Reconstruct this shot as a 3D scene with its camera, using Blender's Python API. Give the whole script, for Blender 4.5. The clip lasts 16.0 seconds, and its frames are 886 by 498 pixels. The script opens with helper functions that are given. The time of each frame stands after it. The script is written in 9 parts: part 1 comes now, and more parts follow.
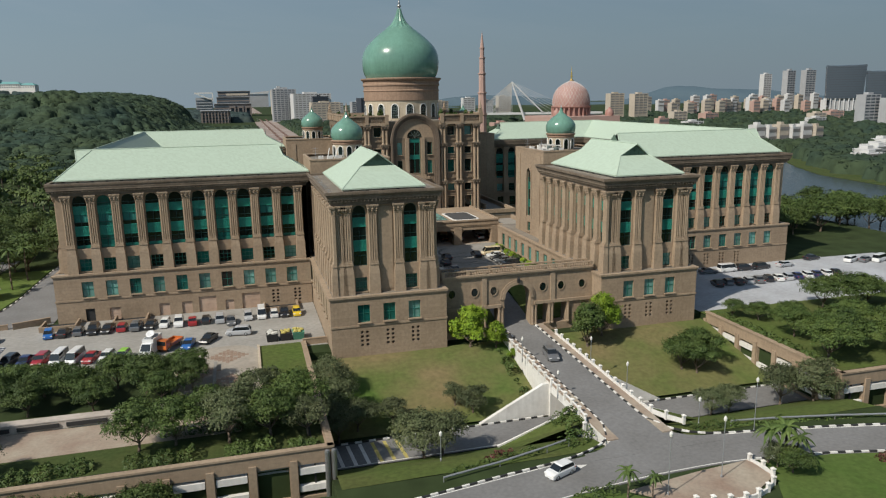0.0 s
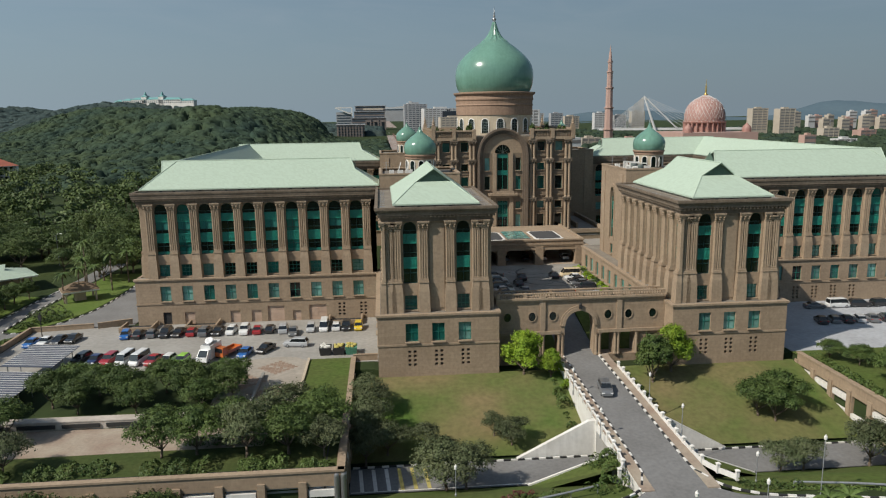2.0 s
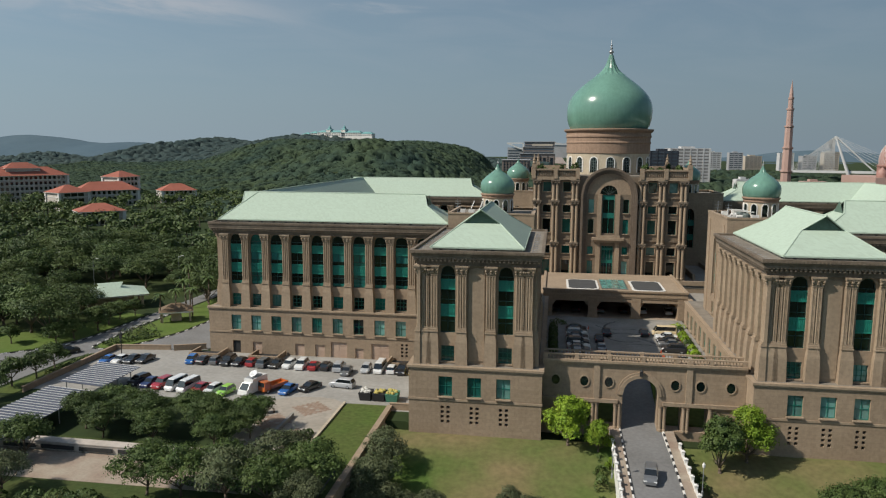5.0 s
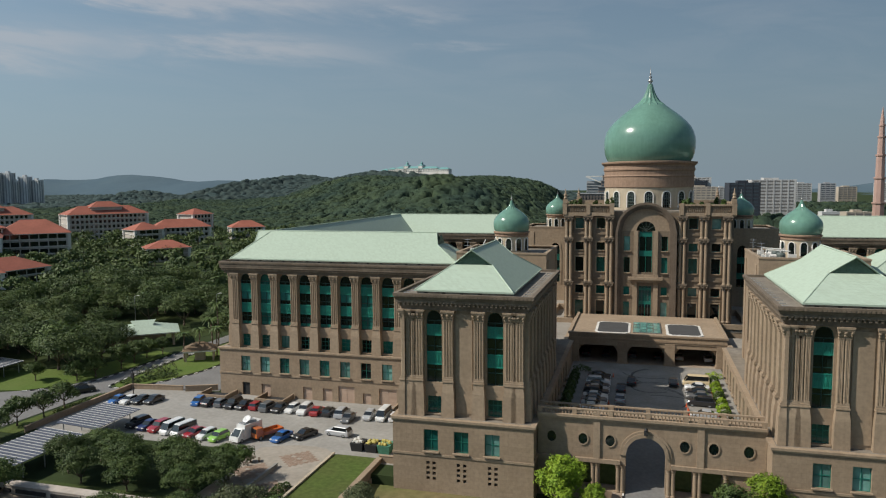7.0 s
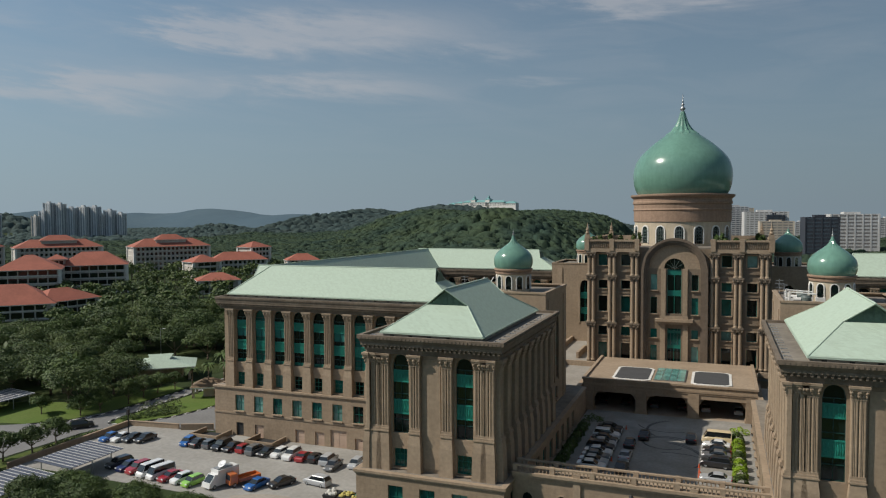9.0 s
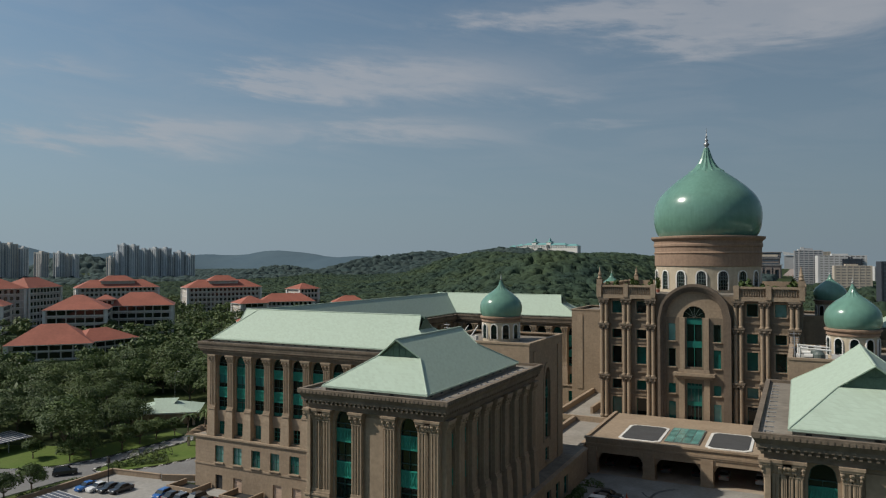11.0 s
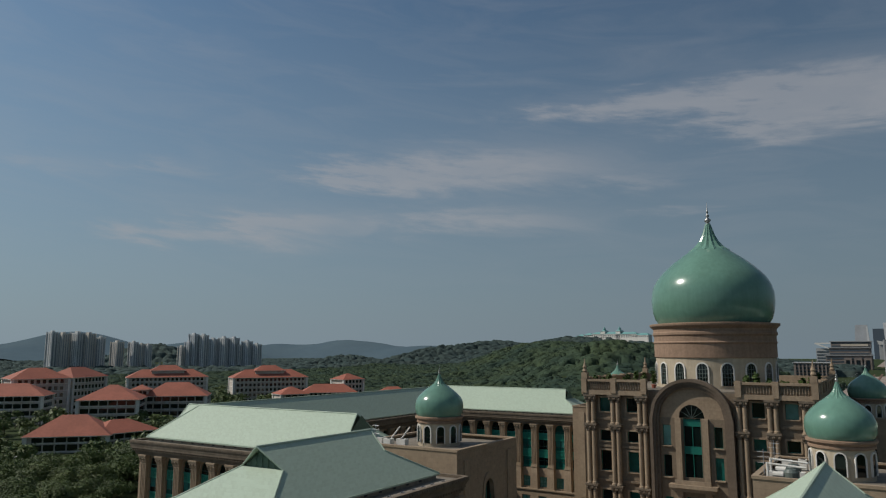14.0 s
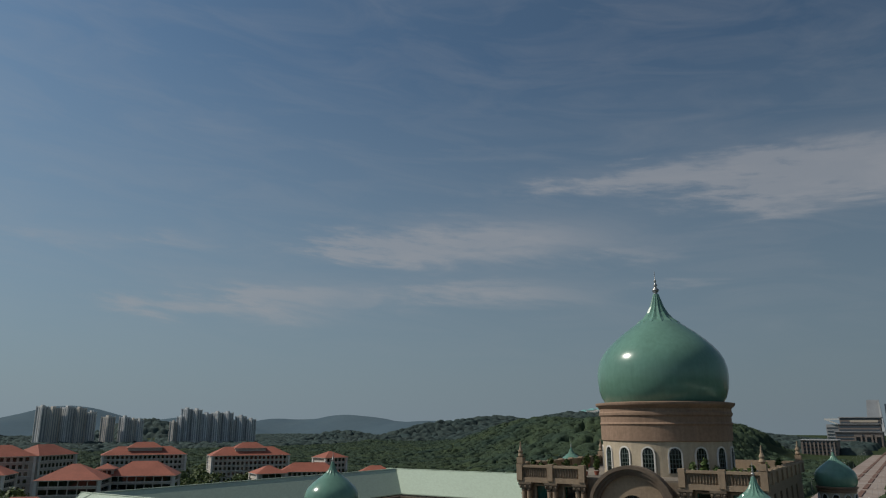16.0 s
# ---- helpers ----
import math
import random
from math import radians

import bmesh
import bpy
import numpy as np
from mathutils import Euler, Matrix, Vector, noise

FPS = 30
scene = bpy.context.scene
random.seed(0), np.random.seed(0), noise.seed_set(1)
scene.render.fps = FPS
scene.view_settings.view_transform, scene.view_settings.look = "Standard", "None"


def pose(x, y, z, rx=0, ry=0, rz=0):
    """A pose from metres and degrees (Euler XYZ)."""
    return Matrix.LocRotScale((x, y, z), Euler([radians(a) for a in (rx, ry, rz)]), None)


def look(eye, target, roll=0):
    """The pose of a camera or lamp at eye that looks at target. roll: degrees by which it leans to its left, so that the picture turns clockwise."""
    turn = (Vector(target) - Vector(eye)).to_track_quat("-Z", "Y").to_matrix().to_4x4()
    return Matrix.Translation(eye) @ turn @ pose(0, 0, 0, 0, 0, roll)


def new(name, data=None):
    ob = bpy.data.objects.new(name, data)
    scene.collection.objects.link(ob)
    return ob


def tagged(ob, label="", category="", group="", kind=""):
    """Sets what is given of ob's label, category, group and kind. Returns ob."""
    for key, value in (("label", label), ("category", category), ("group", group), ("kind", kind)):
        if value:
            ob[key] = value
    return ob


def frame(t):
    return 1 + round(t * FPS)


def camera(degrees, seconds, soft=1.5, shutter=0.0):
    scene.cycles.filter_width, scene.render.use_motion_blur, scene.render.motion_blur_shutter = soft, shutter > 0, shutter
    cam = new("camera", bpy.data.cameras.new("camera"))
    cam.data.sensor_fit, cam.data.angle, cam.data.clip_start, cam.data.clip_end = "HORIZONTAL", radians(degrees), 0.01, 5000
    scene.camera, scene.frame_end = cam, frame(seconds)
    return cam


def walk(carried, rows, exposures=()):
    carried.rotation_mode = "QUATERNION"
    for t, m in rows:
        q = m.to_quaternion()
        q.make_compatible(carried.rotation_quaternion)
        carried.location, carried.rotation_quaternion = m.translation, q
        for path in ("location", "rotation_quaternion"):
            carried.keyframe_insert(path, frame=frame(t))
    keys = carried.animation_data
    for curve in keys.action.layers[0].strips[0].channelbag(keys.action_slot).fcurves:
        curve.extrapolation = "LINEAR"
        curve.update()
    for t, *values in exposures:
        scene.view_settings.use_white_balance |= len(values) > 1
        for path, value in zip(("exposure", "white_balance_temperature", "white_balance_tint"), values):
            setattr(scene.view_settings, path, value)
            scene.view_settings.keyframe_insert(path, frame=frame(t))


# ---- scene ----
cam = camera(63.4, 16.0, 1.2)
PATH = [
    (0, (-47.315, -0.626, 42.342), (-46.797, 1.26, 41.926), -0.9),
    (0.5, (-43.824, -0.324, 42.293), (-43.406, 1.588, 41.885), -0.9),
    (1, (-40.381, 0.187, 42.221), (-40.054, 2.12, 41.823), -0.9),
    (1.5, (-36.947, 0.85, 42.145), (-36.706, 2.798, 41.76), -0.9),
    (2, (-33.598, 1.721, 42.053), (-33.435, 3.68, 41.681), -0.8),
    (2.5, (-30.246, 2.814, 41.999), (-30.164, 4.781, 41.643), -0.6),
    (3, (-26.864, 4.12, 41.962), (-26.86, 6.091, 41.62), -0.6),
    (3.5, (-23.425, 5.707, 41.961), (-23.504, 7.679, 41.637), -0.6),
    (4, (-20.095, 7.454, 41.998), (-20.248, 9.424, 41.692), -0.6),
    (4.2, (-18.779, 8.243, 42.008), (-18.965, 10.212, 41.706), -0.3),
    (6.5, (-4.326, 18.76, 42.494), (-4.808, 20.69, 42.293), -0.3),
    (7, (-1.38, 21.217, 42.499), (-1.911, 23.137, 42.319), -0.4),
    (7.5, (1.46, 23.965, 42.483), (0.877, 25.871, 42.328), -0.3),
    (8, (4.163, 26.794, 42.439), (3.531, 28.687, 42.307), -0.3),
    (8.5, (6.767, 29.837, 42.408), (6.089, 31.716, 42.301), -0.3),
    (9, (9.288, 33.045, 42.406), (8.566, 34.909, 42.321), -0.3),
    (9.2, (10.261, 34.351, 42.401), (9.521, 36.207, 42.327), -0.2),
    (11.5, (21.157, 50.039, 42.475), (20.233, 51.812, 42.542), -0.1),
    (12, (23.292, 53.603, 42.485), (22.336, 55.357, 42.589), -0.1),
    (12.5, (25.21, 57.312, 42.508), (24.227, 59.047, 42.658), 0.0),
    (13, (26.991, 60.877, 42.517), (25.984, 62.594, 42.71), -0.0),
    (13.5, (29.237, 64.786, 42.625), (28.202, 66.481, 42.863), 0.0),
    (14, (31.228, 68.405, 42.649), (30.173, 70.081, 42.930), 0.0),
    (14.5, (33.099, 72.379, 42.641), (32.042, 74.044, 42.971), 0.2),
    (15, (34.770, 76.238, 42.821), (33.713, 77.894, 43.197), 0.3),
    (15.5, (36.972, 79.806, 43.094), (35.921, 81.453, 43.522), 0.2),
    (16, (38.387, 83.697, 43.804), (37.342, 85.334, 44.283), 0.1),
]
walk(cam, [(t, look(eye, target, roll)) for t, eye, target, roll in PATH],
     [(0, -0.10), (4, -0.08), (9, -0.23), (12.5, -0.47), (16, -0.72)])

# ---------------------------------------------------------------- light
SUN = Vector((-0.665, -0.32, 0.70)).normalized()
sun_data = bpy.data.lights.new("sun", "SUN")
sun_data.energy, sun_data.angle, sun_data.color = 5.0, radians(0.6), (1.0, 0.93, 0.83)
sun_ob = new("sun", sun_data)
sun_ob.matrix_world = look(SUN * 300, (0, 0, 0))

world = bpy.data.worlds.new("sky")
scene.world = world
world.use_nodes = True
wn, wl = world.node_tree.nodes, world.node_tree.links
wn.clear()
w_out = wn.new("ShaderNodeOutputWorld")
w_bg = wn.new("ShaderNodeBackground")
w_sky = wn.new("ShaderNodeTexSky")
w_sky.sky_type, w_sky.sun_disc = "NISHITA", False
w_sky.sun_elevation, w_sky.sun_rotation = math.asin(SUN.z), math.atan2(SUN.x, SUN.y)
w_sky.air_density, w_sky.dust_density, w_sky.ozone_density = 1.0, 1.5, 3.0
w_bg.inputs["Strength"].default_value = 0.057


def wmath(op, a, b=None):
    n = wn.new("ShaderNodeMath")
    n.operation = op
    for k, v in enumerate((a, b)):
        if isinstance(v, (int, float)):
            n.inputs[k].default_value = v
        elif v is not None:
            wl.new(v, n.inputs[k])
    return n.outputs[0]


def wrange(v, a, b, c, d):
    n = wn.new("ShaderNodeMapRange")
    for k, x in (("From Min", a), ("From Max", b), ("To Min", c), ("To Max", d)):
        n.inputs[k].default_value = x
    wl.new(v, n.inputs["Value"])
    return n.outputs["Result"]


w_co = wn.new("ShaderNodeTexCoord")
w_sep = wn.new("ShaderNodeSeparateXYZ")
wl.new(w_co.outputs["Generated"], w_sep.inputs["Vector"])
rise = w_sep.outputs["Z"]
azimuth = wmath("ARCTAN2", w_sep.outputs["X"], w_sep.outputs["Y"])
# hazy air: grey low down, clear blue higher up
w_tint = wn.new("ShaderNodeMixRGB")
w_tint.blend_type, w_tint.inputs["Fac"].default_value = "MULTIPLY", 1.0
w_tint.inputs["Color2"].default_value = (0.78, 1.05, 1.13, 1)
wl.new(w_sky.outputs["Color"], w_tint.inputs["Color1"])
w_haze = wn.new("ShaderNodeMixRGB")
w_haze.inputs["Color2"].default_value = (3.70, 4.72, 5.50, 1)
wl.new(w_tint.outputs["Color"], w_haze.inputs["Color1"])
wl.new(wrange(rise, 0.0, 0.48, 0.92, 0.12), w_haze.inputs["Fac"])
# the haze brightens towards the sun's side
toward = wmath("ADD", wmath("MULTIPLY", w_sep.outputs["X"], SUN.x / 0.8), wmath("MULTIPLY", w_sep.outputs["Y"], SUN.y / 0.8))
w_side = wn.new("ShaderNodeVectorMath")
w_side.operation = "SCALE"
wl.new(w_haze.outputs["Color"], w_side.inputs[0])
wl.new(wrange(toward, -0.9, 0.6, 0.96, 1.68), w_side.inputs["Scale"])
# thin cirrus streaks in the north-west: soft ellipses of azimuth and height, torn by stretched noise
w_comb = wn.new("ShaderNodeCombineXYZ")
wl.new(wmath("MULTIPLY", azimuth, 3.2), w_comb.inputs["X"])
wl.new(wmath("ADD", wmath("MULTIPLY", rise, 17.0), wmath("MULTIPLY", azimuth, 1.3)), w_comb.inputs["Y"])
w_noise = wn.new("ShaderNodeTexNoise")
w_noise.inputs["Scale"].default_value, w_noise.inputs["Detail"].default_value, w_noise.inputs["Roughness"].default_value = 1.6, 8, 0.6
w_noise.inputs["Distortion"].default_value = 0.8
wl.new(w_comb.outputs[0], w_noise.inputs["Vector"])
w_fine = wn.new("ShaderNodeTexNoise")
w_fine.inputs["Scale"].default_value, w_fine.inputs["Detail"].default_value, w_fine.inputs["Roughness"].default_value = 5.5, 7, 0.62
wl.new(w_comb.outputs[0], w_fine.inputs["Vector"])
az_torn = wmath("ADD", azimuth, wrange(w_fine.outputs["Fac"], 0.3, 0.7, -0.045, 0.045))
rise_torn = wmath("ADD", rise, wrange(w_noise.outputs["Fac"], 0.3, 0.7, -0.013, 0.013))
cloud = None
for az, el, wide, tall, thick in ((-0.09, 0.308, 0.15, 0.030, 1.25), (-0.30, 0.322, 0.13, 0.012, 1.0), (0.05, 0.300, 0.10, 0.026, 1.0), (-0.13, 0.274, 0.05, 0.013, 0.6), (-0.50, 0.250, 0.16, 0.025, 1.3),
                                  (-0.67, 0.233, 0.09, 0.012, 1.0), (-0.50, 0.177, 0.13, 0.015, 1.1), (-0.79, 0.168, 0.11, 0.020, 1.2), (-0.94, 0.148, 0.09, 0.007, 0.75), (-0.93, 0.235, 0.05, 0.009, 0.55),
                                  (-0.29, 0.224, 0.05, 0.011, 0.5), (-0.22, 0.181, 0.06, 0.006, 0.5), (-1.08, 0.225, 0.09, 0.012, 0.5)):
    du = wmath("POWER", wmath("ABSOLUTE", wmath("DIVIDE", wmath("SUBTRACT", az_torn, az), wide * 1.1)), 2.0)
    dv = wmath("POWER", wmath("ABSOLUTE", wmath("DIVIDE", wmath("SUBTRACT", rise_torn, el), tall * 1.25)), 2.0)
    blob = wmath("MULTIPLY", wmath("EXPONENT", wmath("MULTIPLY", wmath("ADD", du, dv), -1.0)), thick)
    cloud = blob if cloud is None else wmath("ADD", cloud, blob)
ragged = wmath("MULTIPLY", cloud, wrange(w_fine.outputs["Fac"], 0.3, 0.7, 0.55, 1.25))
w_edge = wn.new("ShaderNodeMapRange")
w_edge.interpolation_type = "SMOOTHSTEP"
for k, v in (("From Min", 0.03), ("From Max", 1.2), ("To Min", 0.0), ("To Max", 0.66)):
    w_edge.inputs[k].default_value = v
wl.new(ragged, w_edge.inputs["Value"])
torn = w_edge.outputs["Result"]
veil = wmath("MULTIPLY", wrange(w_noise.outputs["Fac"], 0.42, 0.8, 0.0, 0.16), wrange(rise, 0.05, 0.2, 0.0, 1.0))
w_mix = wn.new("ShaderNodeMixRGB")
# unseen paler sky overhead, added to fill upward-facing surfaces with light
overhead_fill = wrange(rise, 0.55, 1.0, 0.0, 0.2)
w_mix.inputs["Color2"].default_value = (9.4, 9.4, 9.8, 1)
wl.new(w_side.outputs["Vector"], w_mix.inputs["Color1"])
wl.new(wmath("MINIMUM", wmath("ADD", wmath("ADD", wmath("MULTIPLY", torn, 0.75), veil), overhead_fill), 0.8), w_mix.inputs["Fac"])
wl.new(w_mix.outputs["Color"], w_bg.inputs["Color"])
wl.new(w_bg.outputs["Background"], w_out.inputs["Surface"])


# ---------------------------------------------------------------- materials
def material(name, colour, rough=0.8, metal=0.0, grain=0.0, size=1.0, stain=0.0, stain_size=6.0, bump=0.0, bump_size=None,
             spread=0.0, spec=0.5, coat=0.0, second=None, streak=0.0):
    """A plain surface with grain and stains at two scales, in metres; spread: how far single objects differ."""
    m = bpy.data.materials.new(name)
    m.use_nodes = True
    n, l = m.node_tree.nodes, m.node_tree.links
    b = n["Principled BSDF"]
    b.inputs["Roughness"].default_value, b.inputs["Metallic"].default_value = rough, metal
    b.inputs["Specular IOR Level"].default_value = spec
    b.inputs["Coat Weight"].default_value = coat
    b.inputs["Coat Roughness"].default_value = 0.08
    geo = n.new("ShaderNodeNewGeometry")
    out = None

    def noise_at(scale, detail=4.0, stretch=None):
        t = n.new("ShaderNodeTexNoise")
        t.inputs["Scale"].default_value, t.inputs["Detail"].default_value = 1.0 / scale, detail
        if stretch:
            mp = n.new("ShaderNodeMapping")
            mp.inputs["Scale"].default_value = stretch
            l.new(geo.outputs["Position"], mp.inputs["Vector"])
            l.new(mp.outputs["Vector"], t.inputs["Vector"])
        else:
            l.new(geo.outputs["Position"], t.inputs["Vector"])
        return t

    def blend(kind, fac_socket, amount, dark, base):
        mr = n.new("ShaderNodeMapRange")
        mr.inputs["From Min"].default_value, mr.inputs["From Max"].default_value = 0.3, 0.7
        mr.inputs["To Min"].default_value, mr.inputs["To Max"].default_value = 0.0, amount
        l.new(fac_socket, mr.inputs["Value"])
        mx = n.new("ShaderNodeMixRGB")
        mx.blend_type = kind
        l.new(mr.outputs["Result"], mx.inputs["Fac"])
        if base is None:
            mx.inputs["Color1"].default_value = (*colour, 1)
        else:
            l.new(base, mx.inputs["Color1"])
        mx.inputs["Color2"].default_value = (*dark, 1)
        return mx.outputs["Color"]

    if second:
        out = blend("MIX", noise_at(stain_size, 3).outputs["Fac"], 1.0, second, out)
    if grain:
        out = blend("MULTIPLY", noise_at(size, 5).outputs["Fac"], grain, (0.35, 0.35, 0.35), out)
    if stain:
        out = blend("MULTIPLY", noise_at(stain_size, 4).outputs["Fac"], stain, (0.45, 0.42, 0.38), out)
    if streak:
        out = blend("MULTIPLY", noise_at(1.0, 3, (1.6, 1.6, 0.12)).outputs["Fac"], streak, (0.4, 0.37, 0.34), out)
    if spread:
        info = n.new("ShaderNodeObjectInfo")
        hsv = n.new("ShaderNodeHueSaturation")
        mr = n.new("ShaderNodeMapRange")
        mr.inputs["To Min"].default_value, mr.inputs["To Max"].default_value = 1 - spread, 1 + spread
        l.new(info.outputs["Random"], mr.inputs["Value"])
        l.new(mr.outputs["Result"], hsv.inputs["Value"])
        if out is None:
            hsv.inputs["Color"].default_value = (*colour, 1)
        else:
            l.new(out, hsv.inputs["Color"])
        out = hsv.outputs["Color"]
    if out is None:
        b.inputs["Base Color"].default_value = (*colour, 1)
    else:
        l.new(out, b.inputs["Base Color"])
    if bump:
        bp = n.new("ShaderNodeBump")
        bp.inputs["Strength"].default_value, bp.inputs["Distance"].default_value = bump, 0.05
        l.new(noise_at(bump_size or size, 4).outputs["Fac"], bp.inputs["Height"])
        l.new(bp.outputs["Normal"], b.inputs["Normal"])
    return m


def add_courses(m, height, axis_scale, depth=0.35, dark=0.8):
    """Adds fine level joints to a material: a brick texture in metres, on the colour and the relief."""
    n, l = m.node_tree.nodes, m.node_tree.links
    b = n["Principled BSDF"]
    geo = n.new("ShaderNodeNewGeometry")
    sep, com, add = n.new("ShaderNodeSeparateXYZ"), n.new("ShaderNodeCombineXYZ"), n.new("ShaderNodeMath")
    l.new(geo.outputs["Position"], sep.inputs[0])
    l.new(sep.outputs["X"], add.inputs[0])
    l.new(sep.outputs["Y"], add.inputs[1])
    l.new(add.outputs[0], com.inputs["X"])
    l.new(sep.outputs["Z"], com.inputs["Y"])
    br = n.new("ShaderNodeTexBrick")
    br.inputs["Scale"].default_value = 1.0
    br.inputs["Brick Width"].default_value, br.inputs["Row Height"].default_value = axis_scale, height
    br.inputs["Mortar Size"].default_value, br.inputs["Mortar Smooth"].default_value = 0.02, 0.3
    br.inputs["Color1"].default_value, br.inputs["Color2"].default_value = (1, 1, 1, 1), (0.9, 0.89, 0.88, 1)
    br.inputs["Mortar"].default_value = (dark, dark, dark, 1)
    l.new(com.outputs[0], br.inputs["Vector"])
    mul = n.new("ShaderNodeMixRGB")
    mul.blend_type, mul.inputs["Fac"].default_value = "MULTIPLY", 1.0
    if b.inputs["Base Color"].is_linked:
        l.new(b.inputs["Base Color"].links[0].from_socket, mul.inputs["Color1"])
    else:
        mul.inputs["Color1"].default_value = b.inputs["Base Color"].default_value
    l.new(br.outputs["Color"], mul.inputs["Color2"])
    l.new(mul.outputs["Color"], b.inputs["Base Color"])
    return m


STONE = add_courses(material("sandstone", (0.385, 0.288, 0.196), 0.85, grain=0.3, size=0.5, stain=0.35, stain_size=9, streak=0.14, bump=0.2), 0.6, 1.2, dark=0.83)
STONE_TRIM = material("sandstone_trim", (0.395, 0.298, 0.204), 0.85, grain=0.35, size=0.45, stain=0.35, stain_size=5, streak=0.2, bump=0.2)
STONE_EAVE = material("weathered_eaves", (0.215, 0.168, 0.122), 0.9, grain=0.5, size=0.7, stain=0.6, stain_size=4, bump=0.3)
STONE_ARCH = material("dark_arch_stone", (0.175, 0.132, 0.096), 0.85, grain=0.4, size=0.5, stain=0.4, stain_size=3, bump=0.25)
STONE_DARK = material("dark_and_shaded_stone", (0.225, 0.170, 0.115), 0.6, grain=0.4, size=0.4, stain=0.3, stain_size=3, bump=0.15)
DECK = material("roof_deck", (0.27, 0.235, 0.19), 0.95, grain=0.5, size=0.9, stain=0.6, stain_size=5, bump=0.2)
ROOF = add_courses(material("pale_green_roof", (0.415, 0.505, 0.405), 0.62, grain=0.05, size=0.35, stain=0.05, stain_size=30, spec=0.25), 0.26, 0.45, dark=0.985)
DOME = material("green_dome_tile", (0.155, 0.305, 0.235), 0.2, grain=0.15, size=0.7, stain=0.3, stain_size=5, bump=0.06, bump_size=0.5, streak=0.2)
CREAM = material("cream_render", (0.54, 0.455, 0.335), 0.85, grain=0.2, size=0.6, stain=0.3, stain_size=4, streak=0.3)
WHITE = material("white_paint", (0.78, 0.76, 0.71), 0.7, grain=0.15, size=0.5, stain=0.25, stain_size=3, streak=0.2)
GLASS = material("dark_glass", (0.006, 0.013, 0.012), 0.06, stain=0.5, stain_size=2.5, spread=0.5, spec=0.5)
TEAL_GLASS = material("teal_glass", (0.014, 0.13, 0.11), 0.09, stain=0.7, stain_size=1.6, spread=0.35, spec=0.7)
PALE_GLASS = material("pale_teal_glass", (0.16, 0.34, 0.30), 0.12, stain=0.6, stain_size=1.5, spread=0.35, spec=0.6)
TEAL = material("teal_panel", (0.010, 0.165, 0.125), 0.4, grain=0.3, size=0.3, stain=0.3, stain_size=2)
METAL = material("bright_metal", (0.36, 0.36, 0.35), 0.45, metal=0.8, grain=0.2, size=0.4)
ASPHALT = material("asphalt", (0.205, 0.202, 0.196), 0.9, grain=0.35, size=0.5, stain=0.4, stain_size=7, bump=0.2)
CONCRETE = material("pale_concrete", (0.34, 0.325, 0.295), 0.9, grain=0.3, size=0.8, stain=0.4, stain_size=8, bump=0.15)
PALE_PARK = material("painted_concrete", (0.44, 0.455, 0.475), 0.9, grain=0.3, size=0.8, stain=0.4, stain_size=7, bump=0.15)
COURT = material("court_paving", (0.31, 0.295, 0.265), 0.85, grain=0.3, size=0.5, stain=0.45, stain_size=4, bump=0.15)
PAVER = material("brick_paving", (0.38, 0.325, 0.25), 0.9, grain=0.3, size=0.4, stain_size=4.5, bump=0.2, second=(0.27, 0.19, 0.14))
GRASS = material("lawn", (0.088, 0.130, 0.03), 0.95, grain=0.5, size=0.7, stain_size=9, bump=0.6, bump_size=0.25, second=(0.100, 0.115, 0.036), spec=0.15)
# lawn green darkened to hold tree shade; the lake bank shares it
TURF = material("darkened_turf", (0.050, 0.078, 0.022), 0.95, grain=0.5, size=0.6, stain_size=6, bump=0.6, bump_size=0.25, second=(0.078, 0.092, 0.030), spec=0.15)
DRY_GRASS = material("worn_lawn", (0.074, 0.128, 0.026), 0.95, grain=0.4, size=0.8, stain_size=13, bump=0.6, bump_size=0.25, second=(0.205, 0.160, 0.080), spec=0.15)
LAND = material("wooded_land", (0.040, 0.062, 0.024), 0.95, grain=0.6, size=5, stain_size=60, bump=0.8, bump_size=4, second=(0.045, 0.06, 0.024), spec=0.1)
WATER = material("lake_water", (0.035, 0.045, 0.048), 0.2, stain=0.3, stain_size=30, bump=0.2, bump_size=3, spec=0.3)
BARK = material("bark", (0.14, 0.105, 0.075), 0.95, grain=0.5, size=0.3, bump=0.5)
TERRACOTTA = material("red_roof_tile", (0.37, 0.115, 0.07), 0.8, grain=0.3, size=1.2, stain=0.35, stain_size=8, bump=0.3, bump_size=0.5)
DARK_BAR = material("dark_glazing_bar", (0.09, 0.11, 0.10), 0.5)
# besides real paint, stands in for unlit interiors and openings
BLACK = material("black_paint_and_voids", (0.025, 0.025, 0.025), 0.7, grain=0.3, size=0.4)
RUBBER = material("rubber", (0.02, 0.02, 0.02), 0.85)
STEEL = material("grey_steel", (0.38, 0.39, 0.40), 0.45, metal=0.5, grain=0.3, size=1)


def leafy(name, a, b):
    m = material(name, a, 0.6, grain=0.55, size=0.5, stain_size=2.2, second=b, spread=0.2, spec=0.25)
    return m


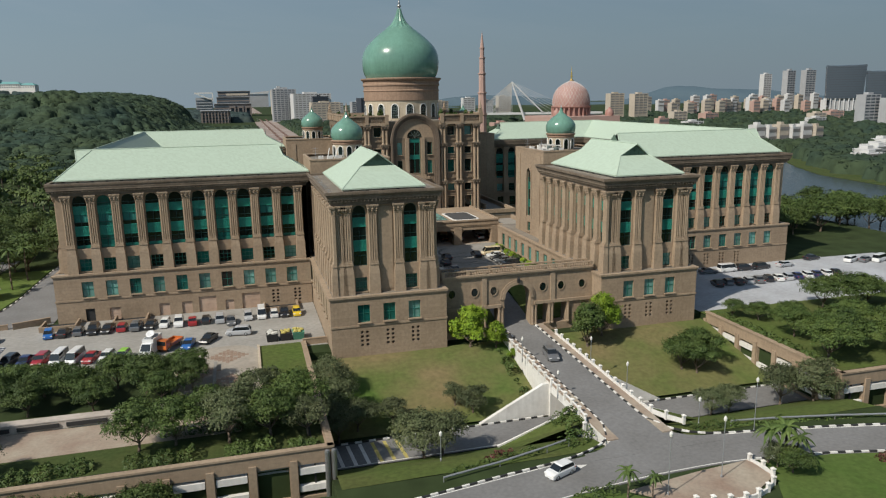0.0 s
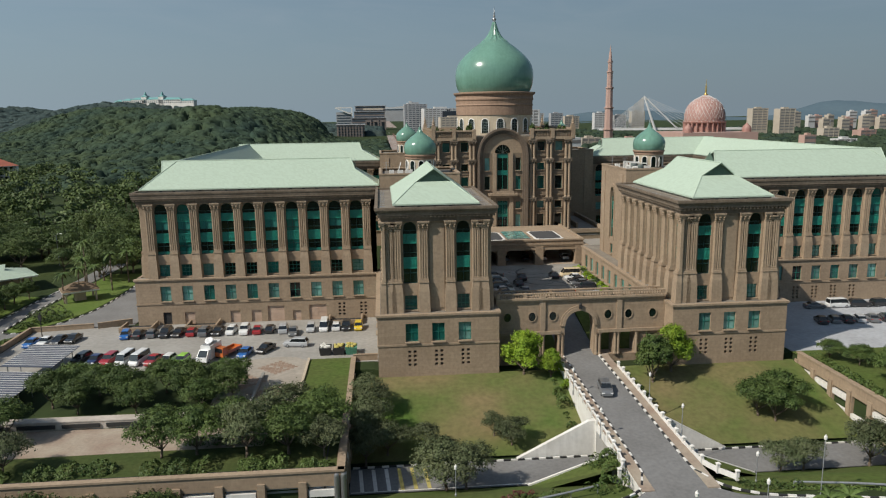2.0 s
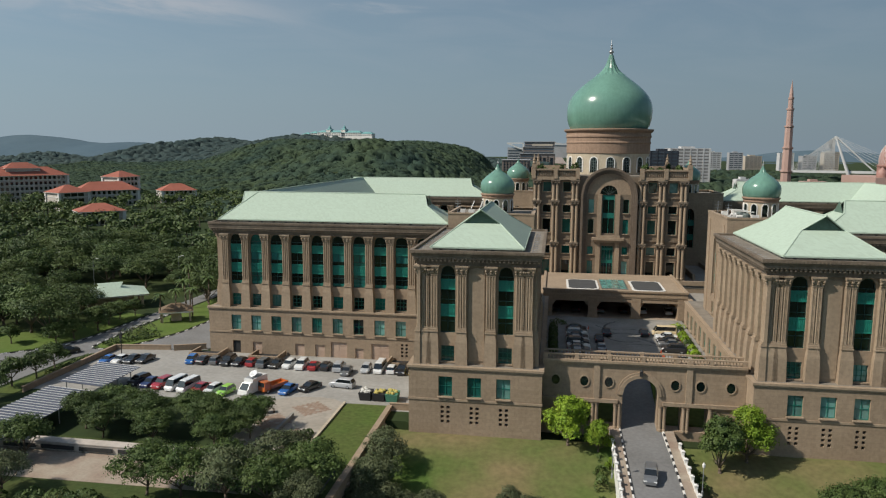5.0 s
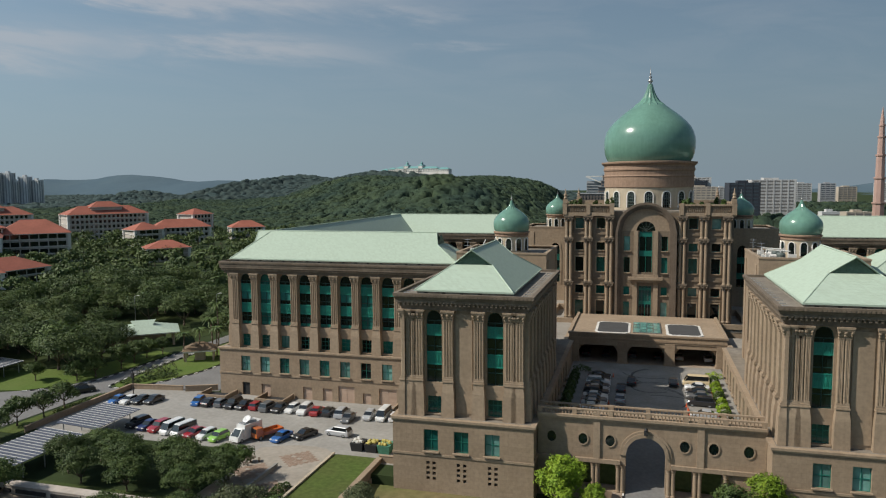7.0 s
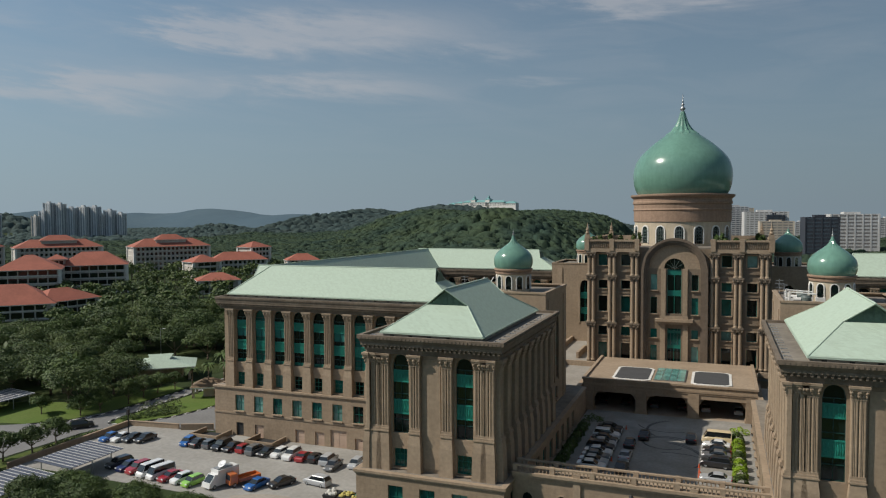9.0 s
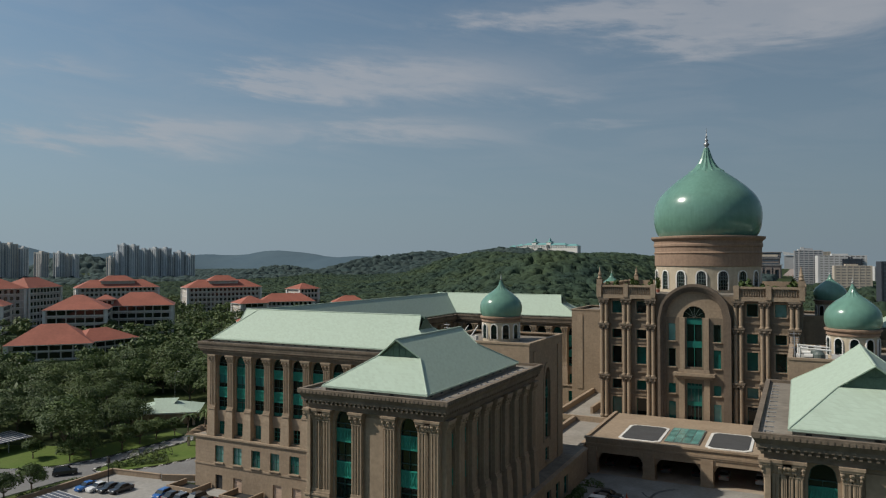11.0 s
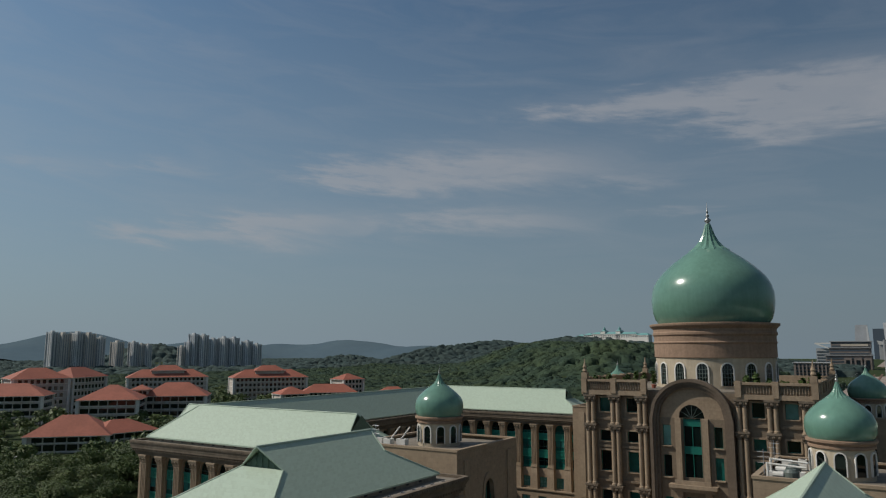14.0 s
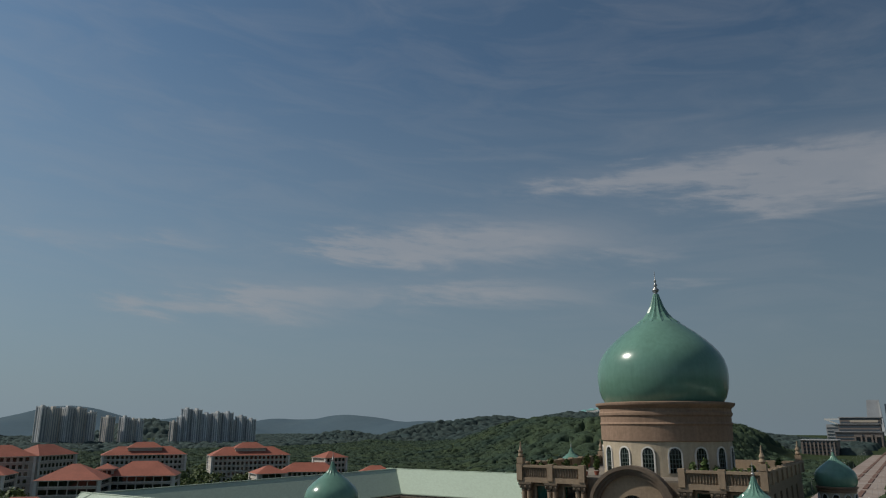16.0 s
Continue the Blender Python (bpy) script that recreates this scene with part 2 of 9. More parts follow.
LEAF = leafy("dark_leaves", (0.048, 0.084, 0.020), (0.100, 0.142, 0.034))
LEAF_GREY = leafy("grey_green_leaves", (0.075, 0.098, 0.04), (0.12, 0.135, 0.062))
LEAF_LIME = leafy("lime_leaves", (0.16, 0.27, 0.02), (0.26, 0.36, 0.03))
LEAF_RED = leafy("copper_leaves", (0.10, 0.035, 0.03), (0.14, 0.06, 0.04))
LEAF_PARK = material("park_leaves", (0.052, 0.086, 0.023), 0.6, grain=0.55, size=0.6, stain_size=13, second=(0.115, 0.155, 0.040), spec=0.25)
# distance haze is put into the blue tint and the faint glow
RANGE = material("hazed_far_range", (0.068, 0.100, 0.118), 0.95, grain=0.15, size=30, stain_size=220, second=(0.082, 0.115, 0.128), bump=0.6, bump_size=25, spec=0.0)
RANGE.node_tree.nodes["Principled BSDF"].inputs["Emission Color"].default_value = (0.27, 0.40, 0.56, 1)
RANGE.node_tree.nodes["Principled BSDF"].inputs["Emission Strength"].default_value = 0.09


# ---------------------------------------------------------------- mesh helpers
I4 = Matrix.Identity(4)
WORLD_OF = {}


class Geo:
    """Collects faces; mesh() turns them into one mesh."""

    def __init__(self):
        self.v, self.f = [], []

    def add(self, verts, faces):
        k = len(self.v)
        self.v += [tuple(p) for p in verts]
        self.f += [tuple(i + k for i in f) for f in faces]
        return self

    def box(self, x0, x1, y0, y1, z0, z1):
        return self.add([(x0, y0, z0), (x1, y0, z0), (x1, y1, z0), (x0, y1, z0), (x0, y0, z1), (x1, y0, z1), (x1, y1, z1), (x0, y1, z1)],
                        [(0, 3, 2, 1), (4, 5, 6, 7), (0, 1, 5, 4), (1, 2, 6, 5), (2, 3, 7, 6), (3, 0, 4, 7)])

    def taper(self, a, z0, b, z1):
        """A box from rectangle a = (x0, x1, y0, y1) at z0 to rectangle b at z1."""
        r = [(a[0], a[2]), (a[1], a[2]), (a[1], a[3]), (a[0], a[3])]
        q = [(b[0], b[2]), (b[1], b[2]), (b[1], b[3]), (b[0], b[3])]
        return self.add([(x, y, z0) for x, y in r] + [(x, y, z1) for x, y in q],
                        [(0, 3, 2, 1), (4, 5, 6, 7), (0, 1, 5, 4), (1, 2, 6, 5), (2, 3, 7, 6), (3, 0, 4, 7)])

    def prism(self, poly, z0, z1):
        """poly: (x, y) anticlockwise from above."""
        n = len(poly)
        return self.add([(x, y, z0) for x, y in poly] + [(x, y, z1) for x, y in poly],
                        [tuple(range(n - 1, -1, -1)), tuple(range(n, 2 * n))] + [(i, (i + 1) % n, n + (i + 1) % n, n + i) for i in range(n)])

    def slab(self, poly, y0, y1):
        """poly: (x, z) drawn in an upright plane, given thickness from y0 (front) to y1."""
        n = len(poly)
        return self.add([(x, y0, z) for x, z in poly] + [(x, y1, z) for x, z in poly],
                        [tuple(range(n)), tuple(range(2 * n - 1, n - 1, -1))] + [((i + 1) % n, i, n + i, n + (i + 1) % n) for i in range(n)])

    def lathe(self, profile, n, cx=0.0, cy=0.0, a0=0.0, a1=2 * math.pi):
        """profile: (radius, z) from below upwards."""
        full = a1 - a0 > 6.28
        m = n if full else n + 1
        vs = [(cx + r * math.cos(a0 + (a1 - a0) * i / n), cy + r * math.sin(a0 + (a1 - a0) * i / n), z) for r, z in profile for i in range(m)]
        fs = [(j * m + i, j * m + (i + 1) % m, (j + 1) * m + (i + 1) % m, (j + 1) * m + i) for j in range(len(profile) - 1) for i in range(n)]
        return self.add(vs, fs)

    def tube(self, p, q, r0, r1, n=6):
        p, q = Vector(p), Vector(q)
        d = (q - p).normalized()
        s = d.orthogonal().normalized()
        t = d.cross(s)
        vs = [p + (s * math.cos(2 * math.pi * i / n) + t * math.sin(2 * math.pi * i / n)) * r0 for i in range(n)]
        vs += [q + (s * math.cos(2 * math.pi * i / n) + t * math.sin(2 * math.pi * i / n)) * r1 for i in range(n)]
        return self.add(vs, [(i, (i + 1) % n, n + (i + 1) % n, n + i) for i in range(n)] + [tuple(range(n - 1, -1, -1)), tuple(range(n, 2 * n))])

    def welded(self):
        """Joins corners that lie at one place."""
        seen, new_v, to = {}, [], []
        for p in self.v:
            k = tuple(round(c, 3) for c in p)
            if k not in seen:
                seen[k] = len(new_v)
                new_v.append(tuple(p))
            to.append(seen[k])
        self.v, self.f = new_v, [f for f in (tuple(dict.fromkeys(to[i] for i in f)) for f in self.f) if len(f) > 2]
        return self

    def moved(self, other, m):
        return self.add([m @ Vector(p) for p in other.v], other.f)

    def mesh(self, name, mat, smooth=False):
        me = bpy.data.meshes.new(name)
        me.from_pydata(self.v, [], self.f)
        me.materials.append(mat)
        if smooth:
            me.polygons.foreach_set("use_smooth", [True] * len(me.polygons))
        me.update()
        return me


def thing(name, at, label, category, group="", kind=""):
    """An Empty at a thing's base, to hold its parts."""
    ob = new(name)
    ob.empty_display_size = 0.5
    m = at if isinstance(at, Matrix) else Matrix.Translation(at)
    ob.matrix_basis = m
    WORLD_OF[ob.name] = m.copy()
    return tagged(ob, label, category, group, kind)


def part(name, me, parent=None, m=I4, label=""):
    """One mesh as one object, at the world pose m, under its thing or part."""
    ob = new(name, me)
    if parent is not None:
        ob.parent = parent
        ob.matrix_basis = WORLD_OF[parent.name].inverted() @ m
    else:
        ob.matrix_basis = m
    WORLD_OF[ob.name] = m.copy()
    if label:
        tagged(ob, label)
    return ob


def setting(name, me, label, category, m=I4, kind="structure"):
    return tagged(part(name, me, None, m), label, category, "", kind)


def at(x, y, z=0.0, rz=0.0):
    return Matrix.Translation((x, y, z)) @ Matrix.Rotation(rz, 4, "Z")


def arch(half, spring, apex, n=6, pointed=True):
    """The upper outline of an opening, from right to left, (x, z)."""
    pts = []
    for i in range(2 * n + 1):
        u = 1 - i / n
        if pointed:
            a = math.acos(min(1, abs(u) * 0.5 + 0.5)) / math.acos(0.5)
            z = spring + (apex - spring) * math.sin(a * math.pi / 2) ** 0.9
        else:
            z = spring + (apex - spring) * math.sqrt(max(0, 1 - u * u))
        pts.append((u * half, z))
    return pts


# ---------------------------------------------------------------- the palace: shared pieces
Z_BASE, Z_TER, Z_PED, Z_CAP, Z_EAVE, Z_TOP = 4.4, 9.65, 15.1, 23.4, 24.9, 27.2


def wall_geo(length, z0, z1, holes, depth=0.7, top=True):
    """An upright wall from x = 0 to length, front at y = 0, with holes (x0, x1, z0, z1, spring or None) through it."""
    g = Geo()
    us = sorted({0.0, length, *[h[0] for h in holes], *[h[1] for h in holes]})
    zs = sorted({z0, z1, *[h[2] for h in holes], *[h[3] for h in holes]})
    for a, b in zip(us, us[1:]):
        run = None
        for c, d in zip(zs, zs[1:]):
            m, k = (a + b) / 2, (c + d) / 2
            solid = not any(h[0] < m < h[1] and h[2] < k < h[3] for h in holes)
            if solid:
                run = (run[0], d) if run else (c, d)
            if run and (not solid or d == zs[-1]):
                g.add([(a, 0, run[0]), (b, 0, run[0]), (b, 0, run[1]), (a, 0, run[1])], [(0, 1, 2, 3)])
                run = None
    for x0, x1, a, b, spring in holes:
        g.add([(x0, 0, a), (x1, 0, a), (x1, 0, b), (x0, 0, b), (x0, depth, a), (x1, depth, a), (x1, depth, b), (x0, depth, b)],
              [(0, 4, 5, 1), (1, 5, 6, 2), (3, 7, 4, 0)] + ([(2, 6, 7, 3)] if b < z1 - 0.01 else []))
        if spring is not None:
            mid, half = (x0 + x1) / 2, (x1 - x0) / 2
            pts = [(mid + x, z) for x, z in arch(half, spring, b)]
            n = len(pts) // 2
            g.slab(pts[:n + 1] + [(x1, b)], 0.0, depth)
            g.slab(pts[n:] + [(x0, b)], 0.0, depth)
    e, f = 0.015, length - 0.015
    g.add([(e, 0, z0), (e, depth, z0), (e, depth, z1), (e, 0, z1), (f, 0, z0), (f, depth, z0), (f, depth, z1), (f, 0, z1)],
          [(0, 3, 2, 1), (4, 5, 6, 7)] + ([(3, 7, 6, 2)] if top else []))
    return g


def ring_geo(outer, inner, y0, y1, closed=False):
    """A flat arch or ring of one piece between two outlines of (x, z), from y0 (front) to y1."""
    n = len(outer)
    g = Geo().add([(x, y0, z) for x, z in outer] + [(x, y0, z) for x, z in inner] + [(x, y1, z) for x, z in outer] + [(x, y1, z) for x, z in inner], [])
    for i in range(n if closed else n - 1):
        j = (i + 1) % n
        g.f += [(n + i, i, j, n + j), (2 * n + i, 3 * n + i, 3 * n + j, 2 * n + j), (i, 2 * n + i, 2 * n + j, j), (n + i, n + j, 3 * n + j, 3 * n + i)]
    if not closed:
        g.f += [(0, n, 3 * n, 2 * n), (n - 1, 3 * n - 1, 4 * n - 1, 2 * n - 1)]
    return g


def column_meshes(wide=1.6):
    ped, sh, cap = Geo(), Geo(), Geo()
    h = wide / 2
    ped.taper((-h - 0.16, h + 0.16, -1.0, 0), 0.0, (-h - 0.08, h + 0.08, -0.92, 0), 3.6)
    ped.taper((-h - 0.08, h + 0.08, -0.92, 0), 3.6, (-h + 0.08, h - 0.08, -0.74, 0), 5.0)
    ped.box(-h - 0.04, h + 0.04, -0.86, 0, 5.0, 5.18)
    ped.box(-h + 0.04, h - 0.04, -0.76, 0, 5.18, 5.45)
    for x in (-0.38, 0.38):
        # each shaft: a flat pier with rounded corners and two shallow flutes
        outline = [(-0.34, 0.0), (-0.34, -0.46), (-0.26, -0.56), (-0.14, -0.56), (-0.11, -0.51), (-0.03, -0.51), (0.0, -0.56), (0.03, -0.51), (0.11, -0.51), (0.14, -0.56), (0.26, -0.56), (0.34, -0.46), (0.34, 0.0)]
        sh.prism([(x + u, v) for u, v in outline], 5.45, 13.75)
        sh.box(x - 0.37, x + 0.37, -0.62, 0, 5.45, 5.75)
    sh.box(-0.6, 0.6, -0.3, 0, 5.45, 13.75)
    for x in (-0.38, 0.38):
        cap.box(x - 0.36, x + 0.36, -0.6, 0, 13.75, 13.87)
        cap.taper((x - 0.33, x + 0.33, -0.55, 0), 13.87, (x - 0.44, x + 0.44, -0.74, 0), 14.8)
        for dx in (-0.3, 0.0, 0.3):
            cap.lathe([(0.02, 14.0), (0.12, 14.06), (0.16, 14.2), (0.10, 14.34), (0.02, 14.38)], 6, x + dx, -0.6)
        for dx in (-0.34, 0.34):
            cap.lathe([(0.02, 14.32), (0.17, 14.42), (0.22, 14.58), (0.17, 14.74), (0.02, 14.82)], 7, x + dx, -0.72)
    cap.box(-h - 0.12, h + 0.12, -0.92, 0, 14.8, 15.02)
    cap.box(-h - 0.2, h + 0.2, -1.0, 0, 15.02, 15.27)
    return ped.mesh("pedestal", STONE_TRIM), sh.mesh("column", STONE_TRIM), cap.mesh("capital", STONE_TRIM)


PED_ME, SHAFT_ME, CAP_ME = column_meshes()


def add_column(parent, m):
    c = part("column", SHAFT_ME, parent, m)
    part("pedestal", PED_ME, c, m)
    part("capital", CAP_ME, c, m)


def lattice_panel(w, h):
    g = Geo().box(-w / 2, w / 2, -0.06, 0.06, 0, h)
    g.box(-w / 2, w / 2, -0.14, -0.06, 0, 0.16).box(-w / 2, w / 2, -0.14, -0.06, h - 0.16, h)
    n = max(4, round(w / 0.42))
    for i in range(n):
        x = -w / 2 + w * (i + 0.5) / n
        r = w / n * 0.36
        g.add([(x, -0.13, h * 0.2), (x + r * 0.85, -0.13, h * 0.5), (x, -0.13, h * 0.8), (x - r * 0.85, -0.13, h * 0.5),
               (x, -0.06, h * 0.15), (x + r, -0.06, h * 0.5), (x, -0.06, h * 0.85), (x - r, -0.06, h * 0.5)],
              [(2, 1, 0, 3), (0, 1, 5, 4), (1, 2, 6, 5), (2, 3, 7, 6), (3, 0, 4, 7)])
        g.box(x + w / n / 2 - 0.035, x + w / n / 2 + 0.035, -0.12, -0.06, 0.16, h - 0.16)
    return g


def tall_meshes(w, z0, z1, spring):
    h = w / 2
    casing = Geo()
    t = 0.07
    for x in (-h, -t / 2, h - t):
        casing.box(x, x + t, -0.08, 0.02, z0, spring)
    for z in (z0, z0 + 1.7, z0 + 3.4, z0 + 5.1, spring - 0.1):
        casing.box(-h, h, -0.09, 0.02, z, z + 0.1)
    outer, inner = arch(h, spring, z1), arch(h - 0.1, spring, z1 - 0.12)
    for i in range(len(outer) - 1):
        casing.slab([inner[i], outer[i], outer[i + 1], inner[i + 1]], -0.09, 0.02)
    top = Geo().slab([(-h, spring), (h, spring)] + arch(h, spring, z1)[1:-1], 0.03, 0.06)
    lit = Geo().box(-h, h, 0.03, 0.06, z0, spring)
    return casing, top, lit


TALL = {}
LABEL_TALL = "tall arched window with teal lattice panels"


def tall_kit(w):
    if w not in TALL:
        f, t, l = tall_meshes(w, 14.4 - Z_TER, 24.75 - Z_TER, 23.3 - Z_TER)
        TALL[w] = dict(casing=f.mesh("window", DARK_TEAL), top=(t.mesh("arched_pane", GLASS), t.mesh("arched_pane", TEAL_GLASS)), pane=(l.mesh("pane", GLASS), l.mesh("pane", TEAL_GLASS)),
                       upper=lattice_panel(w, 1.6).mesh("lattice_panel", LATTICE), lower=lattice_panel(w, 1.9).mesh("lattice_panel", LATTICE),
                       drape=curtain(w - 0.16, 1.55).mesh("curtain", DRAPE), blind=Geo().box(-w / 2 + 0.08, w / 2 - 0.08, -0.01, 0.02, 0, 0.55).mesh("blind", TEAL))
    return TALL[w]


def curtain(w, h):
    """A hanging curtain with soft folds."""
    g, n = Geo(), 20
    g.add([(-w / 2 + w * i / n, -0.005 + 0.022 * math.sin(i * 2.1), z) for z in (0, h) for i in range(n + 1)], [(i, i + 1, n + 2 + i, n + 1 + i) for i in range(n)])
    return g


DARK_TEAL = material("dark_teal_frame", (0.008, 0.045, 0.038), 0.45, grain=0.3, size=0.3)
LATTICE = material("teal_lattice", (0.018, 0.250, 0.185), 0.45, grain=0.35, size=0.25, stain=0.35, stain_size=1.2)
DRAPE = material("teal_curtain", (0.020, 0.190, 0.160), 0.8, grain=0.3, size=0.2, stain=0.5, stain_size=1.0)


def tall_window(parent, m, w, tealish=0.3):
    """m: centre of the opening at terrace level, on the glass."""
    kit = tall_kit(w)
    win = part("window", kit["casing"], parent, m, LABEL_TALL)
    teal = random.random() < tealish
    part("pane", kit["pane"][teal], win, m)
    part("pane", kit["top"][teal and random.random() < 0.6], win, m)
    for z, name in ((16.9, "lower"), (21.1, "upper")):
        part("lattice_panel", kit[name], win, m @ Matrix.Translation((0, -0.05, z - Z_TER)))
    if tealish:
        part("blind", kit["blind"], win, m @ Matrix.Translation((0, 0, 14.5 - Z_TER)))
        if random.random() < 0.75:
            part("curtain", kit["drape"], win, m @ Matrix.Translation((0, 0, 19.5 - Z_TER)))


def square_meshes(w, h, cols=2, rows=2):
    g = Geo()
    t = 0.08
    for i in range(cols + 1):
        x = -w / 2 + (w - t) * i / cols
        g.box(x, x + t, -0.06, 0.02, 0, h)
    for j in range(rows + 1):
        z = (h - t) * j / rows
        g.box(-w / 2, w / 2, -0.07, 0.02, z, z + t)
    return g.mesh("window", TEAL), Geo().box(-w / 2, w / 2, 0.03, 0.06, 0, h)


SQ = {}


def square_window(parent, m, w, h, pale=0.5, cols=2, rows=2, tinted=0.25):
    """A framed rectangular window; m: middle of its sill, on the glass."""
    key = (w, h, cols, rows)
    if key not in SQ:
        f, p = square_meshes(w, h, cols, rows)
        SQ[key] = (f, p.mesh("pane", GLASS), p.mesh("pane", PALE_GLASS), p.mesh("pane", TEAL_GLASS),
                   Geo().box(-w / 2 - 0.15, w / 2 + 0.15, -0.75, -0.3, -0.18, 0).mesh("sill", STONE_TRIM))
    f, dark, light, teal, sill = SQ[key]
    win = part("window", f, parent, m)
    k = random.random()
    part("pane", light if k < pale else (teal if k < pale + tinted else dark), win, m)
    part("sill", sill, win, m)
    return win


def turn(p0, p1):
    """The pose of a wall that runs from p0 to p1, its face to the right of that way."""
    return at(p0[0], p0[1], 0, math.atan2(p1[1] - p0[1], p1[0] - p0[0])), math.dist(p0, p1)


def side(p0, p1, s):
    """The same wall in the left (s = -1) or the mirrored right half."""
    return (p0, p1) if s < 0 else ((-p1[0], p1[1]), (-p0[0], p0[1]))


def upper_facade(parent, p0, p1, windows, columns, lower=True, tealish=0.45, wide=2.55):
    """The four upper storeys: tall arched windows and square ones below, between columns on pedestals."""
    m, length = turn(p0, p1)
    holes = [(u - wide / 2, u + wide / 2, 14.4, 24.75, 23.3) for u in windows]
    if lower:
        low_w = wide - 0.25
        holes += [(u - low_w / 2, u + low_w / 2, 9.95, 12.4, None) for u in windows]
    part("wall", wall_geo(length, Z_TER, Z_EAVE, holes, 0.6).mesh("wall", STONE), parent, m)
    for u in windows:
        tall_window(parent, m @ Matrix.Translation((u, 0.42, Z_TER)), wide, tealish)
        if lower:
            square_window(parent, m @ Matrix.Translation((u, 0.4, 9.95)), low_w, 2.45, 0.45, 3, 3, 0.3)
    for u in columns:
        add_column(parent, m @ Matrix.Translation((u, 0, Z_TER)))


def base_facade(parent, p0, p1, windows, vents, doors=(), z0=-0.3, top=Z_TER):
    m, length = turn(p0, p1)
    holes = [(u - 1.05, u + 1.05, 4.95, 8.05, None) for u in windows]
    for u in vents:
        for dx in (-0.45, 0.45):
            for z in (0.75, 1.5, 2.25, 3.0):
                holes.append((u + dx - 0.24, u + dx + 0.24, z, z + 0.45, None))
    for u, w, h, shut in doors:
        holes.append((u - w / 2, u + w / 2, 0.0, h, None))
    part("wall", wall_geo(length, z0, top - 0.55, holes, 0.6).mesh("wall", STONE), parent, m)
    across = abs(p1[0] - p0[0]) > abs(p1[1] - p0[1])
    e1, e2, e3 = (0.12, 0.15, 0.28) if across else (-0.2, -0.5, -0.5)
    g = Geo().box(-e1, length + e1, -0.12, 0.2, Z_BASE - 0.15, Z_BASE + 0.15)
    part("string_course", g.mesh("string_course", STONE_TRIM), parent, m)
    g = Geo().box(-e2, length + e2, -0.15, 0.5, top - 0.55, top - 0.3).box(-e3, length + e3, -0.28, 0.5, top - 0.3, top + 0.02)
    part("parapet", g.mesh("parapet", STONE_TRIM), parent, m)
    for u in windows:
        square_window(parent, m @ Matrix.Translation((u, 0.4, 4.95)), 2.1, 3.1, 0.7)
    for u, w, h, shut in doors:
        d = Geo().box(-w / 2, w / 2, 0.28, 0.36, 0, h)
        for i in range(1, 4):
            d.box(-w / 2, w / 2, 0.25, 0.28, h * i / 4 - 0.04, h * i / 4 + 0.04)
        if w > 2:
            d.box(-0.04, 0.04, 0.24, 0.28, 0, h)
        # an open doorway is a black panel standing for the dark inside
        part("door", d.mesh("door", DOOR if shut else BLACK), parent, m @ Matrix.Translation((u, 0, 0)))


DRUM_STONE = material("drum_sandstone", (0.345, 0.230, 0.158), 0.85, grain=0.3, size=0.5, stain=0.4, stain_size=4, streak=0.25)
DOOR = material("pinkish_door", (0.50, 0.36, 0.27), 0.7, grain=0.2, size=0.6, stain=0.3, stain_size=2)


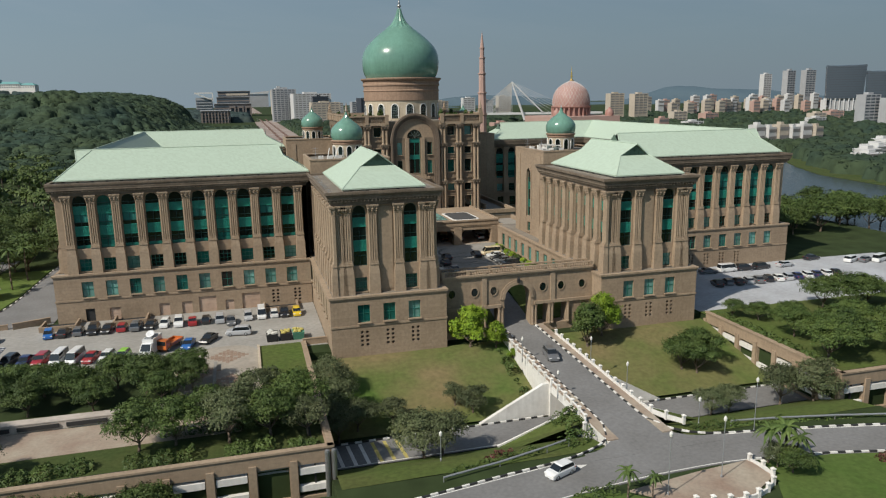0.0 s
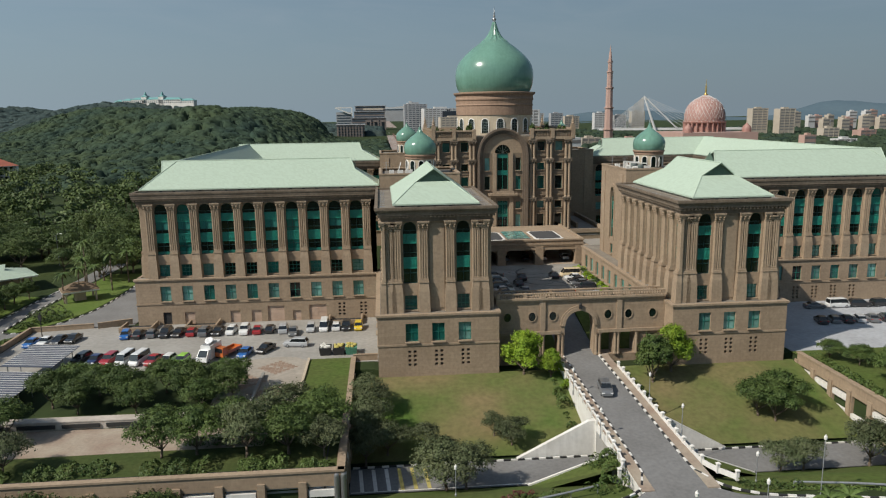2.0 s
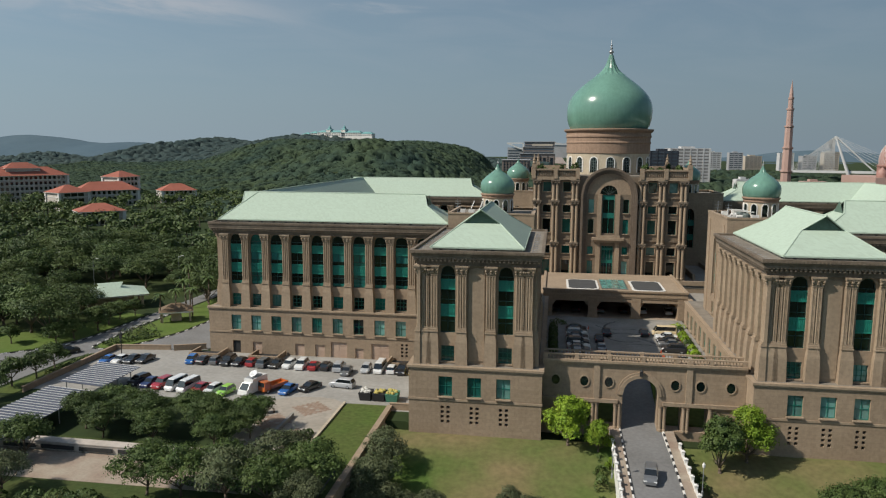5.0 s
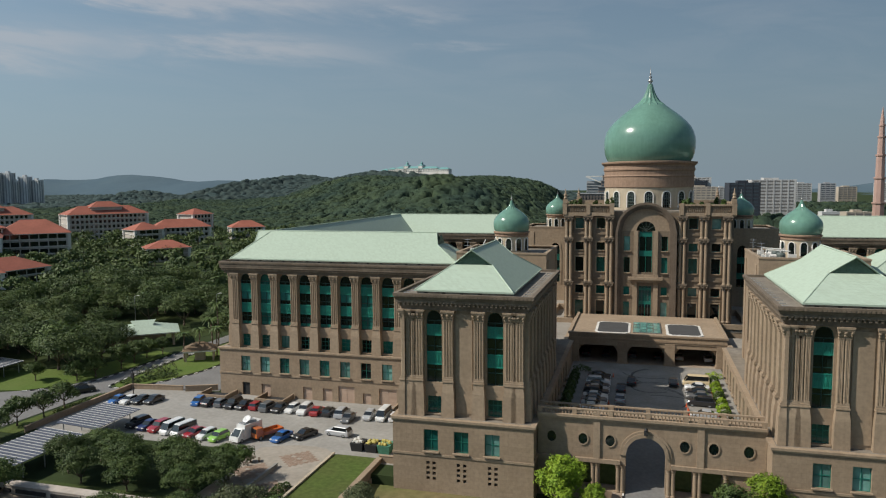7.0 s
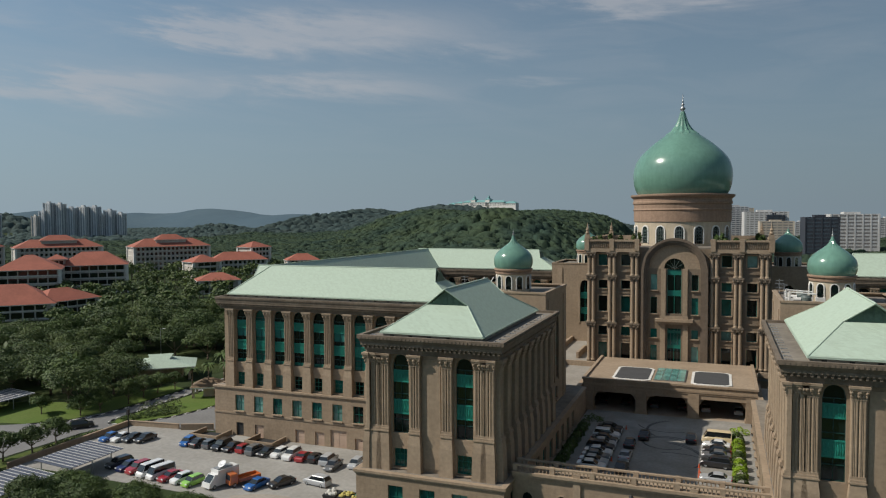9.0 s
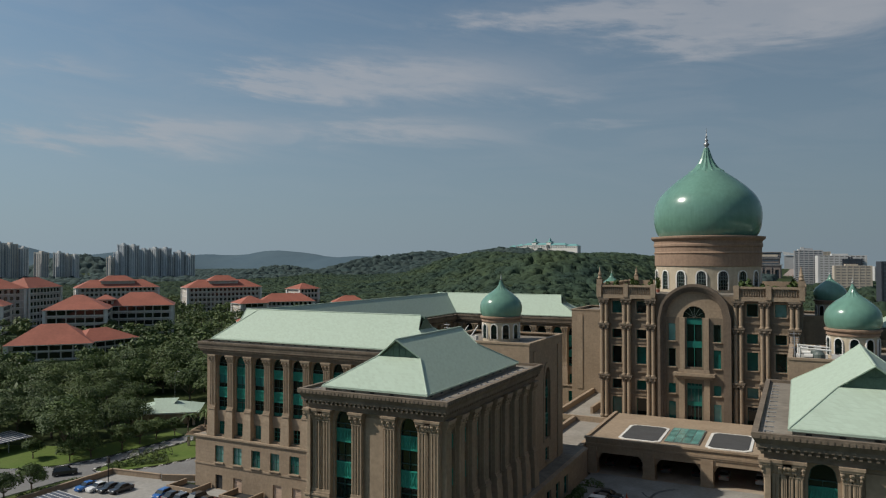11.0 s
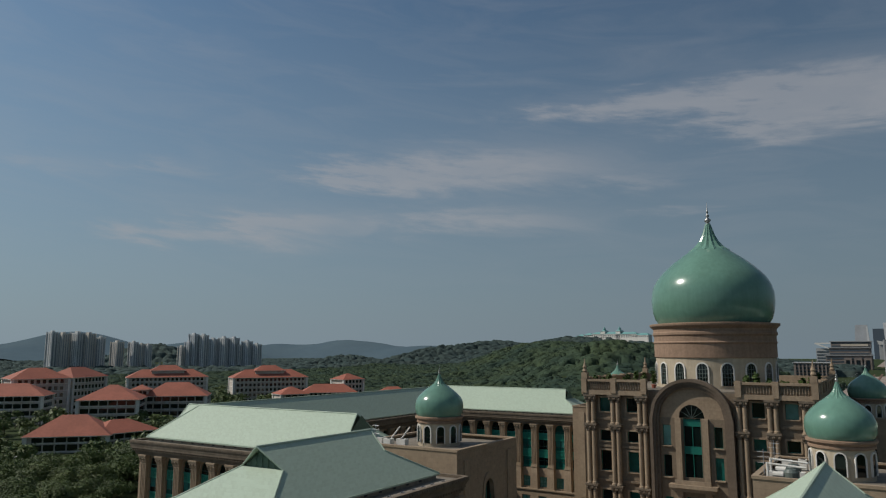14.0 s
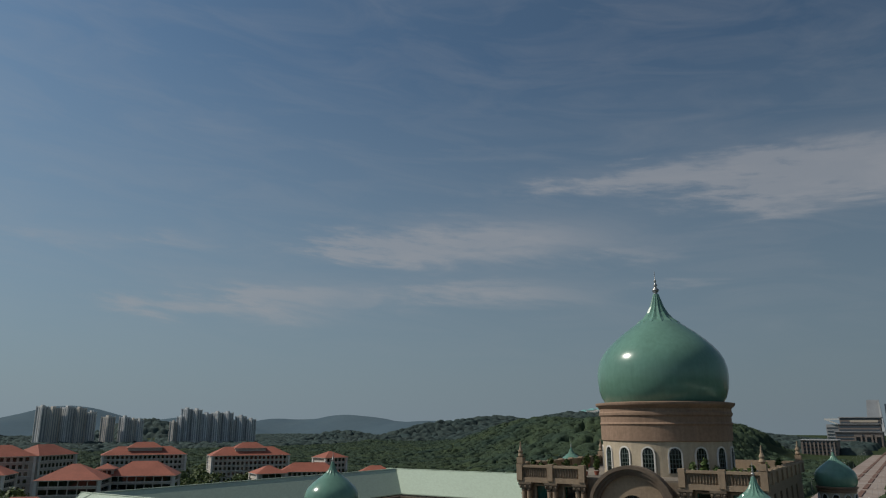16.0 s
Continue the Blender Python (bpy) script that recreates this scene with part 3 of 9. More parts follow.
def cornice(parent, x0, x1, y0, y1, step=1.5):
    """Stepped eaves round a block whose walls are x0..x1, y0..y1, with dentils, and the flat deck on top."""
    def ring(out, z0, z1):
        return (x0 - out, x1 + out, y0 - out, y1 + out, z0, z1)
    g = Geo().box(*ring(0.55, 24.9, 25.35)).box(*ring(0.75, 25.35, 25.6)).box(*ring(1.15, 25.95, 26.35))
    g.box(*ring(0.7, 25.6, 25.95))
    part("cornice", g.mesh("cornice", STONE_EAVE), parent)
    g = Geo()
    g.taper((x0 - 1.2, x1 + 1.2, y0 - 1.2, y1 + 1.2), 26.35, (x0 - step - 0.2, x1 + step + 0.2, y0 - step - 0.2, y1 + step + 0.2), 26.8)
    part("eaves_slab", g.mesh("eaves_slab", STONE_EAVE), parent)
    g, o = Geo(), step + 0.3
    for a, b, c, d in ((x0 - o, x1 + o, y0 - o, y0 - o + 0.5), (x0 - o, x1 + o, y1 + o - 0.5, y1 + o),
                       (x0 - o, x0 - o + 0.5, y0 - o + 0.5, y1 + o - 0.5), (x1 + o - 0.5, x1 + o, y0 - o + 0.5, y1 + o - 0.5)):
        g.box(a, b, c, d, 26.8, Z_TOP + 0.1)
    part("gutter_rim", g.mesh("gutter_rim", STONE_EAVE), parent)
    part("deck", Geo().box(x0 - o + 0.5, x1 + o - 0.5, y0 - o + 0.5, y1 + o - 0.5, 26.8, 26.95).mesh("deck", DECK), parent)
    g = Geo()
    n = int((x1 - x0) / 0.55)
    for i in range(n):
        x = x0 - 1 + (x1 - x0 + 2) * (i + 0.5) / n
        g.box(x - 0.14, x + 0.14, y0 - 1.05, y0 - 0.7, 25.6, 25.95)
    n = int((y1 - y0) / 0.55)
    for i in range(n):
        y = y0 - 1 + (y1 - y0 + 2) * (i + 0.5) / n
        for xa, xb in ((x0 - 1.05, x0 - 0.7), (x1 + 0.7, x1 + 1.05)):
            g.box(xa, xb, y - 0.14, y + 0.14, 25.6, 25.95)
    n = int((x1 - x0) / 0.45)
    for i in range(n):
        x = x0 - step + (x1 - x0 + 2 * step) * (i + 0.5) / n
        g.box(x - 0.13, x + 0.13, y0 - o - 0.06, y0 - o + 0.02, 26.85, 27.12)
    n = int((y1 - y0) / 0.45)
    for i in range(n):
        y = y0 - step + (y1 - y0 + 2 * step) * (i + 0.5) / n
        for xa, xb in ((x0 - o - 0.07, x0 - o + 0.02), (x1 + o - 0.02, x1 + o + 0.07)):
            g.box(xa, xb, y - 0.13, y + 0.13, 26.85, 27.12)
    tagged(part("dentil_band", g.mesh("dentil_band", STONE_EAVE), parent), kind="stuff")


COURSE = 0.26


def cut_level(poly, z, above):
    """The part of a polygon over or under a level."""
    out = []
    for p, q in zip(poly, poly[1:] + poly[:1]):
        a, b = (p.z - z, q.z - z) if above else (z - p.z, z - q.z)
        if a >= 0:
            out.append(p)
        if a * b < 0:
            out.append(p.lerp(q, a / (a - b)))
    return out


def tiled(g, *points, lip=0.005):
    """A roof plane laid in level courses, each standing a little proud of the next one below."""
    poly = [Vector(p) for p in points]
    normal = Vector((0, 0, 0))
    for p, q in zip(poly, poly[1:] + poly[:1]):
        normal += Vector(((p.y - q.y) * (p.z + q.z), (p.z - q.z) * (p.x + q.x), (p.x - q.x) * (p.y + q.y)))
    normal.normalize()
    if normal.z < 0:
        poly, normal = poly[::-1], -normal
    lo, hi = min(p.z for p in poly), max(p.z for p in poly)
    k = math.floor(lo / COURSE)
    while k * COURSE < hi - 1e-4:
        z0, z1 = max(lo, k * COURSE), min(hi, (k + 1) * COURSE)
        piece = cut_level(cut_level(poly, z0, True), z1, False)
        if len(piece) > 2 and z1 - z0 > 0.01:
            top = [p + normal * lip * min(1.0, max(0.0, (z1 - p.z) / COURSE)) for p in piece]
            g.add(top, [tuple(range(len(top)))])
            for i, p in enumerate(piece):
                j = (i + 1) % len(piece)
                if abs(p.z - z0) < 1e-4 and abs(piece[j].z - z0) < 1e-4:
                    g.add([p, piece[j], top[j], top[i]], [(0, 1, 2, 3)])
        k += 1


def ridge_line(parent, pts, r=0.14):
    g = Geo()
    for p, q in zip(pts, pts[1:]):
        g.tube(p, q, r, r, 6)
    part("ridge_cap", g.mesh("ridge_cap", ROOF), parent)


def gablet(parent, g, corner0, corner1, tip, away, drop=0.42):
    """The hipped end of a roof with a small upright gable under the ridge's tip. away: unit way from the ridge out to the end.
    Returns the two points on the hips where the side slopes turn in."""
    c0, c1, t, w = Vector(corner0), Vector(corner1), Vector(tip), Vector(away)
    mid = (c0 + c1) / 2
    rise = t.z - c0.z
    zg = t.z - rise * drop
    f = drop
    base = t - w * 0.9
    out = []
    for c in (c0, c1):
        p = Vector((base.x, base.y, zg)) + (c - mid) * f
        out.append(p)
    tiled(g, c0, c1, out[1], out[0])
    gab = Geo()
    i0, i1 = out[0].lerp(out[1], 0.06) - w * 0.05, out[1].lerp(out[0], 0.06) - w * 0.05
    apex = Vector((base.x, base.y, t.z - 0.15)) - w * 0.05
    gab.add([i0, i1, apex], [(0, 1, 2)])
    for k in range(1, 6):
        p, q = i0.lerp(i1, k / 6), apex
        top = p.copy()
        top.z = zg + (t.z - 0.15 - zg) * (1 - abs(2 * k / 6 - 1))
        gab.tube(p + w * 0.06, top + w * 0.06, 0.05, 0.05, 4)
    gab.tube(i0.lerp(apex, 0.5) + w * 0.06, i1.lerp(apex, 0.5) + w * 0.06, 0.05, 0.05, 4)
    part("gablet", gab.mesh("gablet", GABLET), parent, label="small lattice gable under the roof ridge")
    return out


GABLET = material("gablet_lattice", (0.10, 0.16, 0.12), 0.7, grain=0.4, size=0.3)


def slab_under(parent, x0, x1, y0, y1, z0, z1):
    """The low stone kerb under a roof's edge, with its pale eaves board and small overflow slots."""
    part("roof_kerb", Geo().box(x0 + 0.3, x1 - 0.3, y0 + 0.3, y1 - 0.3, z0, z1 - 0.2).mesh("roof_kerb", ROOF_KERB), parent)
    part("eaves_board", Geo().box(x0 - 0.06, x1 + 0.06, y0 - 0.06, y1 + 0.06, z1 - 0.2, z1).mesh("eaves_board", ROOF), parent)
    # no holes: black boxes give the slots their inner shade
    slots = Geo()
    for k in range(int((x1 - x0 - 2) / 2.6)):
        x = x0 + 1.6 + 2.6 * k
        slots.box(x - 0.25, x + 0.25, y0 + 0.26, y0 + 0.36, z0 + 0.22, z0 + 0.4)
    for k in range(int((y1 - y0 - 2) / 2.6)):
        y = y0 + 1.6 + 2.6 * k
        for x in (x0 + 0.26, x1 - 0.36):
            slots.box(x, x + 0.1, y - 0.25, y + 0.25, z0 + 0.22, z0 + 0.4)
    tagged(part("overflow_slots", slots.mesh("overflow_slots", BLACK), parent), kind="stuff")


ROOF_KERB = material("stone_kerb", (0.33, 0.30, 0.25), 0.85, grain=0.3, size=0.5, stain=0.5, stain_size=2, streak=0.3)

DOME_PROFILE = ((0.895, 0.0), (0.945, 0.065), (0.98, 0.15), (0.997, 0.25), (1.0, 0.33), (0.987, 0.42), (0.953, 0.51), (0.893, 0.595), (0.813, 0.67), (0.70, 0.755), (0.57, 0.84),
                (0.43, 0.92), (0.31, 0.985), (0.27, 1.0))


def onion_dome(parent, cx, cy, zb, R, H, n=48):
    prof = [(R * r, zb + H * z) for r, z in DOME_PROFILE]
    d = part("dome", Geo().lathe(prof, n, cx, cy).mesh("dome", DOME, True), parent)
    g = Geo()
    prof = ((0.30, 0.962), (0.352, 0.962), (0.335, 0.982), (0.245, 1.03), (0.17, 1.10), (0.115, 1.18), (0.075, 1.27), (0.045, 1.345))
    m = 28
    vs = [(cx + R * r * (1 if i % 2 else 0.9) * math.cos(2 * math.pi * i / m), cy + R * r * (1 if i % 2 else 0.9) * math.sin(2 * math.pi * i / m), zb + H * z)
          for r, z in prof for i in range(m)]
    g.add(vs, [(j * m + i, j * m + (i + 1) % m, (j + 1) * m + (i + 1) % m, (j + 1) * m + i) for j in range(len(prof) - 1) for i in range(m)])
    part("fluted_cap", g.mesh("fluted_cap", DOME), d)
    z = zb + H * 1.335
    k = H / 15
    f = Geo().lathe([(0.5 * k, z), (0.3 * k, z + 0.35 * k), (0.62 * k, z + 0.75 * k), (0.62 * k, z + 1.0 * k), (0.25 * k, z + 1.35 * k), (0.2 * k, z + 1.5 * k),
                     (0.42 * k, z + 1.8 * k), (0.18 * k, z + 2.15 * k), (0.13 * k, z + 2.4 * k), (0.28 * k, z + 2.6 * k), (0.1 * k, z + 2.9 * k), (0.03 * k, z + 4.6 * k)], 10, cx, cy)
    part("finial", f.mesh("finial", METAL, True), d)


def drum_window(parent, cx, cy, a, r, z0, h, w, barred=True):
    """An arched window with a white surround on a drum."""
    m = at(cx + r * math.cos(a), cy + r * math.sin(a), z0, a + math.pi / 2)
    key = ("drum", w, h)
    if key not in SQ:
        half, spring = w / 2, h - w / 2
        fr = Geo()
        o, i = arch(half + 0.13 * w, spring, h + 0.13 * w, 6, False), arch(half, spring, h, 6, False)
        for k in range(len(o) - 1):
            fr.slab([i[k], o[k], o[k + 1], i[k + 1]], -0.12, 0.1)
        for s in (-1, 1):
            fr.box(min(s * half, s * half * 1.26), max(s * half, s * half * 1.26), -0.12, 0.1, 0, spring)
        bars = Geo()
        for k in (-1, 0, 1):
            bars.box(k * half * 0.55 - 0.025 * w, k * half * 0.55 + 0.025 * w, -0.05, 0.02, 0, h * 0.92)
        for k in range(1, 5):
            bars.box(-half, half, -0.05, 0.02, spring * k / 4.2, spring * k / 4.2 + 0.05 * w)
        pane = Geo().slab([(-half, 0), (half, 0)] + i, -0.01, 0.05)
        SQ[key] = (fr.mesh("window", WHITE), bars.mesh("glazing_grid", DARK_BAR), pane.mesh("pane", GLASS))
    f, b, p = SQ[key]
    win = part("window", f, parent, m)
    if barred:
        part("glazing_grid", b, win, m)
    part("pane", p, win, m)


# ---------------------------------------------------------------- front towers
def front_tower(s):
    cx = 25.0 * s
    t = thing("front_tower", (cx, 131, 0), "sandstone front tower with tall columns and pale green hipped roof", "building", "front towers")
    base_facade(t, (cx - 10.1, 115.55), (cx + 10.1, 115.55), (5.65, 10.05, 14.45), (5.65, 10.1, 14.55), z0=-1.6)
    for p0, p1 in (((-35.1, 152), (-35.1, 115.55)), ((-14.9, 115.55), (-14.9, 172))):
        a, b = side(p0, p1, s)
        inner = abs(p0[0]) < 20
        n = 10 if inner else 7
        base_facade(t, a, b, [4.0 + 4.4 * k for k in range(n)], [], z0=-1.6)
    part("terrace", Geo().box(cx - 9.7, cx + 9.7, 115.95, 172, 8.9, 9.656).mesh("terrace", DECK), t)
    # added black boxes block light and stand in for the dark rooms
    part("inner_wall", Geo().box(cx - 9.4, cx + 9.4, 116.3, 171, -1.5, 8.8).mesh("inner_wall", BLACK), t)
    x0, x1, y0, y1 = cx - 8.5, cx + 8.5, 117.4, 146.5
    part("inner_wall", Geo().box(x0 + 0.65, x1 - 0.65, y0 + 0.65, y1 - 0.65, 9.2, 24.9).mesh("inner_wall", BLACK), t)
    upper_facade(t, (x0, y0), (x1, y0), (4.1, 12.9), (0.75, 1.9, 6.3, 10.7, 15.1, 16.25), tealish=0.0, wide=2.3)
    part("blank_panel", Geo().box(cx - 1.2, cx + 1.2, y0 - 0.12, y0 + 0.1, 10.2, 24.4).mesh("blank_panel", STONE_TRIM), t)
    cols = [0.9 + 3.55 * k for k in range(9)]
    wins = [2.67 + 3.55 * k for k in range(8)]
    upper_facade(t, (x0, y1), (x0, y0), wins, cols, tealish=0.0, wide=1.75)
    upper_facade(t, (x1, y0), (x1, y1), wins, cols, tealish=0.0, wide=1.75)
    part("wall", wall_geo(x1 - x0, Z_TER, Z_EAVE, []).mesh("wall", STONE), t, turn((x1, y1), (x0, y1))[0])
    cornice(t, x0, x1, y0, y1, 1.2)
    # roof: ridge along y
    zb, zr = 27.72, 32.95
    slab_under(t, cx - 7.05, cx + 7.05, 116.85, 145.7, 26.95, zb - 0.02)
    g = Geo()
    q = [(cx - 7.0, 116.9, zb), (cx + 7.0, 116.9, zb), (cx + 7.0, 145.65, zb), (cx - 7.0, 145.65, zb)]
    f0, f1 = (cx, 122.0, zr), (cx, 140.8, zr)
    l0, r0 = gablet(t, g, q[0], q[1], f0, (0, -1, 0))
    r1, l1 = gablet(t, g, q[2], q[3], f1, (0, 1, 0))
    tiled(g, q[1], q[2], r1, f1, f0, r0)
    tiled(g, q[3], q[0], l0, f0, f1, l1)
    part("roof", g.welded().mesh("roof", ROOF), t)
    ridge_line(t, (f0, f1))
    for a, b, c in ((q[0], l0, f0), (q[1], r0, f0), (q[2], r1, f1), (q[3], l1, f1)):
        ridge_line(t, (a, b, c), 0.1)
    return t


# ---------------------------------------------------------------- side ranges: front, outer and rear wing with one bent roof
def side_range(s):
    t = thing("side_range", (60 * s, 195, 0), "sandstone office range with tall arched windows and pale green roof", "building", "side ranges")
    X = lambda x: -x * s
    # front wing
    a, b = side((-84.3, 148.5), (-35.3, 148.5), s)
    step = 4.35
    u = [78.35 - step * k for k in range(10)]
    loc = lambda xs, p: [abs(X(-x) - p[0]) for x in xs]
    doors = ()
    if s < 0:
        doors = ((5.9, 1.7, 2.6, False), (10.4, 2.0, 2.5, True), (19.6, 2.0, 2.5, True), (23.9, 2.0, 2.5, True), (27.9, 3.4, 3.2, True), (32.2, 1.7, 2.1, True), (36.5, 3.6, 3.2, True))
        vents = (41.5, 46.0)
    else:
        vents = loc(u[2:8], a)
    base_facade(t, a, b, loc(u, a), vents, doors)
    a, b = side((-82.4, 149.5), (-35.3, 149.5), s)
    upper_facade(t, a, b, loc(u, a), loc([80.55 - step * k for k in range(11)], a))
    # outer end wall, outer wing
    for x, y, z0, z1 in ((-84.3, 148.5, -0.3, Z_TER), (-82.4, 149.5, Z_TER, Z_EAVE)):
        a, b = side((x, 248), (x, y), s)
        m, length = turn(a, b)
        part("outer_wall", wall_geo(length, z0, z1, [], 0.6).mesh("outer_wall", STONE), t, m)
    a, b = side((-82.4, 168), (-82.4, 149.5), s)
    for k in range(4):
        add_column(t, turn(a, b)[0] @ Matrix.Translation((18.5 - 2.0 - 4.35 * k if s < 0 else 2.0 + 4.35 * k, 0, Z_TER)))
    # court side of the outer wing, rear wing
    a, b = side((-70, 164.5), (-70, 233.5), s)
    upper_facade(t, a, b, [4.5 + step * k for k in range(15)], [2.3 + step * k for k in range(16)], False)
    a, b = side((-70, 233.5), (-29, 233.5), s)
    upper_facade(t, a, b, [4.4 + step * k for k in range(8)], [2.2 + step * k for k in range(9)])
    a, b = side((-70, 232.5), (-29, 232.5), s)
    base_facade(t, a, b, [4.4 + step * k for k in range(8)], [])
    def lump(name, x0, x1, y0, y1, z0, z1, mat):
        g = Geo().box(min(X(-x0), X(-x1)), max(X(-x0), X(-x1)), y0, y1, z0, z1)
        part(name, g.mesh(name, mat), t)
    # black filling added behind the openings in place of dark rooms
    for z0, z1, k in ((-0.3, 9.0, 0.0), (9.0, 24.9, 1.1)):
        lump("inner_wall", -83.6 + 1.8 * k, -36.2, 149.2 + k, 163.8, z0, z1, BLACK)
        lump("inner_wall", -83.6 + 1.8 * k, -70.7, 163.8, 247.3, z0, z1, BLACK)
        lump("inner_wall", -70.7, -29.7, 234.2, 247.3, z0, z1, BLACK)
    lump("terrace", -84.0, -35.4, 148.9, 150.2, 9.0, 9.656, DECK)
    lump("end_wall", -36.2, -35.3, 149.5, 164.5, 0, 24.9, STONE)
    lump("end_wall", -29.7, -29.0, 233.5, 248.0, 0, 24.9, STONE)
    lump("back_wall", -70.0, -35.3, 163.8, 164.5, 0, 24.9, STONE)
    for x0, x1, y0, y1 in ((-82.4, -35.8, 149.5, 164.5), (-82.4, -70.0, 166.2, 232.0), (-82.4, -29.2, 233.5, 248.0)):
        xs = sorted((X(-x0), X(-x1)))
        cornice(t, xs[0], xs[1], y0, y1, 1.0)
    zb, zr = 27.7, 33.0
    P = lambda x, y, z: (X(-x), y, z)
    def face(g, *pts):
        tiled(g, *pts)
    h = 6.2
    rx, fy, ry = -76.3, 157.0, 241.0
    for x0, x1, y0, y1 in ((rx - h, -34.5, fy - h, fy + h), (rx - h, rx + h, fy + h, ry - h), (rx - h, -34.5, ry - h, ry + h)):
        xs = sorted((X(-x0), X(-x1)))
        slab_under(t, xs[0] - 0.1, xs[1] + 0.1, y0 - 0.1, y1 + 0.1, 26.95, zb - 0.02)
    g = Geo()
    sw, se, ne = P(rx - h, fy - h, zb), P(-34.5, fy - h, zb), P(-34.5, fy + h, zb)
    inn = P(rx + h, fy + h, zb)
    ra, rb = P(rx, fy, zr), P(-40.2, fy, zr)
    ends = gablet(t, g, se, ne, rb, (1.0 * -s, 0, 0))
    face(g, sw, se, ends[0], rb, ra)
    face(g, inn, ra, rb, ends[1], ne)
    rc, rd = P(rx, ry, zr), P(-40.8, ry, zr)
    nw, nee, see = P(rx - h, ry + h, zb), P(-34.5, ry + h, zb), P(-34.5, ry - h, zb)
    inn2 = P(rx + h, ry - h, zb)
    ends2 = gablet(t, g, see, nee, rd, (1.0 * -s, 0, 0))
    face(g, sw, ra, rc, nw)
    face(g, inn, inn2, rc, ra)
    face(g, inn2, see, ends2[0], rd, rc)
    face(g, nw, rc, rd, ends2[1], nee)
    # the ridges of the front and rear wings run on over the outer slope and end in small gables
    for y, near, away in ((fy, ra, -1), (ry, rc, 1)):
        zg, xg = zr - 0.42 * (zr - zb), rx - 0.42 * h
        apex, p0, p1 = P(xg - 0.5, y, zr), P(xg, y - 0.42 * h, zg), P(xg, y + 0.42 * h, zg)
        tiled(g, p0, apex, near)
        tiled(g, p1, near, apex)
        part("gablet", Geo().add([P(xg - 0.02, y - 0.42 * h + 0.1, zg), P(xg - 0.02, y + 0.42 * h - 0.1, zg), P(xg - 0.02, y, zr - 0.1)], [(0, 1, 2)]).mesh("gablet", GABLET), t)
        ridge_line(t, (p0, apex, p1), 0.1)
        ridge_line(t, (near, apex), 0.13)
    part("roof", g.welded().mesh("roof", ROOF), t)
    for line in ((sw, ra), (ra, rb), (ra, rc), (rc, rd), (rc, nw), (se, ends[0], rb), (ne, ends[1], rb), (see, ends2[0], rd), (nee, ends2[1], rd)):
        ridge_line(t, line, 0.13)
    return t


